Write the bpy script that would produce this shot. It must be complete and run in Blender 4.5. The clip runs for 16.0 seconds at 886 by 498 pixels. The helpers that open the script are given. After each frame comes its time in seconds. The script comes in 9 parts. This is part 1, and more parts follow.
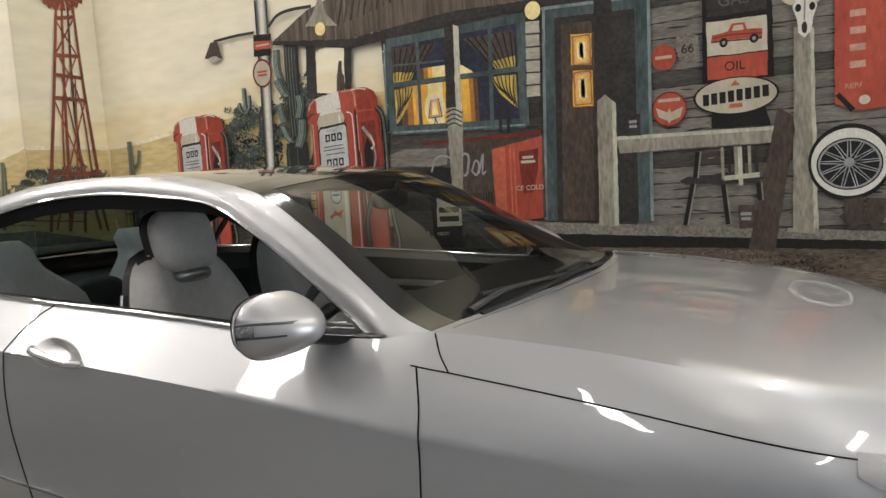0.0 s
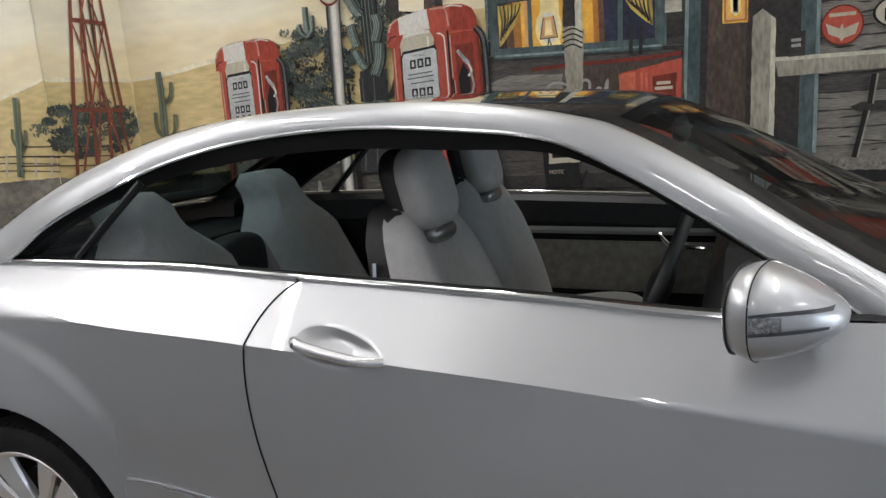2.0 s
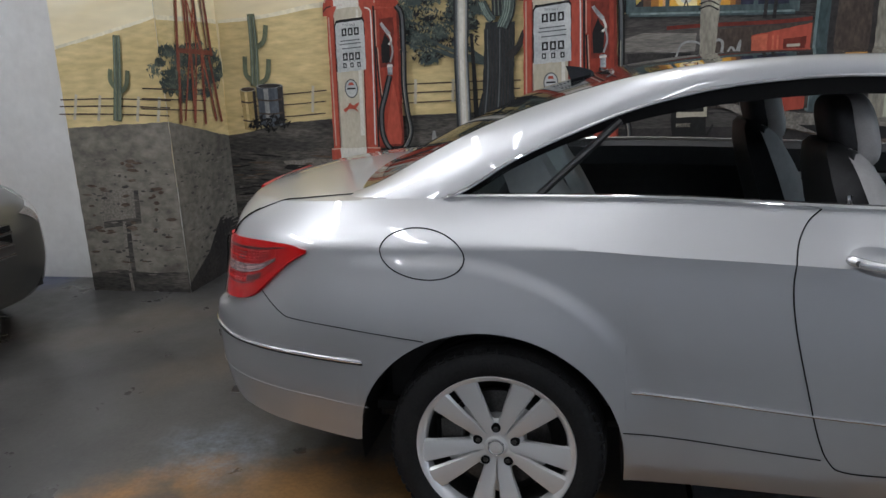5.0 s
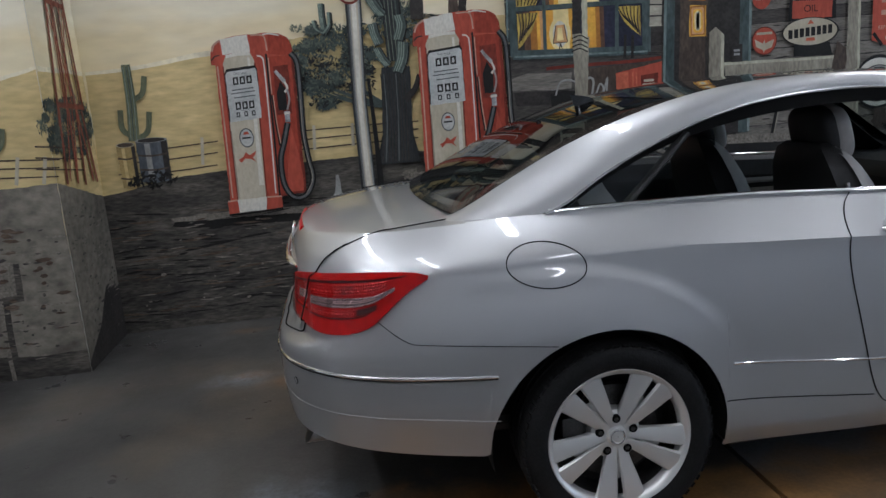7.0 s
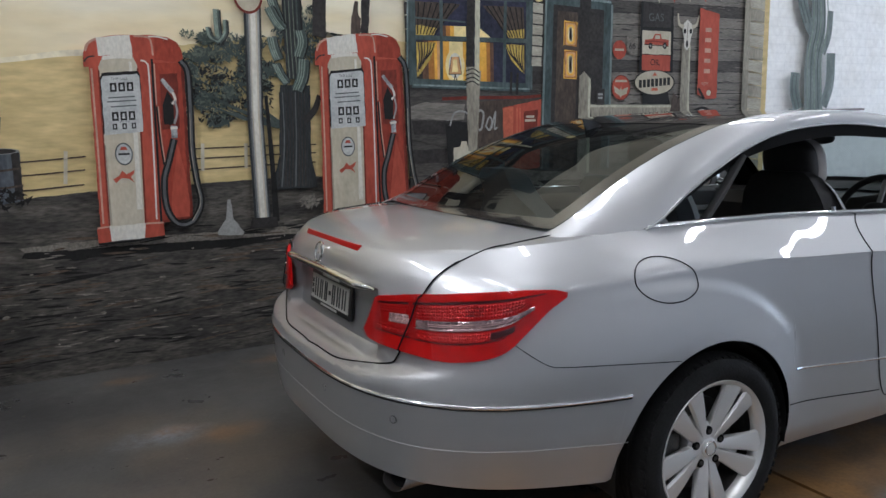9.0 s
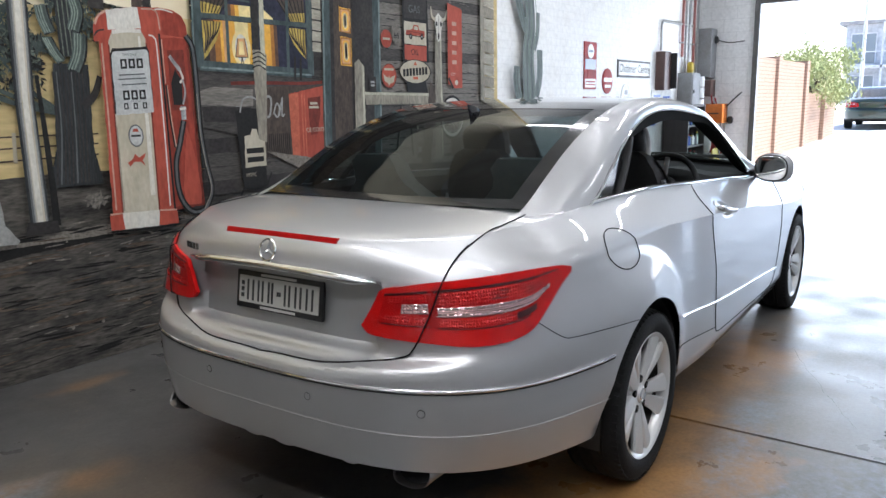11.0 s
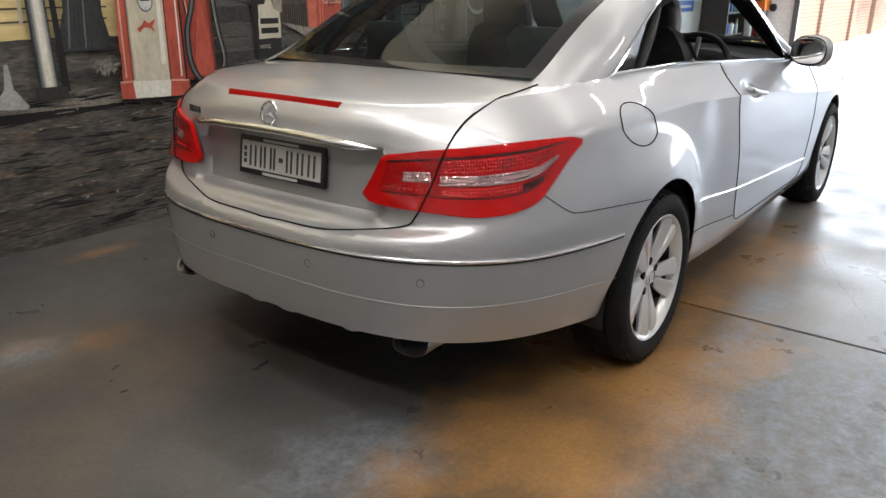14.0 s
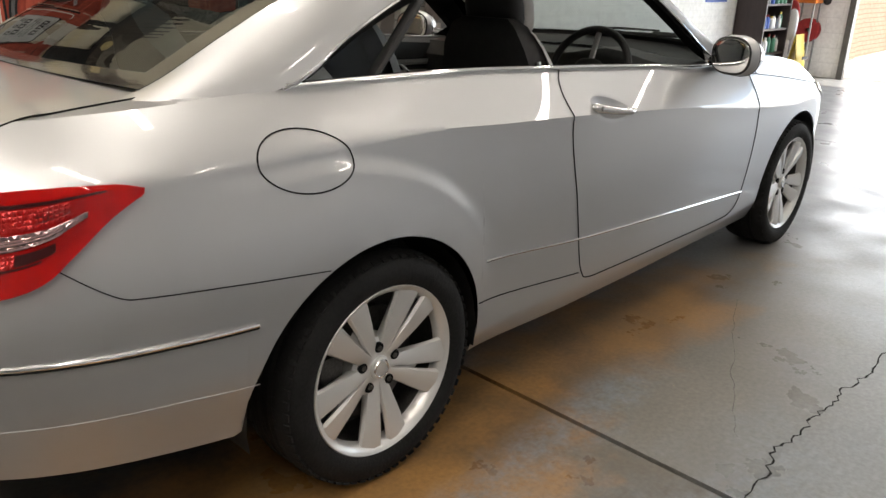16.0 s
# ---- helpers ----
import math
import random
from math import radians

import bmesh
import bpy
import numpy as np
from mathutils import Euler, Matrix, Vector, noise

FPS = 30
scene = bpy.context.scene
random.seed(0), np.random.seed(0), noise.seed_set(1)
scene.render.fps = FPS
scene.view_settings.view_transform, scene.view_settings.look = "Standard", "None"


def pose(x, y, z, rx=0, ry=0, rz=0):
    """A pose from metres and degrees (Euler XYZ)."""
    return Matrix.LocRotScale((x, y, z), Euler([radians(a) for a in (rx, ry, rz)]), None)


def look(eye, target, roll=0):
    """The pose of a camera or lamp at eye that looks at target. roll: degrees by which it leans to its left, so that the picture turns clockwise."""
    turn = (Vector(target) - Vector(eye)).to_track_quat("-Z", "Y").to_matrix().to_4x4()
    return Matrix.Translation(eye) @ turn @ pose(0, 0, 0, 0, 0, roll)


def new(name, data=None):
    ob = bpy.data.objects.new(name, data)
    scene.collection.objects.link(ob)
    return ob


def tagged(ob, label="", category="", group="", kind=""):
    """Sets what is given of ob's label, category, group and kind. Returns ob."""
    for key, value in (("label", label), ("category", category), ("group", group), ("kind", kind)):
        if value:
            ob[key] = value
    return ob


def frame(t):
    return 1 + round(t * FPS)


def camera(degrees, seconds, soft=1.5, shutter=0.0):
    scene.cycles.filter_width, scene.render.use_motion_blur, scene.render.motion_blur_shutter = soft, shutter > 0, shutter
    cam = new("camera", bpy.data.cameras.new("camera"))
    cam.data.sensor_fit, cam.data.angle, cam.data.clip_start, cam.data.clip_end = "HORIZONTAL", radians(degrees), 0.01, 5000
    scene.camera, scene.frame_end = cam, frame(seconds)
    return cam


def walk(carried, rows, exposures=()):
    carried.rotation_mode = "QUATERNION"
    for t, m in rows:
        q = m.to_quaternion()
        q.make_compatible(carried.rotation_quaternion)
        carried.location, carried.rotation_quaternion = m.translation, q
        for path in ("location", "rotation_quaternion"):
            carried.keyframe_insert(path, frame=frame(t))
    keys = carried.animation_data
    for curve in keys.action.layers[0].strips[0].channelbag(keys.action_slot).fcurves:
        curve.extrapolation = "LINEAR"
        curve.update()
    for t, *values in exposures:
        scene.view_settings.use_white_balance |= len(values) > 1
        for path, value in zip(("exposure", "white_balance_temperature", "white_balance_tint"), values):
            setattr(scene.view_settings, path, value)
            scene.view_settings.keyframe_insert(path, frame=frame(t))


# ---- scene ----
cam = camera(60.9, 16.0)
PATH = [
    (0, (3.02, -2.217, 1.324), (2.1, -0.452, 1.129), -3.8),
    (0.5, (2.711, -2.216, 1.348), (1.907, -0.404, 1.083), -3.6),
    (1, (2.426, -2.143, 1.333), (1.594, -0.349, 1.035), -4.2),
    (1.5, (2.12, -2.069, 1.354), (1.293, -0.279, 1.02), -7.8),
    (2, (1.858, -2.153, 1.369), (1.082, -0.348, 0.997), -4.6),
    (2.5, (1.594, -2.238, 1.399), (1.035, -0.364, 0.978), -4.6),
    (3, (1.282, -2.315, 1.39), (0.726, -0.425, 1.046), -8.2),
    (3.5, (1.025, -2.377, 1.384), (0.416, -0.506, 1.026), -8.8),
    (4, (0.83, -2.547, 1.389), (0.306, -0.658, 0.991), -8.0),
    (4.5, (0.607, -2.739, 1.415), (0.136, -0.864, 0.906), -4.7),
    (4.7, (0.505, -2.773, 1.437), (0.03, -0.898, 0.93), -3.6),
    (6.8, (-0.617, -3.052, 1.418), (-0.469, -1.102, 1.002), -3.2),
    (7, (-0.724, -2.994, 1.426), (-0.503, -1.048, 1.022), -4.7),
    (7.5, (-0.962, -2.917, 1.407), (-0.522, -1.01, 0.991), -0.2),
    (8, (-1.246, -2.809, 1.414), (-0.595, -0.976, 0.947), -1.7),
    (8.2, (-1.361, -2.752, 1.401), (-0.675, -0.92, 0.984), -0.5),
    (10.3, (-2.328, -2.008, 1.378), (-1.032, -0.522, 1.039), -3.7),
    (10.5, (-2.384, -1.941, 1.389), (-1.049, -0.49, 1.053), -1.6),
    (11, (-2.525, -1.796, 1.387), (-0.931, -0.65, 1.005), -1.1),
    (11.5, (-2.552, -1.737, 1.399), (-0.845, -0.752, 1.06), -0.1),
    (12, (-2.581, -1.685, 1.388), (-1.008, -0.497, 1.045), 0.7),
    (12.5, (-2.583, -1.672, 1.359), (-1.071, -0.45, 0.89), 1.2),
    (13, (-2.58, -1.7, 1.344), (-1.0, -0.604, 0.793), 1.2),
    (13.5, (-2.601, -1.737, 1.329), (-1.048, -0.678, 0.645), -0.2),
    (14, (-2.452, -1.817, 1.309), (-0.958, -0.661, 0.651), 0.2),
    (14.5, (-2.241, -1.861, 1.268), (-0.787, -0.609, 0.703), 1.3),
    (15, (-1.873, -1.869, 1.243), (-0.324, -0.67, 0.841), 1.1),
    (15.5, (-1.491, -1.964, 1.27), (0.027, -0.82, 0.647), -0.7),
    (16, (-1.114, -2.157, 1.294), (0.24, -0.86, 0.597), 1.5),
]
walk(cam, [(t, look(eye, target, roll)) for t, eye, target, roll in PATH], [(0, 1.20, 6650, 12), (0.5, 1.17, 6300, 12), (2.5, 1.20, 6200, 12), (3.5, 1.10, 6100, 12), (4.2, 1.04, 5980, 12), (4.7, 0.97, 5900, 12), (7, 0.62, 5700, 12), (8, 0.72, 5650, 12), (10.5, 1.26, 6000, 12), (11.5, 1.35, 5850, 12), (12.5, 1.20, 6350, 12), (13.2, 1.23, 6000, 12), (14, 1.39, 6550, 12), (14.5, 1.44, 6900, 12), (15, 1.38, 6650, 12), (15.5, 1.38, 6400, 12), (16, 1.20, 7100, 12)])
# ceiling tubes known by their glints, plus added fill: x, y, length, power
TUBES_AND_FILL = [(-4.2, -2.2, 2.4, 36), (-1.35, -1.75, 1.2, 7), (-1.35, -3.2, 1.2, 7), (5.4, -1.5, 1.8, 10), (0.4, 0.8, 2.4, 20), (-2.4, 0.5, 2.4, 17), (3.8, 0.9, 2.4, 18), (8.6, -1.2, 2.4, 14), (-2.5, -5.9, 2.4, 14), (1.5, -5.9, 2.4, 14), (5.5, -5.9, 2.4, 20)]
# upward lamps, added to brighten the ceiling: x, y, power
UPLIGHTS = [(-3.0, -1.6, 42), (-0.2, -1.8, 14), (3.2, -2.0, 14)]

# ---- daylight and lamps ----
world = bpy.data.worlds.new("daylight")
scene.world = world
world.use_nodes = True
wn = world.node_tree
sky = wn.nodes.new("ShaderNodeTexSky")
sky.sky_type, sky.sun_disc = "NISHITA", False
sky.sun_elevation, sky.sun_rotation = radians(52), radians(60)
wn.links.new(sky.outputs[0], wn.nodes["Background"].inputs[0])
wn.nodes["Background"].inputs[1].default_value = 0.15

sun_data = bpy.data.lights.new("sun", "SUN")
sun_data.energy, sun_data.angle, sun_data.color = 5.0, radians(0.5), (1.0, 0.95, 0.88)
sun = new("sun", sun_data)
sun.matrix_world = look((0, 0, 0), (-0.28, 0.55, -0.79))


def area(name, size_x, size_y, power, colour, eye, target):
    data = bpy.data.lights.new(name, "AREA")
    data.shape, data.size, data.size_y, data.energy, data.color = "RECTANGLE", size_x, size_y, power, colour
    ob = new(name, data)
    ob.matrix_world = look(eye, target)
    return ob


# the sky's light in the roller door's opening
area("door_daylight", 2.9, 2.7, 28, (0.86, 0.93, 1.0), (10.55, -3.0, 1.45), (0, -3.0, 1.2))
area("door_daylight", 2.6, 2.7, 62, (0.86, 0.93, 1.0), (10.55, -0.05, 1.45), (0, -0.05, 1.2))
# tubes under the roof, with added fill lamps among them, shine down
for sx, sy, long, power in TUBES_AND_FILL:
    area("tube_and_fill_light", 0.16 if long < 2 else 0.13, long, power, (1.0, 0.98, 0.95), (sx, sy, 4.42), (sx, sy, 0))
# unseen added lamps, no fitting behind them, light the ceiling from below
for sx, sy, power in UPLIGHTS:
    area("ceiling_fill", 0.3, 3.0, power, (1.0, 0.98, 0.95), (sx, sy, 4.1), (sx, sy, 6))

# ---- materials ----
def material(name, colour, rough=0.5, metal=0.0, grain=0.0, scale=8.0, bump=0.0, coat=0.0, second=None, stains=0.5, spec=0.5, stretch=(1, 1, 1)):
    """A surface with fine grain and larger stains of a second colour."""
    m = bpy.data.materials.new(name)
    m.use_nodes = True
    t = m.node_tree
    n, link = t.nodes, t.links.new
    p = n["Principled BSDF"]
    p.inputs["Base Color"].default_value = (*colour, 1)
    p.inputs["Roughness"].default_value = rough
    p.inputs["Metallic"].default_value = metal
    p.inputs["Coat Weight"].default_value = coat
    p.inputs["Coat Roughness"].default_value = 0.03
    p.inputs["Specular IOR Level"].default_value = spec
    if grain or second or bump:
        co = n.new("ShaderNodeTexCoord")
        mp = n.new("ShaderNodeMapping")
        mp.inputs["Scale"].default_value = stretch
        link(co.outputs["Object"], mp.inputs[0])
        fine = n.new("ShaderNodeTexNoise")
        fine.inputs["Scale"].default_value, fine.inputs["Detail"].default_value = scale * 9, 6
        wide = n.new("ShaderNodeTexNoise")
        wide.inputs["Scale"].default_value, wide.inputs["Detail"].default_value, wide.inputs["Roughness"].default_value = scale, 8, 0.62
        link(mp.outputs[0], fine.inputs[0]), link(mp.outputs[0], wide.inputs[0])
        ramp = n.new("ShaderNodeValToRGB")
        ramp.color_ramp.elements[0].position, ramp.color_ramp.elements[1].position = max(0, stains - 0.13), min(1, stains + 0.13)
        link(wide.outputs[0], ramp.inputs[0])
        two = n.new("ShaderNodeMix")
        two.data_type = "RGBA"
        two.inputs[6].default_value = (*colour, 1)
        two.inputs[7].default_value = (*(second or [c * 0.7 for c in colour]), 1)
        link(ramp.outputs[0], two.inputs[0])
        shade = n.new("ShaderNodeMapRange")
        shade.inputs[3].default_value, shade.inputs[4].default_value = 1 - grain, 1 + grain
        shade.inputs[1].default_value, shade.inputs[2].default_value = 0.25, 0.75
        link(fine.outputs[0], shade.inputs[0])
        mul = n.new("ShaderNodeMix")
        mul.data_type, mul.blend_type = "RGBA", "MULTIPLY"
        mul.inputs[0].default_value = 1
        link(two.outputs[2], mul.inputs[6]), link(shade.outputs[0], mul.inputs[7])
        link(mul.outputs[2], p.inputs["Base Color"])
        if bump:
            b = n.new("ShaderNodeBump")
            b.inputs["Strength"].default_value, b.inputs["Distance"].default_value = bump, 0.02
            link(fine.outputs[0], b.inputs["Height"])
            link(b.outputs[0], p.inputs["Normal"])
    return m


def glass(name, tint, gloss_rough=0.0, ior=1.5):
    m = bpy.data.materials.new(name)
    m.use_nodes = True
    t = m.node_tree
    n, link = t.nodes, t.links.new
    n.remove(n["Principled BSDF"])
    clear, shine, fres, mix = (n.new(k) for k in ("ShaderNodeBsdfTransparent", "ShaderNodeBsdfGlossy", "ShaderNodeLayerWeight", "ShaderNodeMixShader"))
    curve, scale = n.new("ShaderNodeMath"), n.new("ShaderNodeMath")
    curve.operation, scale.operation = "POWER", "MULTIPLY_ADD"
    curve.inputs[1].default_value, scale.inputs[1].default_value, scale.inputs[2].default_value = 5.0, 0.92, (ior - 1) ** 2 / (ior + 1) ** 2
    clear.inputs[0].default_value = (*tint, 1)
    shine.inputs["Roughness"].default_value = gloss_rough
    fres.inputs[0].default_value = 0.5
    link(fres.outputs["Facing"], curve.inputs[0]), link(curve.outputs[0], scale.inputs[0])
    link(scale.outputs[0], mix.inputs[0]), link(clear.outputs[0], mix.inputs[1]), link(shine.outputs[0], mix.inputs[2])
    link(mix.outputs[0], n["Material Output"].inputs[0])
    return m


def paint_metal(name, colour, rough=0.42):
    """Metallic car paint: flakes under a clear coat."""
    m = material(name, colour, rough, 0.72, coat=1.0)
    m.node_tree.nodes["Principled BSDF"].inputs["Coat IOR"].default_value = 1.6
    m.node_tree.nodes["Principled BSDF"].inputs["Coat Roughness"].default_value = 0.015
    return m


M = {}
M["silver"] = paint_metal("silver_metallic_paint", (0.475, 0.477, 0.478))
M["grey_paint"] = paint_metal("dark_grey_metallic_paint", (0.10, 0.10, 0.095))
M["green_paint"] = paint_metal("dark_green_paint", (0.03, 0.05, 0.045))
M["black_gloss"] = material("gloss_black", (0.008, 0.008, 0.009), 0.12, coat=0.6)
M["black"] = material("black_plastic", (0.012, 0.012, 0.012), 0.5, grain=0.2, scale=40)
M["gap"] = material("black_joint", (0.008, 0.008, 0.008), 0.9, spec=0.1)
M["rubber"] = material("tyre_rubber", (0.012, 0.012, 0.012), 0.75, grain=0.3, scale=14, bump=0.15, spec=0.25)
M["chrome"] = material("chrome", (0.82, 0.82, 0.82), 0.06, 1.0)
M["alloy"] = material("silver_alloy", (0.68, 0.675, 0.66), 0.33, 0.5, coat=0.5)
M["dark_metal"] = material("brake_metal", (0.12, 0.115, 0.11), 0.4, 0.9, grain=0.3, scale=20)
M["glass"] = glass("window_glass", (0.78, 0.81, 0.80))
M["windscreen"] = glass("windscreen_glass", (0.50, 0.55, 0.54))
M["pipe"] = material("exhaust_steel", (0.28, 0.27, 0.26), 0.28, 1.0)
M["screen"] = glass("tinted_screen_glass", (0.15, 0.20, 0.205))
M["roof_glass"] = material("dark_roof_glass", (0.012, 0.014, 0.016), 0.02, coat=1.0)
M["leather"] = material("grey_leather", (0.50, 0.48, 0.46), 0.55, grain=0.08, scale=30, bump=0.12, second=(0.45, 0.43, 0.41))
M["dark_leather"] = material("black_leather", (0.022, 0.021, 0.021), 0.5, grain=0.2, scale=30, bump=0.1)
M["lining"] = material("beige_door_lining", (0.42, 0.385, 0.335), 0.7, grain=0.1, scale=30)
M["carpet"] = material("black_carpet", (0.015, 0.015, 0.015), 0.95, grain=0.4, scale=60)
M["lens_red"] = material("red_lamp_lens", (0.34, 0.005, 0.005), 0.3, spec=0.1)
M["lens_edge"] = material("bright_red_lens_edge", (0.50, 0.008, 0.007), 0.3, spec=0.1, grain=0.25, scale=30, second=(0.40, 0.007, 0.006))
M["lens_dark"] = material("red_reflector", (0.42, 0.008, 0.008), 0.25, 0.25)
M["lens_deep"] = material("deep_red_lens_patch", (0.035, 0.002, 0.003), 0.3)
M["lens_pip"] = material("red_lamp_bulb", (0.95, 0.06, 0.04), 0.12, 0.3)
M["repeater"] = material("smoked_repeater_lens", (0.10, 0.10, 0.105), 0.12, 0.6, grain=0.6, scale=120, second=(0.5, 0.5, 0.5), coat=1.0)
M["steel_slot"] = material("dark_grey_slot", (0.05, 0.05, 0.052), 0.2, coat=0.5)
M["lens_smoke"] = material("grey_lamp_reflector", (0.40, 0.40, 0.40), 0.16, 0.9)
M["lens_cover"] = glass("clear_lamp_cover", (1.0, 0.80, 0.80))
M["lens_clear"] = material("clear_reflector", (0.80, 0.78, 0.76), 0.10, 0.85)
M["plate_black"] = material("number_plate_black", (0.01, 0.01, 0.01), 0.4)
M["plate_cream"] = material("number_plate_cream", (0.44, 0.43, 0.39), 0.45)
M["plate_ink"] = material("number_plate_ink", (0.03, 0.03, 0.03), 0.5)
M["handle"] = paint_metal("silver_handle", (0.70, 0.70, 0.69), 0.22)
# darker silver: the handle hollow's shade as colour; also on stem covers
M["cup"] = paint_metal("darkened_silver_paint", (0.34, 0.34, 0.34), 0.34)

# ---- shape helpers ----
def smooth_curve(points):
    """A monotone cubic through (x, value) points."""
    px = np.array([p[0] for p in points], float)
    py = np.array([p[1] for p in points], float)
    d = np.diff(py) / np.diff(px)
    m = np.zeros(len(px))
    m[0], m[-1] = d[0], d[-1]
    for i in range(1, len(px) - 1):
        m[i] = 0 if d[i - 1] * d[i] <= 0 else 2 * d[i - 1] * d[i] / (d[i - 1] + d[i])

    def f(x):
        x = min(max(x, px[0]), px[-1])
        i = int(min(max(np.searchsorted(px, x) - 1, 0), len(px) - 2))
        h = px[i + 1] - px[i]
        s = (x - px[i]) / h
        return float((1 + 2 * s) * (1 - s) ** 2 * py[i] + s * (1 - s) ** 2 * h * m[i] + s * s * (3 - 2 * s) * py[i + 1] + s * s * (s - 1) * h * m[i + 1])
    return f


def step(a, b, x):
    s = min(max((x - a) / (b - a), 0), 1)
    return s * s * (3 - 2 * s)


def spline(points, count):
    """Catmull-Rom through 3D points."""
    p = [Vector(q) for q in points]
    p = [2 * p[0] - p[1]] + p + [2 * p[-1] - p[-2]]
    out = []
    n = len(p) - 3
    for k in range(count):
        f = k / (count - 1) * n
        i = min(int(f), n - 1)
        s = f - i
        a, b, c, d = p[i:i + 4]
        out.append(0.5 * (2 * b + (c - a) * s + (2 * a - 5 * b + 4 * c - d) * s * s + (3 * b - a - 3 * c + d) * s ** 3))
    return out


class Shape:
    """Vertices and faces gathered for one mesh."""

    def __init__(self):
        self.v, self.f = [], []

    def add(self, verts, faces):
        o = len(self.v)
        self.v += [tuple(q) for q in verts]
        self.f += [tuple(i + o for i in f) for f in faces]
        return self

    def grid(self, rows, keep=None, closed=False, flip=False):
        n = len(rows[0])
        faces = []
        for i in range(len(rows) - 1):
            for j in range(n if closed else n - 1):
                k = (j + 1) % n
                f = (i * n + j, i * n + k, (i + 1) * n + k, (i + 1) * n + j)
                if keep is None or keep(sum((Vector(rows[i + a][b]) for a, b in ((0, j), (0, k), (1, k), (1, j))), Vector()) / 4):
                    faces.append(f[::-1] if flip else f)
        return self.add([q for r in rows for q in r], faces)

    def box(self, lo, hi):
        (a, b, c), (d, e, g) = lo, hi
        v = [(a, b, c), (d, b, c), (d, e, c), (a, e, c), (a, b, g), (d, b, g), (d, e, g), (a, e, g)]
        return self.add(v, [(0, 3, 2, 1), (4, 5, 6, 7), (0, 1, 5, 4), (1, 2, 6, 5), (2, 3, 7, 6), (3, 0, 4, 7)])

    def tube(self, pts, r, n=8, squash=1.0):
        pts = [Vector(q) for q in pts]
        rows = []
        up = Vector((0, 0, 1))
        for i, q in enumerate(pts):
            d = (pts[min(i + 1, len(pts) - 1)] - pts[max(i - 1, 0)])
            d = d.normalized() if d.length > 1e-9 else Vector((1, 0, 0))
            a = d.cross(up if abs(d.z) < 0.95 else Vector((1, 0, 0))).normalized()
            b = d.cross(a)
            rr = r(i / max(1, len(pts) - 1)) if callable(r) else r
            rows.append([q + (a * math.cos(t) + b * math.sin(t) * squash) * rr for t in (2 * math.pi * k / n for k in range(n))])
        self.grid(rows, closed=True)
        o = len(self.v) - len(pts) * n
        self.f.append(tuple(range(o + n - 1, o - 1, -1)))
        self.f.append(tuple(range(o + (len(pts) - 1) * n, o + len(pts) * n)))
        return self

    def lathe(self, profile, n=48, centre=(0, 0, 0), axis="z", close=False):
        rows = []
        for rad, h in profile:
            row = []
            for k in range(n):
                t = 2 * math.pi * k / n
                q = {"z": (rad * math.cos(t), rad * math.sin(t), h), "y": (rad * math.cos(t), h, rad * math.sin(t)), "x": (h, rad * math.cos(t), rad * math.sin(t))}[axis]
                row.append(Vector(q) + Vector(centre))
            rows.append(row)
        if close:
            rows.append(rows[0])
        return self.grid(rows, closed=True)

    def ellipsoid(self, c, s, power=2.5, rot=None, n=18):
        """A rounded block: a superellipsoid about c with half sizes s."""
        def pw(a, e):
            return math.copysign(abs(a) ** e, a)
        e = 2 / power
        rows = []
        for i in range(n + 1):
            f = -math.pi / 2 + math.pi * i / n
            row = []
            for k in range(2 * n):
                t = math.pi * k / n
                q = Vector((s[0] * pw(math.cos(f), e) * pw(math.cos(t), e), s[1] * pw(math.cos(f), e) * pw(math.sin(t), e), s[2] * pw(math.sin(f), e)))
                row.append((rot @ q if rot else q) + Vector(c))
            rows.append(row)
        return self.grid(rows, closed=True)

    def mirrored(self):
        o = Shape()
        o.v = [(x, -y, z) for x, y, z in self.v]
        o.f = [f[::-1] for f in self.f]
        return o

    def moved(self, m):
        o = Shape()
        o.v = [tuple(m @ Vector(q)) for q in self.v]
        o.f = list(self.f)
        return o

    def mesh(self, name, mat, smooth=True, clean=True, bevel=0.0):
        me = bpy.data.meshes.new(name)
        me.from_pydata(self.v, [], self.f)
        bm = bmesh.new()
        bm.from_mesh(me)
        if clean:
            bmesh.ops.remove_doubles(bm, verts=bm.verts, dist=2e-5)
            bmesh.ops.dissolve_degenerate(bm, edges=bm.edges, dist=1e-6)
            bmesh.ops.recalc_face_normals(bm, faces=bm.faces)
        if bevel:
            bmesh.ops.bevel(bm, geom=[e for e in bm.edges if len(e.link_faces) == 2 and e.calc_face_angle() > 0.5], offset=bevel, segments=2, affect="EDGES", profile=0.6)
        loose = [q for q in bm.verts if not q.link_faces]
        bmesh.ops.delete(bm, geom=loose, context="VERTS")
        for f in bm.faces:
            f.smooth = smooth
        bm.to_mesh(me)
        bm.free()
        me.materials.append(mat)
        if smooth:
            me.set_sharp_from_angle(angle=radians(38))
        return me


def part(name, shape, mat, parent=None, label="", smooth=True, clean=True, bevel=0.0):
    ob = new(name, shape.mesh(name, mat, smooth, clean, bevel))
    if parent:
        ob.parent = parent
    return tagged(ob, label)


def thing(name, place, label, category, group="", kind=""):
    ob = new(name)
    ob.empty_display_size = 0.1
    ob.matrix_world = place
    return tagged(ob, label, category, group, kind)

# ---- the workshop: floor, walls, ceiling ----
WALL_Y, END_X = 2.155, 10.3


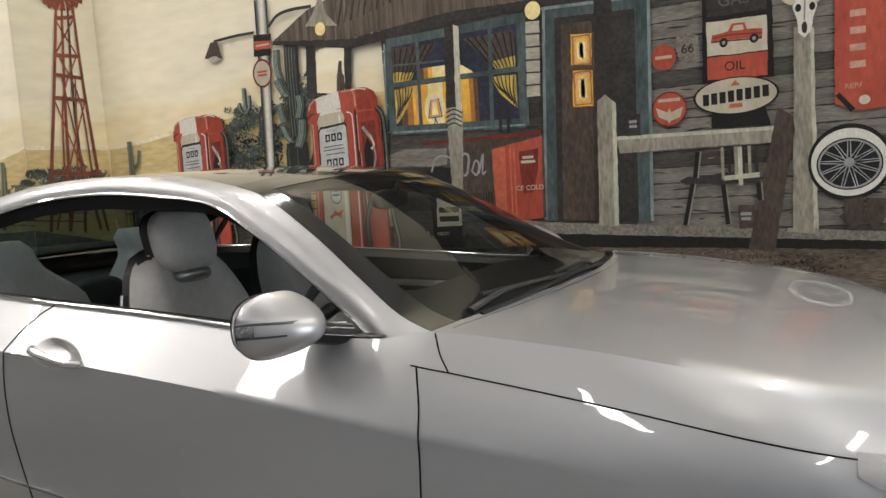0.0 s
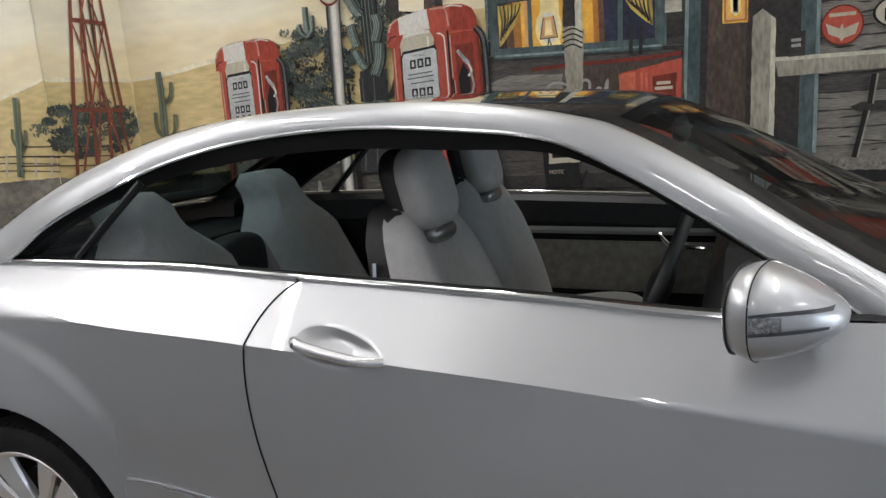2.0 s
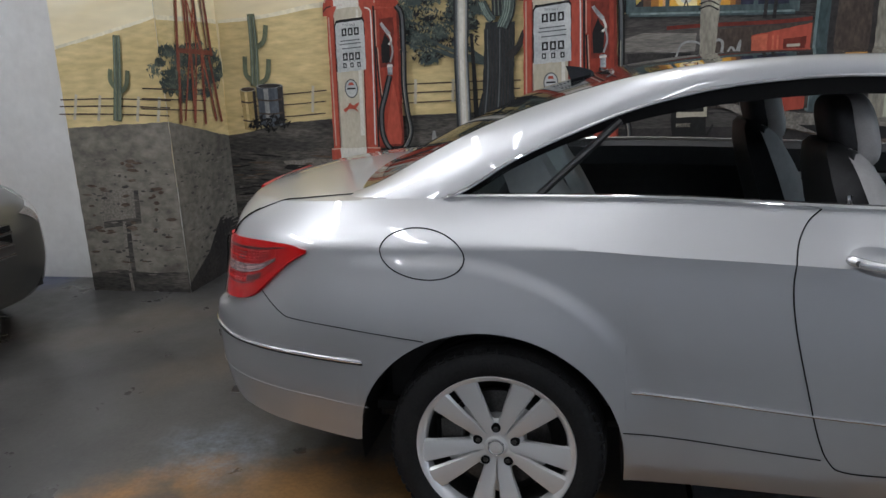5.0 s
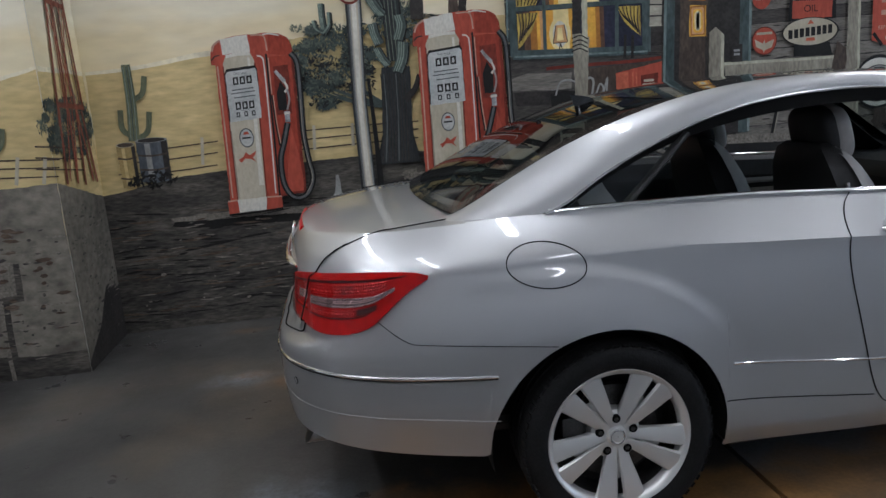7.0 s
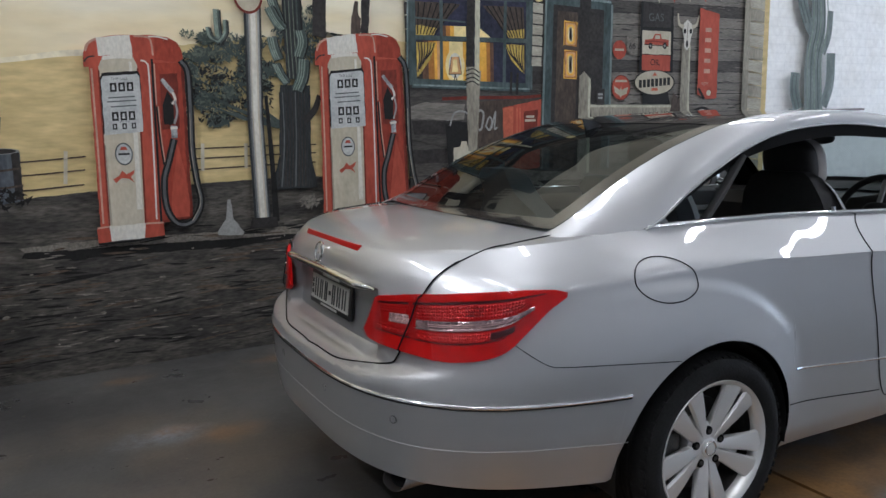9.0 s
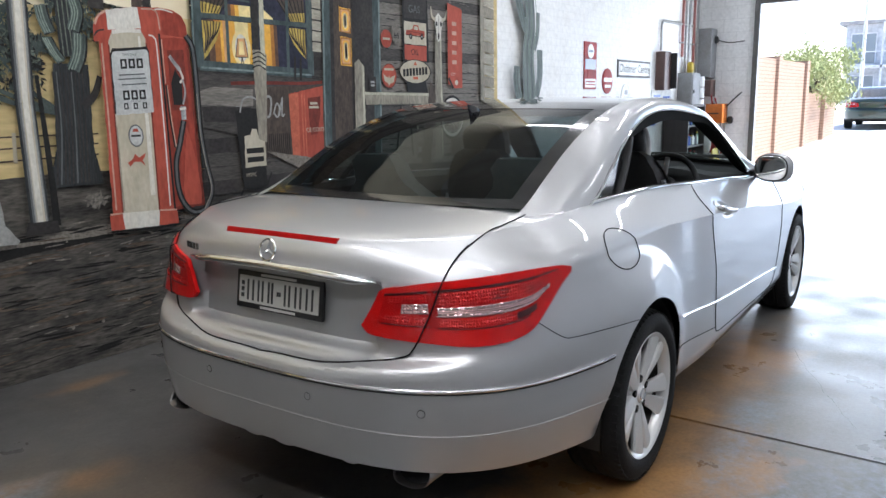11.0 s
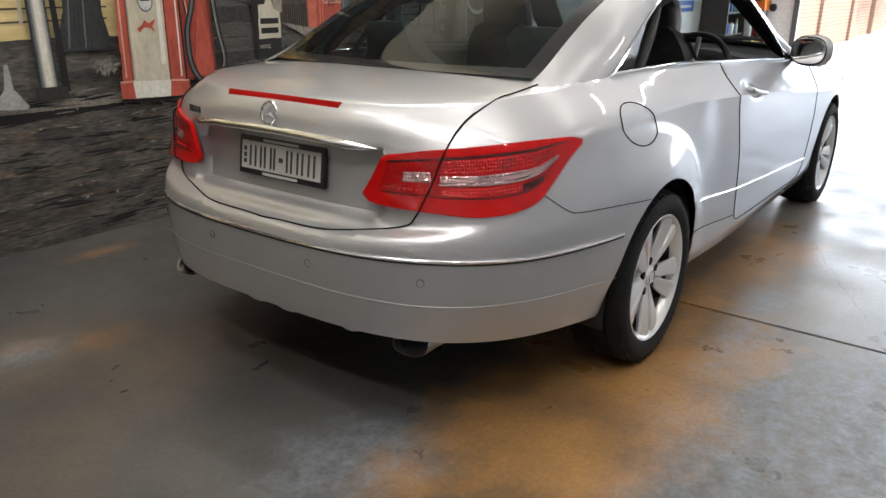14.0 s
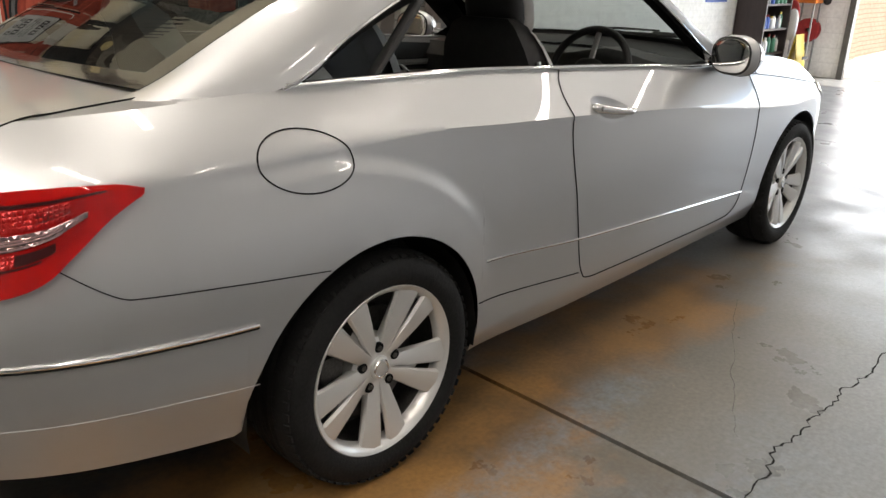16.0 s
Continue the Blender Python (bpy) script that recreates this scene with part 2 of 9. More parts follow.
def concrete():
    """Old floor paint in grey, worn to ochre where tyres turn, with remains of a blue coat; daylight's bluish sheen is
    put into the colour.
    """
    m = bpy.data.materials.new("worn_painted_concrete")
    m.use_nodes = True
    n, link = m.node_tree.nodes, m.node_tree.links.new
    p = n["Principled BSDF"]
    geo = n.new("ShaderNodeNewGeometry")
    pos = geo.outputs["Position"]

    def feed(socket, v):
        if isinstance(v, bpy.types.NodeSocket):
            link(v, socket)
        else:
            socket.default_value = v

    def noise_at(scale, detail=8, rough=0.6):
        q = n.new("ShaderNodeTexNoise")
        q.inputs["Scale"].default_value, q.inputs["Detail"].default_value, q.inputs["Roughness"].default_value = scale, detail, rough
        link(pos, q.inputs[0])
        return q.outputs[0]

    def calc(op, a, b=None, c=None):
        q = n.new("ShaderNodeMath")
        q.operation = op
        for i, v in enumerate((a, b, c)):
            if v is not None:
                feed(q.inputs[i], v)
        return q.outputs[0]

    def spot(cx, cy, rx, ry, edge, wobble):
        """1 inside a worn patch with ragged borders, 0 outside."""
        sub, sc = n.new("ShaderNodeVectorMath"), n.new("ShaderNodeVectorMath")
        sub.operation, sc.operation = "SUBTRACT", "MULTIPLY"
        link(pos, sub.inputs[0])
        sub.inputs[1].default_value = (cx, cy, 0)
        link(sub.outputs[0], sc.inputs[0])
        sc.inputs[1].default_value = (1 / rx, 1 / ry, 0)
        ln = n.new("ShaderNodeVectorMath")
        ln.operation = "LENGTH"
        link(sc.outputs[0], ln.inputs[0])
        d = calc("MULTIPLY_ADD", calc("SUBTRACT", noise_at(wobble), 0.5), 2.2, ln.outputs["Value"])
        r = n.new("ShaderNodeMapRange")
        r.inputs[1].default_value, r.inputs[2].default_value, r.inputs[3].default_value, r.inputs[4].default_value = 1 - edge, 1 + edge, 1, 0
        link(d, r.inputs[0])
        return r.outputs[0]

    def over(base, colour, mask):
        q = n.new("ShaderNodeMix")
        q.data_type = "RGBA"
        link(mask, q.inputs[0])
        feed(q.inputs[6], base), feed(q.inputs[7], colour)
        return q.outputs[2]

    def ramp(v, lo, hi):
        r = n.new("ShaderNodeMapRange")
        r.inputs[1].default_value, r.inputs[2].default_value = lo, hi
        link(v, r.inputs[0])
        return r.outputs[0]

    col = over((0.082, 0.079, 0.073, 1), (0.052, 0.050, 0.047, 1), ramp(noise_at(1.1), 0.4, 0.62))
    col = over(col, (0.13, 0.10, 0.068, 1), calc("MULTIPLY", ramp(noise_at(0.7), 0.52, 0.70), 0.8))
    sp = n.new("ShaderNodeSeparateXYZ")
    link(pos, sp.inputs[0])
    # slab past the joint paler and bluer: reflected daylight put into its colour
    col = over(col, (0.205, 0.215, 0.222, 1), calc("MULTIPLY", ramp(sp.outputs["X"], 0.60, 0.62), 0.75))
    col = over(col, (0.16, 0.13, 0.088, 1), calc("MULTIPLY", spot(1.6, -1.15, 1.6, 0.42, 0.6, 1.3), 0.6))
    ochre = over((0.30, 0.160, 0.055, 1), (0.165, 0.095, 0.042, 1), ramp(noise_at(2.6), 0.42, 0.6))
    col = over(col, ochre, calc("MULTIPLY", spot(-0.42, -0.85, 0.85, 0.38, 0.22, 2.2), 0.95))
    col = over(col, ochre, calc("MULTIPLY", spot(0.28, -0.95, 0.5, 0.30, 0.25, 2.6), 0.9))
    col = over(col, ochre, calc("MULTIPLY", spot(1.2, -0.80, 0.95, 0.27, 0.35, 2.5), 0.85))
    for cx, cy, rx, ry in ((-1.5, 1.9, 0.12, 0.05), (-0.62, 1.86, 0.16, 0.06), (-1.15, 0.88, 0.14, 0.08), (-1.36, 1.02, 0.10, 0.06)):
        col = over(col, ochre, calc("MULTIPLY", spot(cx, cy, rx, ry, 0.6, 9.0), 0.4))
    # remains of the blue coat, mixed with a painted pale daylight sheen
    worn = spot(-0.2, -1.36, 0.62, 0.22, 0.6, 4.0)
    for cx, cy, rx, ry in ((0.36, -1.12, 0.38, 0.10), (0.76, -1.08, 0.26, 0.08), (-1.1, -0.46, 0.24, 0.20), (0.06, -1.62, 0.8, 0.2), (-1.42, 0.98, 0.16, 0.10)):
        worn = calc("MAXIMUM", worn, spot(cx, cy, rx, ry, 0.5, 4.5))
    blue = calc("MULTIPLY", calc("MULTIPLY", ramp(noise_at(17, 9, 0.72), 0.36, 0.66), 0.75), worn)
    col = over(col, (0.20, 0.235, 0.265, 1), blue)
    col = over(col, (0.045, 0.060, 0.125, 1), calc("MULTIPLY", spot(-4.35, 1.62, 0.95, 0.36, 0.12, 2.0), 0.9))
    flecks = ramp(noise_at(34, 3, 0.5), 0.70, 0.74)
    col = over(col, (0.34, 0.27, 0.17, 1), calc("MULTIPLY", flecks, calc("MULTIPLY", ramp(noise_at(2.2), 0.5, 0.62), 0.5)))
    col = over(col, (0.03, 0.028, 0.026, 1), calc("MULTIPLY", ramp(noise_at(5.0), 0.64, 0.80), 0.14))
    fine = n.new("ShaderNodeMapRange")
    fine.inputs[1].default_value, fine.inputs[2].default_value, fine.inputs[3].default_value, fine.inputs[4].default_value = 0.3, 0.7, 0.82, 1.18
    link(noise_at(60), fine.inputs[0])
    mul = n.new("ShaderNodeMix")
    mul.data_type, mul.blend_type = "RGBA", "MULTIPLY"
    mul.inputs[0].default_value = 1
    link(col, mul.inputs[6]), link(fine.outputs[0], mul.inputs[7])
    link(mul.outputs[2], p.inputs["Base Color"])
    rr = n.new("ShaderNodeMapRange")
    rr.inputs[1].default_value, rr.inputs[2].default_value, rr.inputs[3].default_value, rr.inputs[4].default_value = 0.35, 0.65, 0.26, 0.46
    link(noise_at(3.0), rr.inputs[0])
    link(rr.outputs[0], p.inputs["Roughness"])
    b = n.new("ShaderNodeBump")
    b.inputs["Strength"].default_value, b.inputs["Distance"].default_value = 0.12, 0.01
    link(noise_at(18), b.inputs["Height"])
    link(b.outputs[0], p.inputs["Normal"])
    return m


def brick_paint(name, colour, second, mortar, strength, w=0.23, h=0.076, turn=False, grain=0.1):
    """Brickwork seen from afar: courses as relief, with stains."""
    m = material(name, colour, 0.6, grain=grain, scale=2.5, second=second, stains=0.62)
    n, link = m.node_tree.nodes, m.node_tree.links.new
    p = n["Principled BSDF"]
    geo, sep, com, br, b = (n.new(k) for k in ("ShaderNodeNewGeometry", "ShaderNodeSeparateXYZ", "ShaderNodeCombineXYZ", "ShaderNodeTexBrick", "ShaderNodeBump"))
    link(geo.outputs["Position"], sep.inputs[0])
    link(sep.outputs["Y" if turn else "X"], com.inputs[0]), link(sep.outputs["Z"], com.inputs[1])
    link(com.outputs[0], br.inputs[0])
    br.inputs["Scale"].default_value, br.inputs["Brick Width"].default_value, br.inputs["Row Height"].default_value, br.inputs["Mortar Size"].default_value = 1.0, w, h, 0.006
    br.inputs["Color1"].default_value = br.inputs["Color2"].default_value = (1, 1, 1, 1)
    br.inputs["Mortar"].default_value = (*mortar, 1)
    link(br.outputs["Color"], b.inputs["Height"])
    b.inputs["Strength"].default_value, b.inputs["Distance"].default_value = strength, 0.01
    link(b.outputs[0], p.inputs["Normal"])
    mul = n.new("ShaderNodeMix")
    mul.data_type, mul.blend_type = "RGBA", "MULTIPLY"
    mul.inputs[0].default_value = 1
    old = p.inputs["Base Color"].links[0].from_socket
    link(old, mul.inputs[6]), link(br.outputs["Color"], mul.inputs[7])
    link(mul.outputs[2], p.inputs["Base Color"])
    return m


M["concrete"] = concrete()
M["white_brick"] = brick_paint("white_painted_brick", (0.86, 0.855, 0.83), (0.78, 0.76, 0.71), (0.95, 0.95, 0.95), 0.22)
M["block"] = brick_paint("pale_block_wall", (0.84, 0.84, 0.83), (0.74, 0.74, 0.73), (0.9, 0.9, 0.9), 0.3, 0.4, 0.2, True)
M["fill_wall"] = material("blue_grey_fill_paint", (0.60, 0.64, 0.70), 0.6, grain=0.08, scale=2.0)
M["plaster"] = material("white_plaster", (0.74, 0.73, 0.70), 0.6, grain=0.05, scale=2.0, second=(0.68, 0.66, 0.62))
M["ceiling"] = material("grey_ceiling", (0.80, 0.79, 0.77), 0.8, grain=0.1, scale=3)


def wall(name, lo, hi, mat, label):
    return tagged(part(name, Shape().box(lo, hi), mat, smooth=False), label, "wall", kind="structure")


floor = tagged(part("floor", Shape().box((-9, -8, -0.3), (END_X + 0.3, 2.6, -0.02)), M["gap"], smooth=False), "worn painted concrete workshop floor, grey, ochre and blue", "floor", kind="structure")
for x0, x1 in ((-9, -4.506), (-4.494, 0.600), (0.620, 5.714), (5.726, END_X + 0.3)):
    part("slab", Shape().box((x0, -8, -0.15), (x1, 2.6, 0.0)), M["concrete"], floor, smooth=False)
CRACKS = ([(0.62, -1.606), (0.80, -1.60), (0.93, -1.575), (1.05, -1.60), (1.19, -1.586), (1.30, -1.615), (1.44, -1.60), (1.60, -1.63), (1.79, -1.615), (1.95, -1.66), (2.18, -1.675), (2.5, -1.62), (2.9, -1.60), (3.2, -1.53), (3.57, -1.51)],
          [(0.90, -1.46), (1.05, -1.39), (1.27, -1.283), (1.57, -1.155), (1.95, -0.998)])
wander = random.Random(3)
for crack, thick in zip(CRACKS, (1.0, 0.18)):
    cs = Shape()
    path = [Vector((x, y, 0)) for x, y in crack]
    fine_path = []
    for a, b in zip(path, path[1:]):
        for k in range(6):
            fine_path.append(a.lerp(b, k / 6) + Vector((0, wander.uniform(-0.012, 0.012), 0.0006)))
    for a, b in zip(fine_path, fine_path[1:]):
        w0, w1 = thick * wander.uniform(0.0014, 0.0042), thick * wander.uniform(0.0014, 0.0042)
        cs.add([a + Vector((0, w0, 0)), a - Vector((0, w0, 0)), b - Vector((0, w1, 0)), b + Vector((0, w1, 0))], [(0, 1, 2, 3)])
    part("floor_crack", cs, M["gap"], floor, smooth=False, clean=False)
wall("wall_mural", (-2.34, WALL_Y, 0), (3.86, WALL_Y + 0.3, 4.6), M["plaster"], "long rendered wall that carries a painted mural")
wall("wall_north", (3.86, WALL_Y, 0), (END_X, WALL_Y + 0.3, 4.6), M["white_brick"], "white painted brick wall with old signs")
wall("wall_pier", (-3.06, 1.42, 0), (-2.34, WALL_Y + 0.3, 4.6), M["plaster"], "broad wall pier covered by the mural")
wall("wall_west_stub", (-9, 1.70, 0), (-3.06, WALL_Y + 0.3, 4.6), M["plaster"], "plain white painted wall")
wall("wall_end_left", (END_X, 1.32, 0), (END_X + 0.3, 2.6, 4.6), M["block"], "grey white block wall beside the roller door")
wall("wall_end_right", (END_X, -8, 0), (END_X + 0.3, -4.6, 4.6), M["block"], "white block wall beside the roller doors")
wall("wall_end_over", (END_X, -4.6, 3.3), (END_X + 0.3, 1.32, 4.6), M["block"], "wall over the roller doors")
# closing wall out of view; its colour feeds bluish fill to the car
wall("wall_south", (-9, -8.3, 0), (END_X, -8, 4.6), M["fill_wall"], "unseen south wall, blue grey to fill and tint reflections")
wall("wall_west", (-9.3, -8.3, 0), (-9, 2.6, 4.6), M["white_brick"], "white workshop wall")
tagged(part("ceiling", Shape().box((-9, -8, 4.6), (END_X + 0.3, 2.6, 4.75)), M["ceiling"], smooth=False), "pale workshop ceiling", "ceiling", kind="structure")

# ---- the mural ----
def mural_paint(name, colour, vary=0.25, scale=5.0, second=None, streak=(1, 1, 1)):
    return material(name, colour, 0.7, spec=0.25, grain=vary, scale=scale, second=second or [c * 0.72 for c in colour], stains=0.55, stretch=streak, bump=0.03)


def sky_paint():
    """Cream clouds that turn to yellow towards the hills, in long brush strokes."""
    m = bpy.data.materials.new("mural_sky")
    m.use_nodes = True
    n, link = m.node_tree.nodes, m.node_tree.links.new
    p = n["Principled BSDF"]
    p.inputs["Roughness"].default_value = 0.7
    p.inputs["Specular IOR Level"].default_value = 0.25
    co, mp, sep = n.new("ShaderNodeTexCoord"), n.new("ShaderNodeMapping"), n.new("ShaderNodeSeparateXYZ")
    mp.inputs["Scale"].default_value = (0.5, 0.5, 1.8)
    link(co.outputs["Object"], mp.inputs[0]), link(co.outputs["Object"], sep.inputs[0])
    cloud, fine = n.new("ShaderNodeTexNoise"), n.new("ShaderNodeTexNoise")
    cloud.inputs["Scale"].default_value, cloud.inputs["Detail"].default_value = 1.6, 9
    fine.inputs["Scale"].default_value, fine.inputs["Detail"].default_value = 9, 8
    link(mp.outputs[0], cloud.inputs[0]), link(mp.outputs[0], fine.inputs[0])
    height = n.new("ShaderNodeMapRange")
    height.inputs[1].default_value, height.inputs[2].default_value = 1.0, 2.9
    link(sep.outputs["Z"], height.inputs[0])
    add = n.new("ShaderNodeMath")
    add.operation = "MULTIPLY_ADD"
    link(cloud.outputs[0], add.inputs[0])
    add.inputs[1].default_value = 0.55
    link(height.outputs[0], add.inputs[2])
    ramp = n.new("ShaderNodeValToRGB")
    e = ramp.color_ramp.elements
    e[0].position, e[0].color = 0.2, (0.58, 0.42, 0.15, 1)
    e[1].position, e[1].color = 1.3 / 1.4, (0.74, 0.68, 0.52, 1)
    for pos, c in ((0.42, (0.74, 0.57, 0.27, 1)), (0.58, (0.82, 0.74, 0.52, 1)), (0.72, (0.76, 0.65, 0.41, 1)), (0.82, (0.80, 0.73, 0.55, 1))):
        e.new(pos).color = c
    link(add.outputs[0], ramp.inputs[0])
    mul, rng = n.new("ShaderNodeMix"), n.new("ShaderNodeMapRange")
    mul.data_type, mul.blend_type = "RGBA", "MULTIPLY"
    mul.inputs[0].default_value = 1
    rng.inputs[1].default_value, rng.inputs[2].default_value, rng.inputs[3].default_value, rng.inputs[4].default_value = 0.3, 0.7, 0.93, 1.05
    link(fine.outputs[0], rng.inputs[0]), link(ramp.outputs[0], mul.inputs[6]), link(rng.outputs[0], mul.inputs[7])
    link(mul.outputs[2], p.inputs["Base Color"])
    return m


PAINTS = {"sky": sky_paint()}
for key, colour, vary, scale, second, streak in (
        ("hill", (0.62, 0.49, 0.24), 0.2, 2, (0.52, 0.40, 0.18), (0.5, 0.5, 2)), ("ridge", (0.80, 0.73, 0.54), 0.15, 4, None, (1, 1, 1)),
        ("earth", (0.047, 0.043, 0.038), 0.6, 5, (0.115, 0.104, 0.086), (0.45, 0.45, 2.2)), ("earth_pale", (0.195, 0.178, 0.145), 0.4, 2.2, (0.115, 0.104, 0.085), (0.8, 0.8, 1.2)),
        ("mud", (0.075, 0.052, 0.036), 0.6, 6, (0.14, 0.11, 0.08), (0.5, 0.5, 2)), ("kerb", (0.20, 0.18, 0.15), 0.5, 8, None, (1, 1, 1)),
        ("red", (0.40, 0.078, 0.046), 0.2, 5, (0.29, 0.050, 0.03), (1, 1, 0.4)), ("red_dark", (0.17, 0.03, 0.018), 0.3, 5, None, (1, 1, 0.5)), ("red_side", (0.30, 0.048, 0.026), 0.25, 6, (0.22, 0.035, 0.02), (1, 1, 0.4)), ("dial", (0.50, 0.51, 0.49), 0.15, 10, (0.34, 0.35, 0.34), (1, 1, 1)), ("red_pale", (0.50, 0.30, 0.22), 0.2, 6, None, (1, 1, 1)), ("red_light", (0.52, 0.13, 0.07), 0.2, 6, None, (1, 1, 1)),
        ("cream", (0.50, 0.455, 0.35), 0.12, 5, (0.40, 0.355, 0.255), (1, 1, 0.5)), ("grey", (0.30, 0.30, 0.28), 0.2, 9, (0.22, 0.22, 0.21), (1, 1, 1)),
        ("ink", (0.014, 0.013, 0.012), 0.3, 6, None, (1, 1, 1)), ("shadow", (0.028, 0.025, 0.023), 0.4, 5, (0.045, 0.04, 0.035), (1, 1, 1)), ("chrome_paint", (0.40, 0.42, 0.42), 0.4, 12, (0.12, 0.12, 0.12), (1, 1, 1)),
        ("glow_deep", (0.40, 0.17, 0.035), 0.2, 6, None, (1, 1, 1)), ("glow_dim", (0.12, 0.065, 0.04), 0.3, 6, None, (1, 1, 1)), ("skin_white", (0.62, 0.60, 0.53), 0.15, 9, (0.60, 0.57, 0.49), (1, 1, 0.5)), ("steel_dark", (0.11, 0.115, 0.115), 0.3, 9, (0.07, 0.07, 0.07), (3, 1, 0.3)),
        ("teal", (0.075, 0.100, 0.098), 0.35, 6, (0.032, 0.05, 0.05), (1, 1, 0.4)), ("teal_light", (0.22, 0.27, 0.26), 0.35, 8, (0.07, 0.11, 0.10), (1, 1, 0.3)),
        ("board", (0.075, 0.068, 0.060), 0.45, 6, (0.045, 0.040, 0.036), (0.4, 1, 3)), ("board_pale", (0.20, 0.182, 0.155), 0.4, 6, (0.12, 0.11, 0.095), (0.4, 1, 3)), ("board_white", (0.42, 0.39, 0.31), 0.3, 6, None, (0.5, 1, 2)),
        ("wood", (0.30, 0.275, 0.215), 0.35, 7, (0.20, 0.18, 0.14), (1, 1, 0.3)), ("wood_dark", (0.075, 0.055, 0.042), 0.4, 7, None, (1, 1, 0.4)), ("wood_edge", (0.50, 0.48, 0.36), 0.25, 7, None, (1, 1, 0.4)),
        ("glow", (0.80, 0.46, 0.07), 0.15, 5, (0.60, 0.27, 0.04), (1, 1, 1)), ("glow_pale", (0.88, 0.72, 0.34), 0.1, 5, None, (1, 1, 1)), ("peach", (0.66, 0.36, 0.16), 0.15, 6, None, (1, 1, 1)), ("curtain", (0.55, 0.40, 0.09), 0.3, 7, (0.20, 0.14, 0.04), (3, 1, 0.6)),
        ("night", (0.022, 0.024, 0.04), 0.4, 4, (0.04, 0.04, 0.075), (1, 1, 1)), ("leaf", (0.060, 0.075, 0.066), 0.35, 9, None, (1, 1, 1)), ("leaf_pale", (0.13, 0.15, 0.115), 0.3, 9, None, (1, 1, 1)), ("cactus", (0.150, 0.165, 0.10), 0.35, 8, (0.085, 0.095, 0.06), (2, 1, 0.4)),
        ("trunk", (0.022, 0.024, 0.024), 0.5, 8, (0.036, 0.039, 0.039), (3, 1, 0.3)), ("mill", (0.25, 0.075, 0.045), 0.35, 7, (0.12, 0.045, 0.03), (1, 1, 1)), ("barrel", (0.42, 0.31, 0.13), 0.25, 7, None, (1, 1, 1)), ("barrel_blue", (0.10, 0.115, 0.13), 0.3, 7, (0.055, 0.06, 0.07), (1, 1, 0.4)), ("roofing", (0.07, 0.052, 0.038), 0.35, 5, (0.16, 0.13, 0.10), (8, 1, 0.3)), ("cactus_deep", (0.060, 0.078, 0.070), 0.45, 9, (0.11, 0.135, 0.12), (3, 1, 0.4)), ("cactus_pale", (0.22, 0.27, 0.22), 0.3, 9, None, (1, 1, 1)), ("cactus_grey", (0.13, 0.16, 0.15), 0.3, 7, (0.22, 0.25, 0.24), (2, 1, 0.5))):
    PAINTS[key] = mural_paint("mural_" + key, colour, vary, scale, second, streak)

mural = thing("mural", pose(0, 0, 0), "hand-painted desert filling station mural on the wall", "mural")
LAYER = 0
artist = random.Random(7)


def on_wall(u, z, plane="m", lift=0.0):
    off = 0.002 + 0.00004 * (LAYER + lift)
    if plane == "m":
        return (u, WALL_Y - off, z)
    return (u, 1.42 - off, z) if plane == "p" else (-2.34 + off, u, z)


def put(name, mat, verts, faces, plane):
    global LAYER
    LAYER += 1
    s = Shape().add([on_wall(v[0], v[1], plane, v[2] if len(v) > 2 else 0.0) for v in verts], faces)
    LAYER += max(v[2] if len(v) > 2 else 0.0 for v in verts)
    if plane == "r":
        s.f = [f[::-1] for f in s.f]
    return part(name, s, PAINTS[mat], mural, smooth=False, clean=False)


def paint(name, mat, pts, plane="m"):
    edge = []
    for (u0, z0), (u1, z1) in zip(pts, list(pts[1:]) + [pts[0]]):
        n = max(1, int(math.hypot(u1 - u0, z1 - z0) / 0.03))
        for k in range(n):
            w = 0.0 if k == 0 or n > 60 else 0.0026
            edge.append((u0 + (u1 - u0) * k / n + artist.uniform(-w, w), z0 + (z1 - z0) * k / n + artist.uniform(-w, w)))
    return put(name, mat, edge, [tuple(range(len(edge)))], plane)


def stroke(name, mat, pts, width, plane="m"):
    """A brush stroke along points; width may be a (start, end) pair."""
    flat = spline([(u, 0, z) for u, z in pts], 5 * (len(pts) - 1) + 1) if len(pts) > 2 else [Vector((u, 0, z)) for u, z in pts]
    w0, w1 = width if isinstance(width, tuple) else (width, width)
    verts, faces = [], []
    for i, q in enumerate(flat):
        d = flat[min(i + 1, len(flat) - 1)] - flat[max(i - 1, 0)]
        nrm = Vector((-d.z, 0, d.x)).normalized() * (w0 + (w1 - w0) * i / (len(flat) - 1)) / 2
        verts += [((q + nrm).x, (q + nrm).z), ((q - nrm).x, (q - nrm).z)]
        if i:
            faces.append((2 * i - 2, 2 * i - 1, 2 * i + 1, 2 * i))
    return put(name, mat, verts, faces, plane)


def oval(name, mat, c, rx, rz, ring=0.0, plane="m", n=36):
    pts = [(c[0] + rx * math.cos(2 * math.pi * k / n), c[1] + rz * math.sin(2 * math.pi * k / n)) for k in range(n)]
    if not ring:
        return paint(name, mat, pts, plane)
    inner = [(c[0] + (u - c[0]) * (1 - ring), c[1] + (z - c[1]) * (1 - ring)) for u, z in pts]
    return put(name, mat, pts + inner, [(k, (k + 1) % n, n + (k + 1) % n, n + k) for k in range(n)], plane)


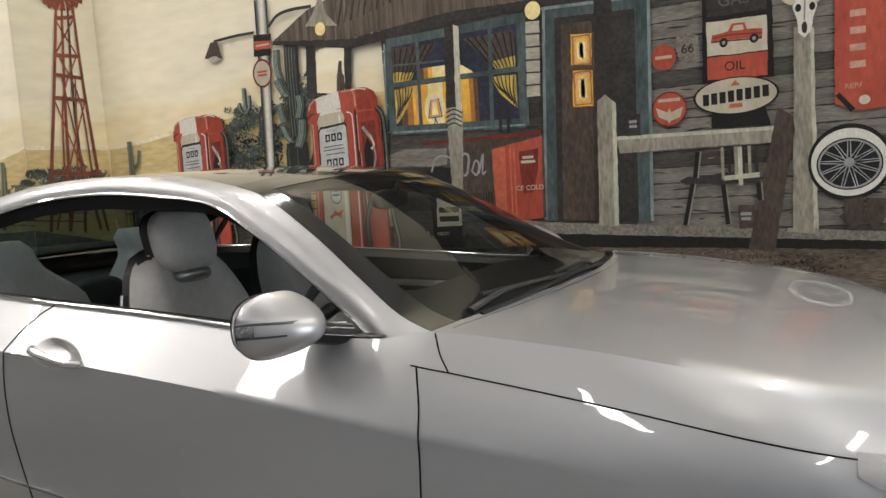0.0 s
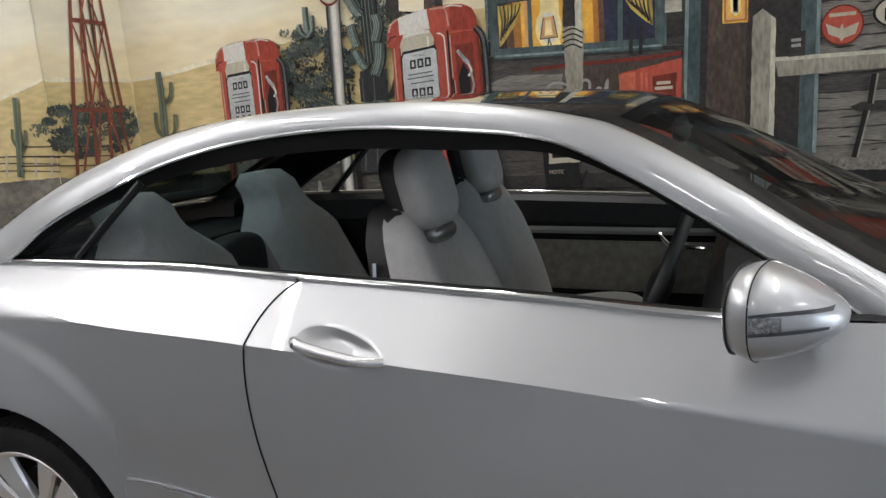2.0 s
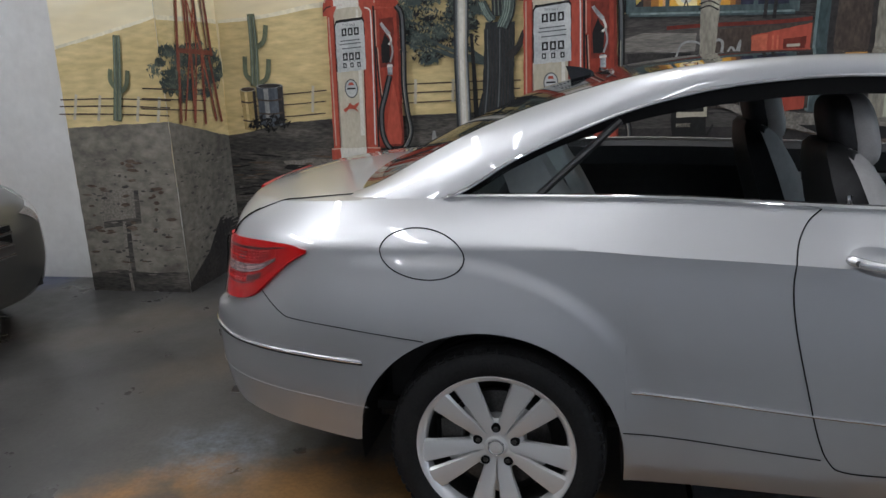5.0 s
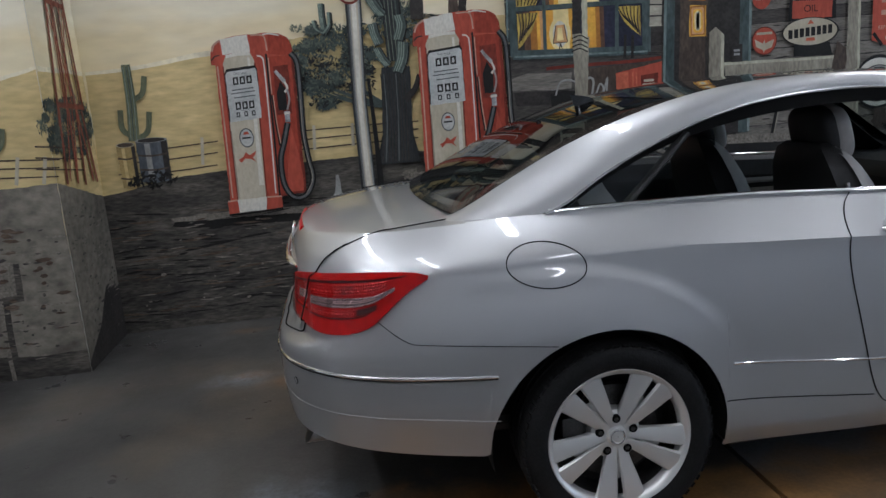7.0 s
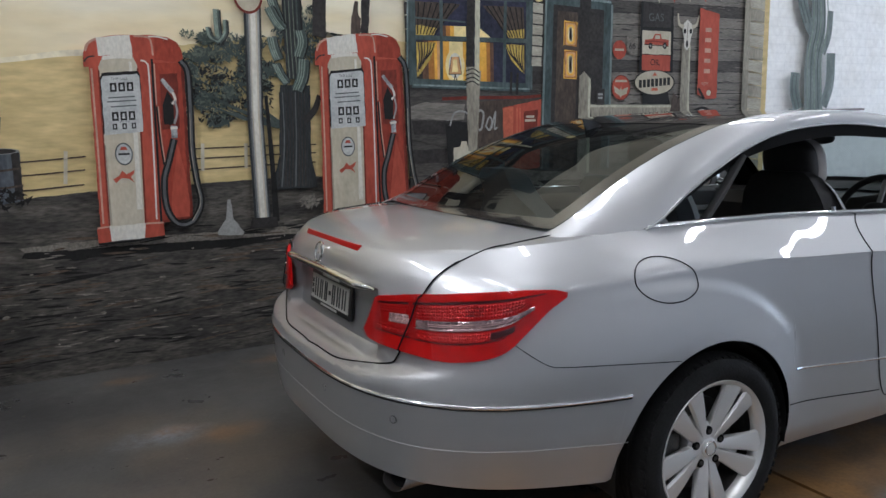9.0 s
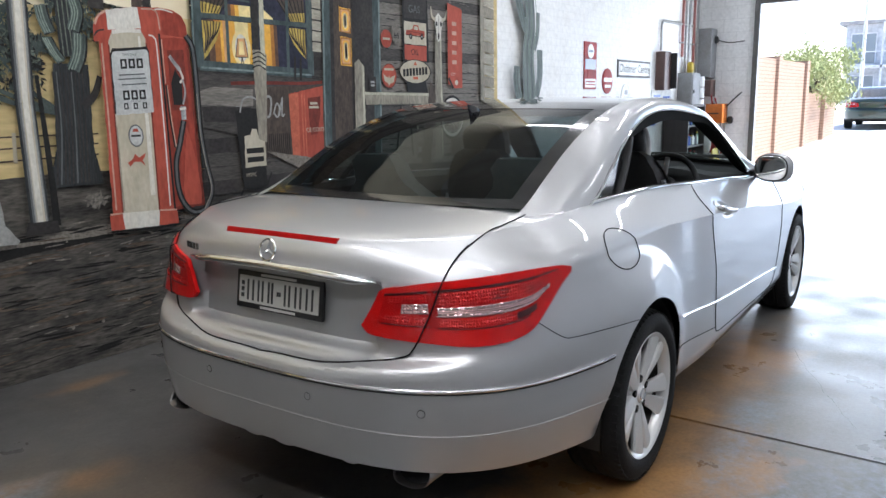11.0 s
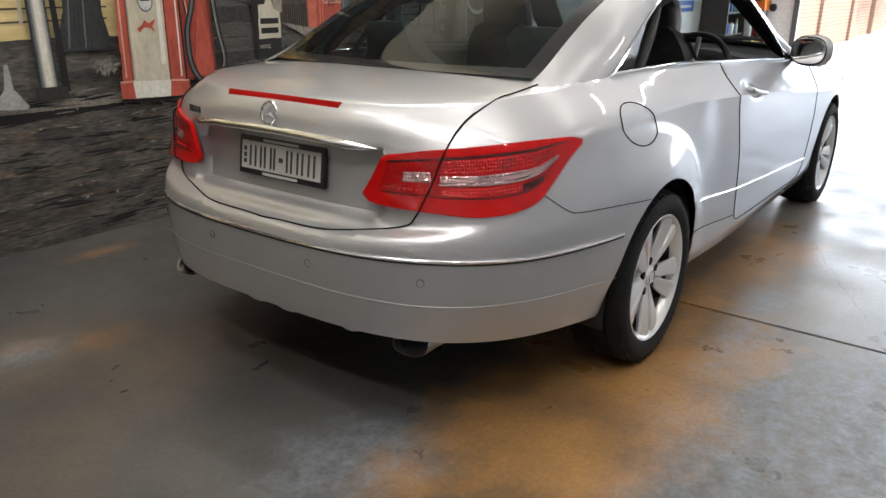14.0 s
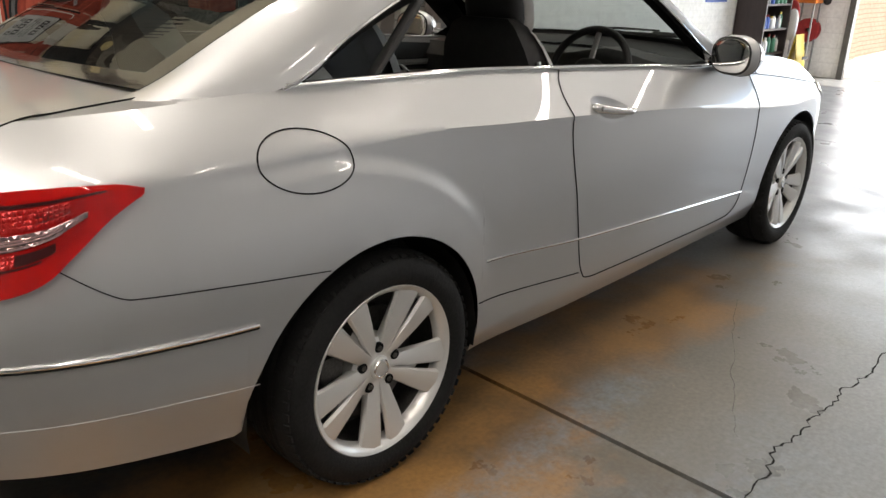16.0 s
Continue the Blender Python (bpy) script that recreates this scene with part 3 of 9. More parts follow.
def foliage(name, mat, c, rx, rz, count, size, plane="m"):
    """Many small painted leaves in a loose crown."""
    verts, faces = [], []
    clumps = [(0, 0, 0.42)]
    for k in range(26):
        a = 2 * math.pi * k / 13 + artist.uniform(-0.25, 0.25)
        d = artist.uniform(0.35, 0.6) if k < 13 else artist.uniform(0.66, 0.98)
        clumps.append((d * math.cos(a), d * math.sin(a), artist.uniform(0.10, 0.24)))
    for _ in range(count):
        cx, cz, cr = artist.choice(clumps)
        a, r = artist.uniform(0, 2 * math.pi), cr * artist.random() ** 0.6
        u, z = c[0] + rx * (cx + r * math.cos(a)), c[1] + rz * (cz + r * math.sin(a))
        b, s = artist.uniform(0, math.pi), size * artist.uniform(0.5, 1.3)
        p, q = (math.cos(b) * s, math.sin(b) * s), (-math.sin(b) * s * 0.32, math.cos(b) * s * 0.32)
        o = len(verts)
        lift = 0.0125 * o
        verts += [(u + p[0], z + p[1], lift), (u + q[0], z + q[1], lift), (u - p[0], z - p[1], lift), (u - q[0], z - q[1], lift)]
        faces.append((o, o + 1, o + 2, o + 3))
    return tagged(put(name, mat, verts, faces, plane), kind="stuff")


def dabs(name, mat, lo, hi, count, length, width, plane="m", slope=0.0):
    """Short broken brush strokes strewn over a part of the wall."""
    verts, faces = [], []
    for _ in range(count):
        u, z = artist.uniform(lo[0], hi[0]), artist.uniform(lo[1], hi[1])
        l, w = length * artist.uniform(0.3, 1.4), width * artist.uniform(0.3, 1.4)
        t = slope + artist.uniform(-0.12, 0.12)
        o = len(verts)
        ring = [(u - l, z - l * t), (u - l * 0.3, z - w - l * t * 0.3), (u + l * 0.5, z - w * 0.7 + l * t * 0.5), (u + l, z + l * t), (u + l * 0.4, z + w + l * t * 0.4), (u - l * 0.5, z + w * 0.8 - l * t * 0.5)]
        verts += [(a, b, 0.008 * o) for a, b in ring]
        faces.append(tuple(range(o, o + 6)))
    return tagged(put(name, mat, verts, faces, plane), kind="stuff")


def bars(name, mat, c, w, h, n):
    """Writing that cannot be read, as plain bars."""
    verts, faces = [], []
    for k in range(n):
        z = c[1] + h / 2 - h * (k + 0.5) / n
        s = w / 2 * (1 if n == 1 else artist.uniform(0.75, 1))
        o = len(verts)
        verts += [(c[0] - s, z - h / n * 0.3), (c[0] + s, z - h / n * 0.3), (c[0] + s, z + h / n * 0.3), (c[0] - s, z + h / n * 0.3)]
        faces.append((o, o + 1, o + 2, o + 3))
    return put(name, mat, verts, faces, "m")


def letters(name, words, mat, place, height, parent=None, depth=0.0):
    """Words in the built-in font as a mesh, centred at the pose."""
    data = bpy.data.curves.new(name, "FONT")
    data.body, data.size, data.align_x, data.align_y, data.extrude = words, height, "CENTER", "CENTER", depth
    ob = bpy.data.objects.new(name, data)
    scene.collection.objects.link(ob)
    me = bpy.data.meshes.new_from_object(ob.evaluated_get(bpy.context.evaluated_depsgraph_get()))
    bpy.data.objects.remove(ob)
    me.materials.clear()
    me.materials.append(mat)
    ob = new(name, me)
    if parent:
        ob.parent = parent
    ob.matrix_local = place
    return ob


def lettering(name, words, mat, c, height, lean=0):
    global LAYER
    LAYER += 1
    u, y, z = on_wall(*c)
    return letters(name, words, PAINTS[mat], pose(u, y, z) @ pose(0, 0, 0, 90, 0, lean), height, mural)


# sky, hills and ground
paint("painted_sky", "sky", [(-2.34, 0.8), (3.86, 0.8), (3.86, 4.6), (-2.34, 4.6)])
paint("painted_sky", "sky", [(-3.06, 0.7), (-2.34, 0.7), (-2.34, 4.6), (-3.06, 4.6)], "p")
paint("painted_sky", "sky", [(1.42, 0.7), (2.155, 0.7), (2.155, 4.6), (1.42, 4.6)], "r")
paint("painted_hill", "hill", [(-2.34, 0.8), (-2.322, 1.722), (-2.103, 1.726), (-1.88, 1.747), (-1.66, 1.779), (-1.49, 1.791), (-0.3, 1.93), (0.5, 1.9), (0.5, 0.8)])
stroke("hill_ridge", "ridge", [(-3.05, 1.58), (-2.679, 1.655), (-2.415, 1.71), (-2.34, 1.731)], 0.03, "p")
stroke("hill_ridge", "ridge", [(-2.322, 1.725), (-2.101, 1.733), (-1.878, 1.754), (-1.658, 1.786), (-1.489, 1.798)], (0.02, 0.035))
paint("painted_hill", "hill", [(1.42, 0.7), (2.155, 0.7), (2.155, 1.722), (1.925, 1.729), (1.695, 1.727), (1.42, 1.727)], "r")
paint("painted_hill", "hill", [(-2.34, 0.7), (-2.34, 1.727), (-2.415, 1.706), (-2.679, 1.65), (-3.06, 1.574), (-3.06, 0.7)], "p")
stroke("hill_ridge", "ridge", [(1.43, 1.731), (1.695, 1.731), (1.925, 1.733), (2.15, 1.726)], 0.028, "r")
paint("painted_ground", "earth", [(-2.34, 0), (3.86, 0), (3.86, 0.86), (2, 0.9), (0.4, 1), (-0.336, 1.062), (-0.839, 1.053), (-1.245, 1.047), (-1.566, 1.042), (-1.906, 1.022), (-2.178, 0.965), (-2.34, 0.945)])
paint("painted_ground", "earth_pale", [(1.42, 0), (2.155, 0), (2.155, 0.945), (1.42, 1.109)], "r")
paint("painted_ground", "earth_pale", [(-3.06, 0), (-2.34, 0), (-2.34, 1.109), (-3.06, 1.089)], "p")
# darker bands along the foot of the pier and its return
paint("dark_foot_band", "earth", [(-3.06, 0), (-2.34, 0), (-2.34, 0.14), (-2.6, 0.13), (-2.85, 0.15), (-3.06, 0.12)], "p")
paint("dark_foot_band", "shadow", [(1.42, 0), (2.155, 0), (2.155, 0.35), (1.9, 0.4), (1.7, 0.2), (1.42, 0.06)], "r")
paint("letterbox_shade", "earth", [(-2.879, 0.663), (-2.621, 0.681), (-2.629, 0.464), (-2.91, 0.428)], "p")
paint("letterbox", "kerb", [(-2.893, 0.678), (-2.652, 0.693), (-2.664, 0.502), (-2.923, 0.47)], "p")
stroke("letterbox_post", "earth", [(-2.728, 0.476), (-2.739, 0.265), (-2.735, -0.031)], 0.034, "p")
stroke("letterbox_post", "kerb", [(-2.754, 0.476), (-2.769, 0.265), (-2.765, -0.031)], 0.024, "p")
dabs("ground_texture", "earth", (-3.02, 0.1), (-2.38, 0.95), 60, 0.022, 0.008, "p")
dabs("ground_texture", "kerb", (-3.02, 0.1), (-2.38, 0.9), 60, 0.05, 0.005, "p")
dabs("ground_texture", "mud", (-3.02, 0.2), (-2.38, 0.9), 40, 0.035, 0.010, "p")
dabs("ground_texture", "earth", (1.46, 0.1), (2.12, 0.95), 70, 0.025, 0.007, "r")
dabs("ground_texture", "kerb", (1.46, 0.3), (2.12, 0.95), 60, 0.05, 0.005, "r")
paint("painted_kerb", "kerb", [(-1.941, 0.757), (-1.552, 0.767), (-0.795, 0.751), (-0.205, 0.756), (-0.206, 0.729), (-0.781, 0.713), (-1.541, 0.721), (-1.915, 0.728)])
paint("kerb_shade", "ink", [(-1.915, 0.728), (-1.541, 0.721), (-0.781, 0.713), (-0.206, 0.729), (-0.209, 0.68), (-0.804, 0.653), (-1.768, 0.674), (-1.934, 0.702)])
paint("painted_kerb", "kerb", [(-1.174, 0.732), (-0.886, 0.727), (-0.294, 0.726), (0.414, 0.746), (0.412, 0.717), (-0.296, 0.697), (-0.888, 0.705), (-1.176, 0.714)])
dabs("ground_texture", "ink", (-2.3, 0.05), (3.8, 0.80), 420, 0.10, 0.006)
dabs("ground_texture", "mud", (-2.3, 0.10), (3.8, 0.80), 260, 0.10, 0.007)
dabs("ground_texture", "kerb", (-2.3, 0.10), (1.2, 0.80), 150, 0.05, 0.0035)
dabs("ground_texture", "kerb", (-2.2, 0.12), (1.2, 0.7), 50, 0.016, 0.008)
# fence, mill, small cacti and barrels
stroke("fence_rail", "wood_dark", [(-2.198, 1.211), (-1.876, 1.219), (-1.566, 1.236)], 0.008)
stroke("fence_rail", "wood_dark", [(-1.068, 1.255), (-0.618, 1.258), (-0.236, 1.255)], 0.008)
stroke("fence_rail", "wood_dark", [(-3.077, 1.267), (-2.709, 1.262), (-2.299, 1.238)], 0.008, "p")
stroke("fence_rail", "wood_dark", [(-2.208, 1.146), (-1.887, 1.146), (-1.576, 1.163)], 0.008)
stroke("fence_rail", "wood_dark", [(-1.075, 1.196), (-0.623, 1.202), (-0.241, 1.203)], 0.008)
stroke("fence_rail", "wood_dark", [(-3.09, 1.225), (-2.722, 1.218), (-2.31, 1.194)], 0.008, "p")
stroke("fence_rail", "wood_dark", [(-2.22, 1.075), (-1.899, 1.066), (-1.588, 1.082)], 0.008)
stroke("fence_rail", "wood_dark", [(-1.083, 1.131), (-0.63, 1.14), (-0.246, 1.145)], 0.008)
stroke("fence_rail", "wood_dark", [(-3.105, 1.178), (-2.736, 1.168), (-2.323, 1.146)], 0.008, "p")
stroke("fence_post", "cream", [(-1.663, 1.27), (-1.681, 1.09)], 0.02)
stroke("fence_post", "cream", [(-0.934, 1.285), (-0.945, 1.125)], 0.02)
stroke("fence_post", "cream", [(-0.68, 1.278), (-0.688, 1.128)], 0.02)
stroke("fence_post", "cream", [(-2.957, 1.297), (-2.997, 1.138)], 0.02, "p")
stroke("fence_post", "cream", [(-2.787, 1.285), (-2.825, 1.128)], 0.02, "p")
stroke("fence_post", "cream", [(-2.517, 1.269), (-2.551, 1.118)], 0.02, "p")
stroke("fence_post", "cream", [(-2.374, 1.26), (-2.407, 1.11)], 0.02, "p")
foliage("painted_bush", "leaf", (1.742, 1.398), 0.471, 0.186, 1900, 0.024, "r")
foliage("painted_bush", "leaf_pale", (1.751, 1.427), 0.448, 0.164, 600, 0.017, "r")
stroke("fence_rail", "wood_dark", [(1.181, 1.324), (1.526, 1.3), (1.909, 1.274)], 0.008, "r")
stroke("fence_rail", "wood_dark", [(1.163, 1.267), (1.505, 1.239), (1.886, 1.208)], 0.008, "r")
stroke("fence_rail", "wood_dark", [(1.145, 1.21), (1.485, 1.178), (1.864, 1.143)], 0.008, "r")
stroke("mill_leg", "mill", [(1.818, 2.875), (1.704, 2.129), (1.589, 1.412)], (0.022, 0.03), "r")
stroke("mill_leg", "mill", [(1.955, 2.898), (1.977, 2.236), (2.026, 1.499)], (0.022, 0.03), "r")
stroke("mill_leg", "mill", [(1.863, 2.882), (1.798, 2.135), (1.754, 1.405)], (0.02, 0.028), "r")
stroke("mill_leg", "wood_dark", [(1.914, 2.891), (1.873, 2.14), (1.879, 1.467)], (0.018, 0.026), "r")
stroke("mill_leg", "mill", [(1.615, 1.539), (1.548, 1.089)], 0.028, "r")
stroke("mill_leg", "mill", [(1.764, 1.513), (1.716, 1.075)], 0.028, "r")
stroke("mill_leg", "mill", [(1.985, 1.496), (2.063, 1.05)], 0.028, "r")
stroke("mill_leg", "mill", [(1.894, 1.503), (1.845, 1.054)], 0.028, "r")
stroke("mill_brace", "mill", [(1.789, 2.72), (1.954, 2.457)], 0.014, "r")
stroke("mill_brace", "mill", [(1.945, 2.743), (1.743, 2.435)], 0.014, "r")
for mat, pts in (("mill", [(1.70, 2.11), (1.89, 1.53), (1.99, 1.06)]), ("wood_dark", [(1.79, 2.30), (1.86, 1.80), (2.0, 1.07)]), ("mill", [(1.91, 2.30), (1.84, 1.60), (1.72, 1.08)]), ("mill", [(1.97, 2.10), (1.75, 1.53), (1.60, 1.10)]), ("wood_dark", [(1.78, 2.46), (1.93, 2.10), (1.97, 1.53)]), ("mill", [(1.94, 2.46), (1.78, 2.11), (1.72, 1.53)])):
    stroke("mill_brace", mat, pts, (0.013, 0.018), "r")
    stroke("mill_gleam", "red_light", [(u - 0.004, z) for u, z in pts], 0.004, "r")
stroke("mill_bar", "mill", [(1.786, 2.732), (1.948, 2.765)], 0.03, "r")
stroke("mill_bar", "mill", [(1.74, 2.447), (1.97, 2.459)], 0.03, "r")
stroke("mill_bar", "mill", [(1.716, 2.298), (1.974, 2.289)], 0.03, "r")
stroke("mill_bar", "mill", [(1.689, 2.12), (1.982, 2.11)], 0.03, "r")
stroke("mill_bar", "mill", [(1.596, 1.538), (2.039, 1.517)], 0.03, "r")
stroke("mill_blade", "mill", [(1.878, 2.92), (1.692, 2.887)], (0.01, 0.05), "r")
stroke("mill_blade", "mill", [(1.878, 2.92), (1.7, 2.846)], (0.01, 0.05), "r")
stroke("mill_blade", "mill", [(1.878, 2.92), (1.735, 2.817)], (0.01, 0.05), "r")
stroke("mill_blade", "mill", [(1.878, 2.92), (1.792, 2.802)], (0.01, 0.05), "r")
stroke("mill_blade", "mill", [(1.878, 2.92), (1.863, 2.805)], (0.01, 0.05), "r")
stroke("mill_blade", "mill", [(1.878, 2.92), (1.938, 2.825)], (0.01, 0.05), "r")
stroke("mill_blade", "mill", [(1.878, 2.92), (2.005, 2.861)], (0.01, 0.05), "r")
stroke("mill_blade", "mill", [(1.878, 2.92), (2.053, 2.906)], (0.01, 0.05), "r")
stroke("mill_blade", "mill", [(1.878, 2.92), (2.074, 2.954)], (0.01, 0.05), "r")
stroke("painted_cactus", "cactus", [(-2.067, 1.763), (-2.069, 1.533), (-2.087, 1.282)], (0.055, 0.07))
stroke("cactus_arm", "cactus", [(-2.143, 1.485), (-2.148, 1.367), (-2.097, 1.312)], 0.035)
stroke("cactus_arm", "cactus", [(-1.964, 1.684), (-1.991, 1.58), (-2.054, 1.539)], 0.035)
stroke("cactus_arm", "cactus", [(-1.967, 1.46), (-1.993, 1.339), (-2.057, 1.294)], 0.035)
stroke("painted_cactus", "cactus", [(-2.607, 1.64), (-2.638, 1.402), (-2.685, 1.124)], (0.05, 0.06), "p")
stroke("cactus_arm", "cactus", [(-2.682, 1.442), (-2.693, 1.374), (-2.659, 1.317)], 0.03, "p")
stroke("cactus_arm", "cactus", [(-2.564, 1.428), (-2.591, 1.334), (-2.649, 1.291)], 0.03, "p")
def painted_drum(mat, u0, u1, z0, z1, hoops):
    """A standing drum: a round-bottomed body with a lit side, a rim and hoops."""
    w, c = (u1 - u0) / 2, (u0 + u1) / 2
    paint("painted_barrel", mat, [(u0, z1), (c, z1 + 0.012), (u1, z1), (u1 - 0.006, z0 + 0.012), (c, z0), (u0 + 0.006, z0 + 0.012)])
    stroke("barrel_light", "hill" if mat == "barrel" else "grey", [(c - w * 0.3, z1 - 0.02), (c - w * 0.3, z0 + 0.03)], w * 0.35)
    stroke("barrel_shade", "shadow", [(u1 - w * 0.22, z1 - 0.01), (u1 - w * 0.24, z0 + 0.02)], w * 0.38)
    oval("barrel_lid", "wood_dark" if mat == "barrel" else "shadow", (c, z1), w, 0.016)
    oval("barrel_rim", "cream" if mat == "barrel" else "grey", (c, z1), w, 0.016, 0.14)
    for f in hoops:
        z = z0 + (z1 - z0) * f
        stroke("barrel_hoop", "wood_dark", [(u0, z + 0.004), (c, z - 0.006), (u1, z + 0.004)], 0.011)


painted_drum("barrel", -2.206, -2.090, 0.975, 1.262, (0.25, 0.7))
painted_drum("barrel_blue", -2.082, -1.884, 1.000, 1.280, (0.33, 0.66))
for k in (-0.018, 0.0, 0.018):
    stroke("cactus_rib", "cactus_pale" if k else "cactus_deep", [(-2.067 + k, 1.75), (-2.069 + k, 1.533), (-2.087 + k, 1.29)], 0.006)
    stroke("cactus_rib", "cactus_pale" if k else "cactus_deep", [(-2.607 + k, 1.63), (-2.638 + k, 1.402), (-2.683 + k, 1.13)], 0.006, "p")
foliage("painted_scrub", "ink", (-2.031, 1.026), 0.160, 0.052, 120, 0.02)
# tree and big cactus behind the pumps
foliage("tree_crown", "leaf", (-0.80, 1.665), 0.38, 0.275, 2300, 0.021)
foliage("tree_crown", "ink", (-0.74, 1.60), 0.30, 0.20, 330, 0.018)
foliage("tree_crown", "leaf", (-0.20, 1.90), 0.30, 0.22, 900, 0.021)
foliage("tree_crown", "leaf_pale", (-0.83, 1.70), 0.35, 0.25, 620, 0.014)
foliage("tree_crown", "leaf_pale", (-0.17, 1.93), 0.26, 0.18, 200, 0.014)
for tip in ((-0.98, 1.62), (-0.92, 1.52), (-0.78, 1.48), (-0.70, 1.62)):
    stroke("tree_branch", "leaf", [(-0.44, 1.37), ((tip[0] - 0.44) / 2, (tip[1] + 1.37) / 2 - 0.02), tip], (0.035, 0.008))
paint("painted_trunk", "trunk", [(-0.451, 1.623), (-0.263, 1.62), (-0.272, 1.385), (-0.278, 1.19), (-0.245, 0.985), (-0.545, 0.985), (-0.482, 1.19), (-0.470, 1.40)])
for k in range(9):
    stroke("bark_line", "steel_dark" if k % 4 == 1 else "shadow", [(-0.46 + 0.02 * k, 1.58), (-0.465 + 0.019 * k, 1.28), (-0.50 + 0.022 * k, 1.0)], (0.006, 0.010))
stroke("tree_branch", "shadow", [(-0.31, 1.40), (-0.241, 1.47), (-0.205, 1.56)], (0.05, 0.03))


def cactus_limb(pts, width, mat="cactus_deep", rib="cactus_pale"):
    """A ribbed cactus limb: a broad stroke with a dark edge and pale ribs."""
    stroke("cactus_arm", "ink", [(u + 0.006, z - 0.004) for u, z in pts], width * 1.12)
    stroke("cactus_arm", mat, pts, width)
    for k in (-0.34, -0.12, 0.10):
        stroke("cactus_rib", rib, [(u + k * width, z) for u, z in pts], 0.0065)
    stroke("cactus_rib", "leaf", [(u + 0.32 * width, z) for u, z in pts], 0.010)


cactus_limb([(-0.345, 2.39), (-0.356, 2.19), (-0.357, 1.95), (-0.352, 1.66)], 0.11, "trunk", "leaf_pale")
cactus_limb([(-0.477, 2.286), (-0.479, 2.138), (-0.423, 1.971)], 0.055)
cactus_limb([(-0.496, 2.078), (-0.454, 2.001), (-0.412, 1.952)], 0.060)
cactus_limb([(-0.489, 1.905), (-0.477, 1.837), (-0.453, 1.773)], 0.060)
cactus_limb([(-0.473, 1.747), (-0.438, 1.674), (-0.406, 1.633)], 0.050)
cactus_limb([(-0.311, 1.948), (-0.299, 1.879), (-0.328, 1.794)], 0.065)
cactus_limb([(-0.296, 1.778), (-0.31, 1.676), (-0.349, 1.591)], 0.070)
cactus_limb([(-0.805, 2.052), (-0.806, 1.961), (-0.799, 1.855)], 0.036)
cactus_limb([(-0.861, 1.95), (-0.846, 1.897), (-0.798, 1.868)], 0.026)
cactus_limb([(-0.758, 1.995), (-0.762, 1.918), (-0.798, 1.868)], 0.026)
# lamp pole: dark steel with a bright band down its round front
POLE = [(-0.578, 2.652, 0.118), (-0.595, 2.046, 0.104), (-0.617, 1.42, 0.096), (-0.6115, 0.787, 0.101)]
for name, mat, off, wide in (("painted_pole", "trunk", 0.0, 1.0), ("pole_side", "steel_dark", 0.03, 0.78), ("pole_side", "grey", 0.06, 0.62), ("pole_shine", "cream", 0.05, 0.44), ("pole_shine", "skin_white", 0.03, 0.28)):
    for (u0, z0, w0), (u1, z1, w1) in zip(POLE, POLE[1:]):
        stroke(name, mat, [(u0 + off * w0, z0), (u1 + off * w1, z1)], (w0 * wide, w1 * wide))
stroke("pole_shade", "ink", [(-0.545, 1.56), (-0.535, 1.30), (-0.528, 1.0), (-0.528, 0.79)], (0.02, 0.042))
paint("pole_base", "shadow", [(-0.675, 0.825), (-0.523, 0.817), (-0.515, 0.754), (-0.694, 0.757)])
paint("pole_sign", "ink", [(-0.667, 2.416), (-0.508, 2.402), (-0.524, 2.253), (-0.68, 2.261)])
paint("pole_sign_band", "red", [(-0.668, 2.368), (-0.513, 2.355), (-0.519, 2.3), (-0.674, 2.309)])
oval("round_pole_sign", "cream", (-0.615, 2.137), 0.087, 0.103)
oval("pole_sign_ring", "red_dark", (-0.615, 2.137), 0.087, 0.103, 0.15)
bars("sign_writing", "red", (-0.615, 2.137), 0.102, 0.048, 2)
bars("sign_writing", "cream", (-0.593, 2.334), 0.122, 0.020, 1)
stroke("lamp_arm", "shadow", [(-1.048, 2.42), (-0.837, 2.432), (-0.66, 2.431)], 0.02)
paint("lamp_shade", "wood_dark", [(-1.153, 2.309), (-1.082, 2.417), (-1.015, 2.416), (-0.975, 2.287)])
oval("lamp_bulb", "cream", (-1.064, 2.294), 0.05, 0.02)
# house: walls, roof, porch
paint("house_wall", "shadow", [(0.42, 0.85), (3.61, 0.86), (3.61, 3), (0.42, 3)])
for k in range(25):
    z = 0.84 + 0.088 * k
    paint("weatherboard", "board" if k % 3 else "shadow", [(0.40, z), (2.02, z + 0.004), (2.02, z + 0.086), (0.40, z + 0.082)])
    paint("weatherboard", "board_pale" if (k * 7) % 5 else "board", [(2.02, z + 0.004), (3.62, z + 0.012), (3.62, z + 0.094), (2.02, z + 0.086)])
dabs("house_grime", "shadow", (0.45, 0.9), (3.55, 2.95), 320, 0.07, 0.004)
dabs("house_grime", "board_pale", (2.05, 0.9), (3.55, 2.95), 160, 0.05, 0.003)
paint("house_corner", "shadow", [(0.056, 2.322), (0.174, 2.305), (0.084, 1.324), (0.018, 1.328)])
paint("house_back_wall", "sky", [(-0.144, 2.216), (0.108, 2.277), (0.088, 1.921), (-0.161, 1.947)])
paint("porch_column", "shadow", [(-0.21, 2.282), (-0.129, 2.271), (-0.146, 1.907), (-0.233, 1.916)])
paint("painted_bottle", "wood_dark", [(0.057, 2.141), (0.08, 2.138), (0.077, 2.055), (0.094, 2.034), (0.084, 1.932), (0.02, 1.939), (0.029, 2.041)])
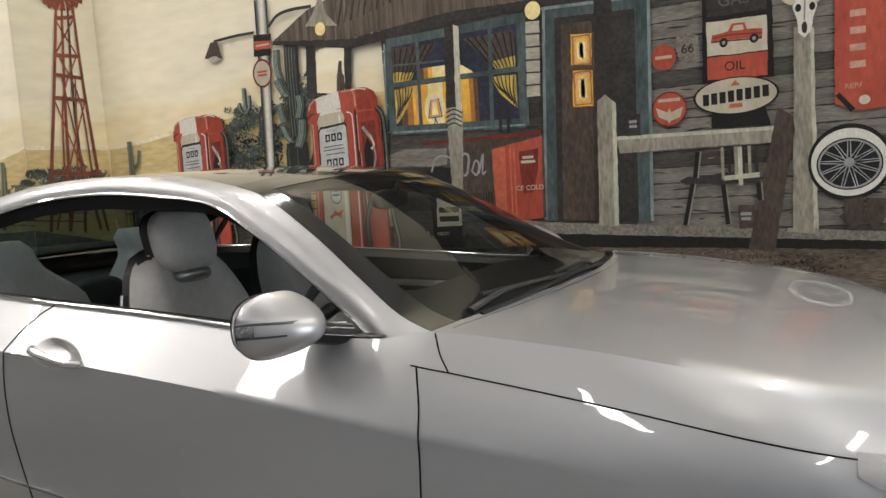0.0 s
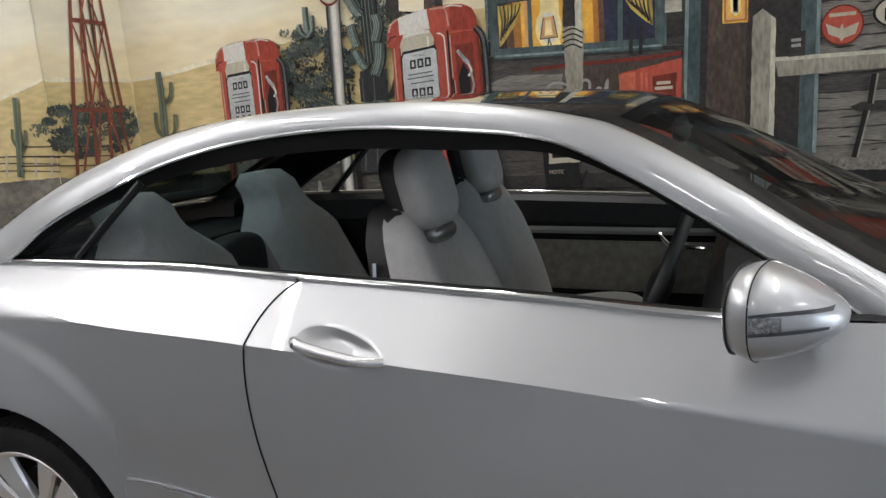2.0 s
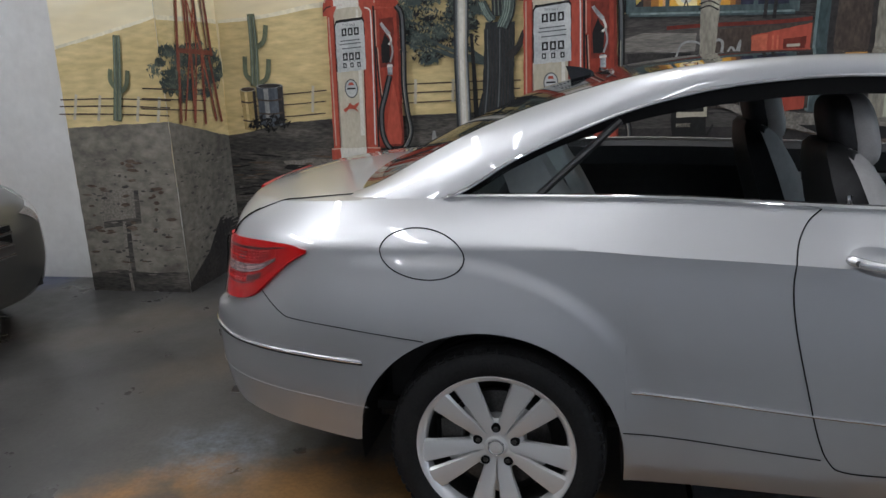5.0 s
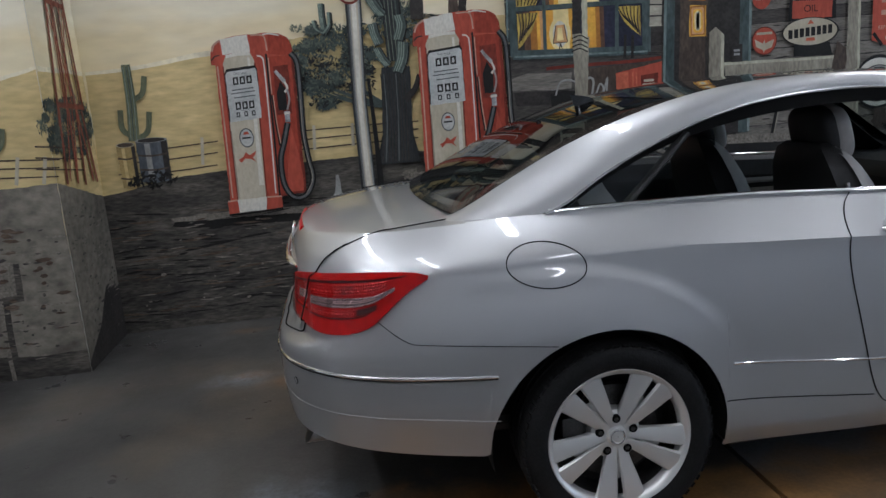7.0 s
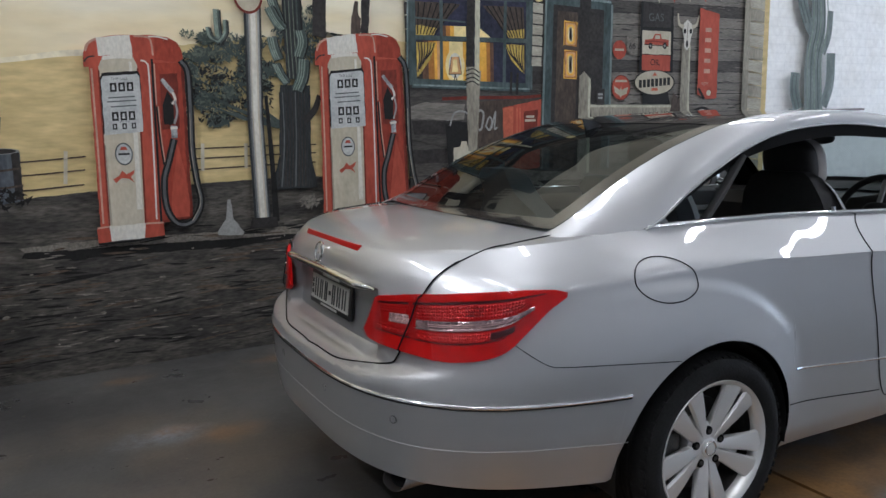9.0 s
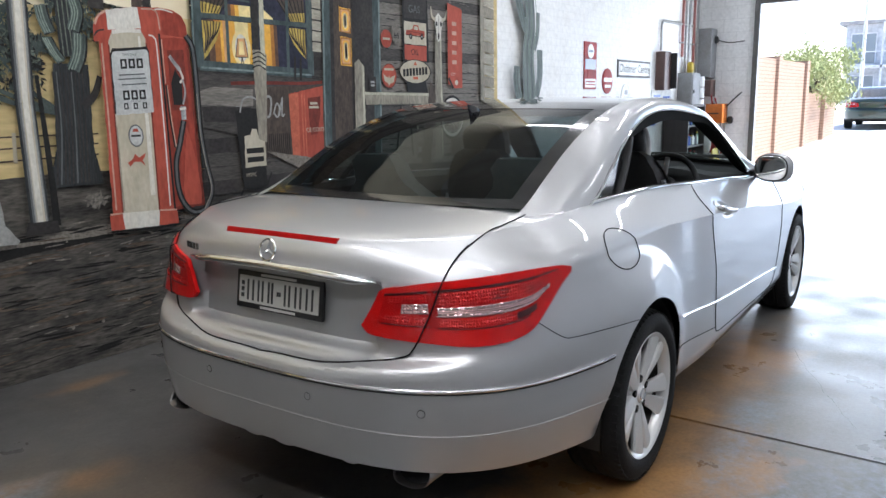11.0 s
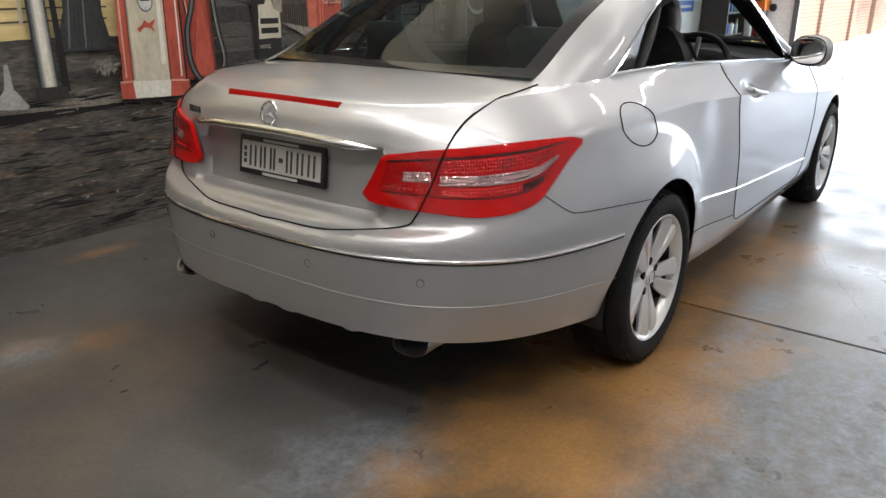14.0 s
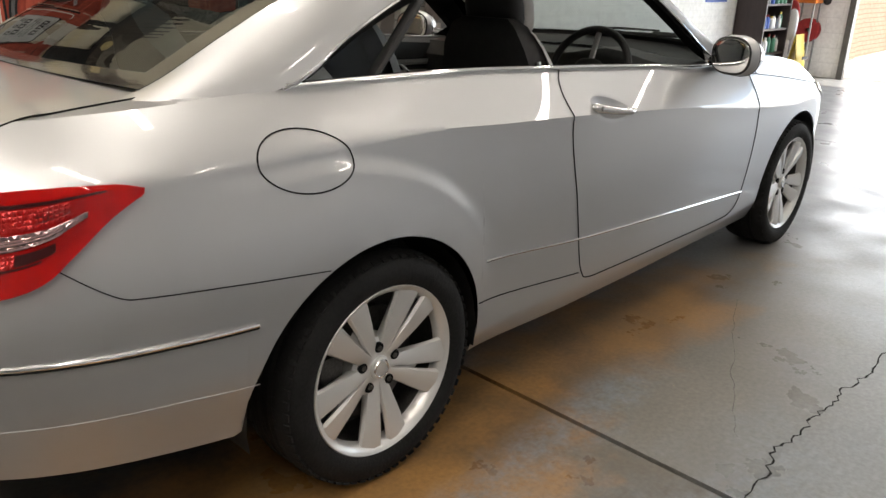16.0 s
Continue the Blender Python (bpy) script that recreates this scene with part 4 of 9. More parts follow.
paint("painted_roof", "roofing", [(-0.493, 2.344), (-0.172, 2.515), (0.081, 2.58), (0.527, 2.613), (1.52, 2.441), (1.519, 2.311), (0.916, 2.332), (0.144, 2.272)])
for k in range(44):
    stroke("roof_corrugation", "shadow" if k % 2 else "wood_dark", [(0.02 + 0.052 * k, 2.36 + 0.0105 * k), (0.12 + 0.053 * k, 2.72 + 0.012 * k)], 0.016)
paint("roof_fascia", "shadow", [(-0.493, 2.344), (0.144, 2.272), (0.916, 2.332), (1.52, 2.317), (1.851, 2.295), (1.848, 2.233), (1.51, 2.267), (0.911, 2.257), (0.161, 2.21), (-0.496, 2.321)])
stroke("lamp_arm", "shadow", [(-0.518, 2.45), (-0.434, 2.516), (-0.306, 2.536), (-0.136, 2.532)], 0.022)
paint("lamp_shade", "wood", [(-0.197, 2.404), (-0.126, 2.485), (-0.08, 2.568), (-0.042, 2.562), (-0.023, 2.469), (0.07, 2.372)])
oval("lamp_bulb", "glow_pale", (-0.076, 2.371), 0.042, 0.045)
# window
paint("painted_window", "night", [(0.449, 2.194), (1.383, 2.227), (1.364, 1.591), (0.445, 1.63)])
def lit_field(u0, u1, z0, z1, mats):
    """Lamplight that fades across a pane, in upright bands of paint."""
    for k, mat in enumerate(mats):
        a, b = u0 + (u1 - u0) * k / len(mats), u0 + (u1 - u0) * (k + 1) / len(mats)
        put("lamp_light", mat, [(a, z0), (b, z0), (b, z1), (a, z1)], [(0, 1, 2, 3)], "m")


lit_field(0.475, 0.655, 1.632, 1.91, ("shadow", "shadow", "glow_dim", "glow_dim", "glow_deep", "glow_deep", "glow", "peach"))
lit_field(0.672, 0.858, 1.632, 1.91, ("glow", "glow", "glow_pale", "glow_pale", "glow_pale", "glow_pale", "glow"))
lit_field(0.672, 0.858, 1.935, 2.012, ("glow_dim", "glow_deep", "glow", "glow_pale", "glow_pale", "glow_pale"))
lit_field(0.930, 1.165, 1.632, 1.91, ("glow_pale", "glow", "glow", "glow_deep", "glow_dim", "night", "night", "night"))
paint("lamp_light", "glow_pale", [(0.930, 2.005), (0.972, 2.0), (1.045, 1.952), (1.05, 1.936), (0.930, 1.936)])
oval("lamp_glow", "glow_pale", (0.768, 1.75), 0.075, 0.11)
oval("lamp_glow", "skin_white", (0.768, 1.75), 0.05, 0.085)
paint("lamp_shade", "peach", [(0.741, 1.808), (0.798, 1.811), (0.817, 1.695), (0.717, 1.693)])
paint("lamp_shade_light", "glow_pale", [(0.752, 1.79), (0.784, 1.792), (0.792, 1.71), (0.742, 1.708)])
stroke("shade_edge", "wood_dark", [(0.741, 1.808), (0.717, 1.693)], 0.006)
stroke("shade_edge", "wood_dark", [(0.798, 1.811), (0.817, 1.695)], 0.006)
stroke("shade_edge", "wood_dark", [(0.717, 1.693), (0.817, 1.695)], 0.006)
stroke("lamp_foot", "wood_dark", [(0.767, 1.69), (0.755, 1.637)], 0.007)
stroke("lamp_foot", "wood_dark", [(0.767, 1.69), (0.784, 1.637)], 0.007)
# drawn curtains: dark above, yellow where the lamp reaches them
for side_sign, top_u, hem in ((1, 0.478, [(0.625, 1.90), (0.58, 1.79), (0.53, 1.73), (0.477, 1.672)]), (-1, 1.333, [(1.165, 1.90), (1.22, 1.80), (1.27, 1.75), (1.333, 1.70)])):
    paint("curtain", "curtain", [(top_u, 1.90)] + hem)
    for k in range(6):
        f = (k + 0.5) / 6
        a = (top_u + (hem[0][0] - top_u) * f, 1.90)
        b = (top_u + (hem[1][0] - top_u) * f * 0.72, 1.70 + 0.10 * f)
        stroke("curtain_fold", "ink" if k % 2 else "wood_dark", [a, ((a[0] + b[0]) / 2 + side_sign * 0.012, (a[1] + b[1]) / 2), b], (0.006, 0.012))
    paint("curtain", "wood_dark", [(top_u, 2.16), (top_u + side_sign * 0.34, 2.155), (top_u + side_sign * 0.16, 1.99), (top_u, 1.945)])
    paint("curtain", "curtain", [(top_u, 2.01), (top_u + side_sign * 0.155, 1.995), (top_u + side_sign * 0.13, 1.946), (top_u, 1.946)])
    for k in range(7):
        f = (k + 0.5) / 7
        stroke("curtain_fold", "ink", [(top_u + side_sign * 0.33 * f, 2.155), (top_u + side_sign * 0.15 * f, 1.95)], (0.010, 0.007))
stroke("window_frame", "teal", [(0.449, 2.194), (0.445, 1.623)], 0.055)
stroke("window_frame", "teal", [(1.383, 2.234), (1.371, 1.59)], 0.06)
stroke("window_frame", "teal", [(0.441, 2.202), (1.401, 2.225)], 0.055)
stroke("window_frame", "teal", [(0.437, 1.635), (1.379, 1.603)], 0.06)
stroke("window_frame", "teal", [(0.67, 2.192), (0.659, 1.623)], 0.024)
stroke("window_frame", "teal", [(1.179, 2.214), (1.159, 1.609)], 0.026)
stroke("window_frame", "teal", [(0.449, 1.93), (1.376, 1.928)], 0.03)
stroke("window_frame", "teal", [(0.429, 2.057), (0.855, 2.04)], 0.012)
stroke("frame_edge", "teal_light", [(0.445, 1.623), (1.378, 1.593)], 0.012)
stroke("frame_edge", "teal_light", [(0.424, 2.204), (0.401, 1.623)], 0.012)
# door
paint("painted_door", "shadow", [(1.576, 2.198), (2.071, 2.185), (2.046, 0.983), (1.542, 1.012)])
paint("door_leaf", "wood_dark", [(1.629, 2.148), (1.811, 2.144), (1.778, 0.998), (1.584, 1.011)])
paint("door_pane", "glow", [(1.684, 2.085), (1.808, 2.074), (1.799, 1.89), (1.678, 1.901)])
paint("door_pane", "glow", [(1.687, 1.877), (1.805, 1.873), (1.799, 1.663), (1.68, 1.669)])
for u0, u1, z0, z1 in ((1.684, 1.804, 1.895, 2.078), (1.684, 1.801, 1.668, 1.872)):
    for k, mat in enumerate(("glow_deep", "peach", "glow", "glow_pale", "skin_white")):
        d = 0.004 + 0.010 * k
        paint("pane_glow", mat, [(u0 + d, z0 + d * 1.6), (u0 + d * 1.6, z0 + d), (u1 - d * 1.6, z0 + d), (u1 - d, z0 + d * 1.6), (u1 - d, z1 - d * 1.6), (u1 - d * 1.6, z1 - d), (u0 + d * 1.6, z1 - d), (u0 + d, z1 - d * 1.6)])
stroke("pane_bar", "wood_dark", [(1.674, 2.09), (1.668, 1.66)], 0.014)
stroke("pane_bar", "wood_dark", [(1.814, 2.08), (1.808, 1.66)], 0.014)
stroke("pane_bar", "wood_dark", [(1.678, 1.895), (1.806, 1.882)], 0.03)
stroke("door_frame", "teal", [(1.555, 2.253), (1.513, 1.006)], 0.075)
stroke("door_frame", "teal", [(2.094, 2.218), (2.071, 0.982)], 0.075)
stroke("door_frame", "teal", [(1.525, 2.229), (2.128, 2.204)], 0.07)
stroke("frame_edge", "teal_light", [(1.527, 2.251), (1.477, 1.014)], 0.018)
stroke("frame_edge", "teal_light", [(2.134, 2.212), (2.11, 0.988)], 0.018)
stroke("frame_edge", "teal_light", [(1.516, 2.256), (2.122, 2.232)], 0.018)
oval("porch_bulb", "glow_pale", (1.46, 2.255), 0.049, 0.052)
paint("pale_boarding", "board_white", [(1.413, 2.196), (1.499, 2.19), (1.482, 1.755), (1.395, 1.757)])
stroke("board_joint", "shadow", [(1.409, 2.124), (1.502, 2.117)], 0.01)
stroke("board_joint", "shadow", [(1.405, 2.048), (1.498, 2.042)], 0.01)
stroke("board_joint", "shadow", [(1.4, 1.972), (1.493, 1.967)], 0.01)
stroke("board_joint", "shadow", [(1.396, 1.899), (1.489, 1.894)], 0.01)
stroke("board_joint", "shadow", [(1.392, 1.825), (1.485, 1.822)], 0.01)
# cooler, drinks machine, bench and oil can sign
paint("painted_cooler", "board", [(0.396, 1.563), (1.476, 1.527), (1.464, 1.111), (1.221, 1.086), (0.415, 1.268)])
paint("painted_cooler", "wood_dark", [(0.878, 1.507), (1.487, 1.524), (1.481, 1.029), (0.905, 1.045)])
paint("drinks_machine", "red", [(1.146, 1.463), (1.476, 1.52), (1.46, 1.028), (1.155, 0.996)])
paint("machine_side", "red_light", [(1.145, 1.456), (1.237, 1.47), (1.225, 1.015), (1.155, 0.999)])
paint("machine_bottle", "red_dark", [(1.325, 1.436), (1.45, 1.448), (1.443, 1.318), (1.406, 1.183), (1.34, 1.179), (1.326, 1.326)])
lettering("machine_words", "ICE COLD", "cream", (1.379, 1.212), 0.042, 0)
bars("machine_writing", "cream", (1.381, 1.384), 0.094, 0.054, 2)
stroke("machine_trim", "red_light", [(1.207, 1.466), (1.202, 1.016)], 0.012)
stroke("machine_trim", "red_light", [(1.267, 1.461), (1.263, 1.014)], 0.012)
stroke("machine_trim", "red_light", [(1.293, 1.459), (1.289, 1.013)], 0.012)
stroke("cooler_mark", "grey", [(0.92, 1.304), (0.941, 1.437), (0.985, 1.43), (0.97, 1.33), (0.945, 1.31)], 0.016)
stroke("cooler_mark", "grey", [(1.0, 1.33), (1.031, 1.40), (1.055, 1.37), (1.035, 1.31), (1.005, 1.335)], 0.013)
stroke("cooler_mark", "grey", [(1.05, 1.32), (1.085, 1.44), (1.075, 1.32), (1.10, 1.33)], 0.012)
stroke("cooler_mark", "grey", [(0.695, 1.30), (0.69, 1.375), (0.735, 1.385)], 0.016)
stroke("cooler_rim", "red_dark", [(0.66, 1.53), (0.89, 1.535), (1.30, 1.535), (1.475, 1.545)], 0.022)
for k in range(12):
    stroke("cooler_grille", "ink", [(0.93 + 0.018 * k, 1.20), (0.93 + 0.018 * k, 1.05)], 0.008)
paint("painted_bench", "board_pale", [(0.397, 1.473), (0.531, 1.508), (0.836, 1.493), (0.828, 1.385), (0.4, 1.398)])
paint("bench_shade", "shadow", [(0.425, 1.389), (0.807, 1.379), (0.8, 1.285), (0.44, 1.297)])
paint("oil_sign", "ink", [(0.679, 1.357), (0.775, 1.377), (0.9, 1.359), (0.911, 0.86), (0.708, 0.855)])
paint("oil_can", "cream", [(0.741, 1.197), (0.79, 1.202), (0.806, 1.24), (0.845, 1.238), (0.853, 1.199), (0.911, 1.173), (0.912, 0.994), (0.73, 0.992)])
lettering("oil_words", "MOTOR OIL", "cream", (0.815, 0.943), 0.031, 3)
bars("oil_writing", "ink", (0.822, 1.07), 0.148, 0.116, 2)
stroke("oil_sign_legs", "ink", [(0.709, 0.863), (0.646, 0.758)], 0.012)
stroke("oil_sign_legs", "ink", [(0.906, 0.861), (0.95, 0.944)], 0.012)
stroke("oil_sign_hoop", "grey", [(0.716, 1.348), (0.749, 1.43), (0.817, 1.444), (0.874, 1.412), (0.89, 1.344)], 0.012)
# porch posts, rail, chair and clutter
paint("porch_post", "shadow", [(0.873, 2.283), (0.936, 2.274), (0.906, 1.745), (0.85, 1.743)])
paint("porch_post", "wood", [(0.85, 1.743), (0.906, 1.745), (0.968, 1.718), (0.928, 1.148), (0.857, 1.173)])
paint("post_edge", "wood_edge", [(0.934, 2.25), (0.972, 2.234), (0.954, 1.634), (0.914, 1.63)])
stroke("post_rope", "ink", [(0.848, 1.715), (0.905, 1.731), (0.959, 1.704)], 0.008)
stroke("post_rope", "ink", [(0.845, 1.686), (0.903, 1.702), (0.957, 1.676)], 0.008)
stroke("post_rope", "ink", [(0.843, 1.658), (0.901, 1.674), (0.955, 1.648)], 0.008)
stroke("post_rope", "ink", [(0.841, 1.629), (0.899, 1.646), (0.953, 1.62)], 0.008)
stroke("bench_bottle", "shadow", [(1.213, 1.559), (1.222, 1.714)], 0.02)
stroke("bench_bottle", "shadow", [(1.265, 1.555), (1.275, 1.708)], 0.02)
paint("porch_post", "shadow", [(1.83, 2.324), (1.936, 2.306), (1.909, 1.694), (1.81, 1.688)])
paint("porch_floor", "kerb", [(0.908, 1.09), (1.44, 1.001), (2.243, 0.958), (3.255, 0.901), (3.255, 0.821), (2.24, 0.849), (1.577, 0.867), (1.213, 0.951)])
paint("porch_face", "mud", [(1.213, 0.951), (1.577, 0.867), (3.255, 0.821), (3.253, 0.506), (2.236, 0.727), (1.783, 0.803)])
paint("porch_shade", "ink", [(1.436, 0.932), (3.255, 0.852), (3.255, 0.809), (1.611, 0.846)])
foliage("painted_gravel", "kerb", (2.479, 0.773), 0.630, 0.069, 260, 0.007)
foliage("painted_gravel", "ink", (2.536, 0.726), 0.623, 0.068, 300, 0.01)
paint("rail_post", "wood", [(1.823, 1.687), (1.871, 1.721), (1.928, 1.67), (1.917, 0.961), (1.804, 0.97)])
paint("post_edge", "wood_edge", [(1.909, 1.685), (1.931, 1.663), (1.921, 0.967), (1.894, 0.968)])
paint("porch_rail", "wood", [(1.926, 1.474), (2.723, 1.46), (2.821, 1.463), (2.82, 1.381), (1.942, 1.379)])
stroke("rail_edge", "wood_edge", [(1.926, 1.467), (2.41, 1.459), (2.821, 1.454)], 0.02)
paint("porch_post", "wood", [(2.857, 1.954), (2.935, 1.943), (2.94, 0.915), (2.833, 0.923)])
paint("post_edge", "wood_edge", [(2.93, 1.944), (2.948, 1.941), (2.953, 0.914), (2.932, 0.915)])
paint("post_foot", "wood", [(2.811, 0.93), (2.95, 0.926), (2.955, 0.897), (2.805, 0.906)])
paint("leaning_beam", "wood_dark", [(2.774, 1.561), (2.843, 1.51), (2.853, 1.437), (2.743, 0.804), (2.614, 0.818)])
paint("chair_back", "ink", [(2.449, 1.562), (2.513, 1.587), (2.715, 1.567), (2.74, 1.47), (2.446, 1.477)])
paint("chair_seat", "shadow", [(2.269, 1.206), (2.315, 1.226), (2.508, 1.232), (2.684, 1.222), (2.675, 1.175), (2.296, 1.183)])
for leg in ([(2.340, 1.184), (2.292, 0.955)], [(2.498, 1.175), (2.518, 0.957)], [(2.372, 1.357), (2.354, 1.215)], [(2.675, 1.175), (2.681, 1.08)]):
    stroke("chair_leg", "ink", leg, 0.030)
    stroke("leg_light", "wood", [(u + 0.012, z) for u, z in leg], 0.008)
for k in range(6):
    stroke("chair_spindle", "shadow" if k % 2 else "wood", [(2.494 + 0.034 * k, 1.372), (2.497 + 0.034 * k, 1.20)], 0.016)
stroke("chair_spindle", "wood_edge", [(2.583, 1.37), (2.585, 1.165)], 0.022)
stroke("chair_bar", "wood_edge", [(2.500, 1.206), (2.679, 1.216)], 0.026)
stroke("rope", "ink", [(2.465, 1.515), (2.585, 1.526), (2.73, 1.494)], 0.02)
paint("paint_can", "shadow", [(1.983, 1.594), (2.066, 1.593), (2.065, 1.472), (1.985, 1.472)])
paint("paint_can", "wood_dark", [(2.568, 1.06), (2.648, 1.056), (2.645, 0.934), (2.571, 0.93)])
bars("can_writing", "grey", (2.606, 0.997), 0.058, 0.054, 2)
bars("can_writing", "grey", (2.023, 1.539), 0.056, 0.052, 2)
# signs on the house
oval("round_sign", "red", (2.205, 1.886), 0.067, 0.07)
oval("round_sign", "red", (2.226, 1.602), 0.093, 0.096)
paint("route_shield", "kerb", [(2.278, 1.989), (2.332, 2), (2.388, 1.977), (2.394, 1.901), (2.369, 1.856), (2.324, 1.844), (2.286, 1.873), (2.27, 1.924)])
paint("oil_board", "ink", [(2.417, 2.255), (2.756, 2.226), (2.761, 1.72), (2.406, 1.719)])
lettering("route_number", "66", "ink", (2.333, 1.915), 0.070, 0)
bars("sign_writing", "cream", (2.205, 1.886), 0.090, 0.028, 1)
bars("sign_writing", "cream", (2.227, 1.652), 0.116, 0.028, 1)
paint("sign_wings", "cream", [(2.155, 1.615), (2.216, 1.585), (2.226, 1.609), (2.234, 1.583), (2.299, 1.608), (2.282, 1.554), (2.233, 1.539), (2.223, 1.522), (2.214, 1.541), (2.166, 1.564)])
oval("sign_ring", "red_dark", (2.226, 1.602), 0.093, 0.096, 0.07)
paint("truck_board", "cream", [(2.433, 2.039), (2.73, 2.036), (2.732, 1.857), (2.434, 1.86)])
paint("oil_panel", "red", [(2.434, 1.854), (2.732, 1.851), (2.729, 1.729), (2.433, 1.737)])
paint("gas_panel", "shadow", [(2.44, 2.251), (2.734, 2.229), (2.731, 2.064), (2.434, 2.063)])
paint("painted_truck", "red", [(2.455, 1.935), (2.461, 1.968), (2.54, 1.978), (2.562, 2.015), (2.624, 2.012), (2.634, 1.978), (2.709, 1.970), (2.707, 1.925)])
paint("truck_pane", "cream", [(2.572, 2.005), (2.615, 2.003), (2.620, 1.978), (2.560, 1.978)])
stroke("truck_line", "red_dark", [(2.46, 1.952), (2.56, 1.958), (2.705, 1.948)], 0.006)
stroke("truck_line", "ink", [(2.455, 1.932), (2.705, 1.922)], 0.007)
lettering("oil_words", "OIL", "ink", (2.57, 1.795), 0.068, 0)
lettering("gas_words", "GAS", "steel_dark", (2.573, 2.136), 0.085, 0)
oval("painted_oval_sign", "cream", (2.569, 1.641), 0.215, 0.098)
oval("oval_sign_ring", "ink", (2.569, 1.641), 0.215, 0.098, 0.06)
for wu, wz in ((2.518, 1.922), (2.668, 1.925)):
    oval("truck_wheel", "ink", (wu, wz), 0.021, 0.024)
    oval("truck_hub", "grey", (wu, wz), 0.009, 0.010)
for k in range(8):
    bars("oval_sign_writing", "ink", (2.420 + 0.0425 * k, 1.630 + 0.003 * k), 0.031, 0.100, 1)
paint("oval_sign_arrow", "red_light", [(2.535, 1.578), (2.605, 1.578), (2.60, 1.60), (2.54, 1.60)])
paint("oval_sign_arrow", "red_light", [(2.545, 1.692), (2.595, 1.694), (2.57, 1.722)])
paint("banner", "red", [(3.043, 2.231), (3.264, 2.191), (3.26, 1.513), (3.142, 1.508), (3.037, 1.546)])
bars("banner_writing", "red_pale", (3.143, 2.063), 0.068, 0.054, 1)
bars("banner_writing", "red_pale", (3.142, 1.982), 0.068, 0.054, 1)
bars("banner_writing", "red_pale", (3.141, 1.899), 0.068, 0.056, 1)
bars("banner_writing", "red_pale", (3.14, 1.817), 0.070, 0.054, 1)
bars("banner_writing", "red_pale", (3.139, 1.734), 0.070, 0.056, 1)
lettering("banner_words", "REPAIRS", "red_pale", (3.148, 1.63), 0.038, 2)
stroke("banner_stripe", "ink", [(3.048, 1.596), (3.117, 1.51)], 0.025)
oval("banner_dot", "cream", (3.167, 1.558), 0.025, 0.023)
oval("tyre_tread", "ink", (3.097, 1.254), 0.187, 0.193)
oval("tyre_wall", "skin_white", (3.097, 1.254), 0.173, 0.17)
oval("tyre_inside", "ink", (3.097, 1.245), 0.149, 0.131)
oval("wheel_rim", "grey", (3.097, 1.245), 0.142, 0.124, 0.07)
for k in range(26):
    a = 2 * math.pi * k / 26
    b = a + (0.32 if k % 2 else -0.32)
    stroke("wire_spoke", "chrome_paint" if k % 3 else "grey", [(3.097 + 0.022 * math.cos(a), 1.250 + 0.02 * math.sin(a)), (3.097 + 0.137 * math.cos(b), 1.245 + 0.119 * math.sin(b))], 0.0045)
oval("tyre_hub", "grey", (3.097, 1.254), 0.022, 0.023)
stroke("boot", "wood_dark", [(3.112, 1.072), (3.117, 0.986), (3.075, 0.946)], 0.09)
stroke("boot", "wood_dark", [(3.212, 1.068), (3.207, 0.982), (3.177, 0.943)], 0.09)
paint("steer_skull", "skin_white", [(2.862, 2.10), (2.905, 2.135), (2.955, 2.10), (2.965, 2.045), (2.945, 1.99), (2.935, 1.925), (2.905, 1.895), (2.875, 1.925), (2.872, 1.99), (2.852, 2.045)])
stroke("skull_horn", "cream", [(2.80, 2.18), (2.815, 2.10), (2.865, 2.075)], (0.012, 0.035))
stroke("skull_horn", "cream", [(3.03, 2.17), (3.005, 2.10), (2.955, 2.075)], (0.012, 0.035))
oval("skull_eye", "ink", (2.878, 2.045), 0.014, 0.02)
oval("skull_eye", "ink", (2.942, 2.045), 0.014, 0.02)
oval("skull_nose", "shadow", (2.905, 1.945), 0.013, 0.03)
stroke("skull_line", "wood", [(2.91, 2.11), (2.905, 1.98)], 0.008)
# boards at the corner, flags
for k in range(20):
    z = 0.9 + 0.105 * k
    paint("corner_board", "board_white" if k % 3 else "wood", [(3.62, z), (3.80, z - 0.02), (3.80, z + 0.078), (3.62, z + 0.094)])
paint("corner_post", "wood", [(3.56, 0.86), (3.63, 0.86), (3.63, 3), (3.56, 3)])
paint("wall_shade", "hill", [(3.8, 0), (3.86, 0), (3.86, 4.6), (3.8, 4.6)])
paint("painted_flag", "cream", [(2.539, 2.346), (2.654, 2.365), (2.596, 2.245)])
paint("painted_flag", "red", [(2.698, 2.359), (2.816, 2.379), (2.756, 2.256)])
paint("painted_flag", "cream", [(2.862, 2.373), (2.984, 2.393), (2.923, 2.269)])
paint("painted_flag", "red", [(3.031, 2.388), (3.158, 2.408), (3.095, 2.281)])
paint("painted_flag", "cream", [(3.207, 2.403), (3.338, 2.424), (3.274, 2.295)])
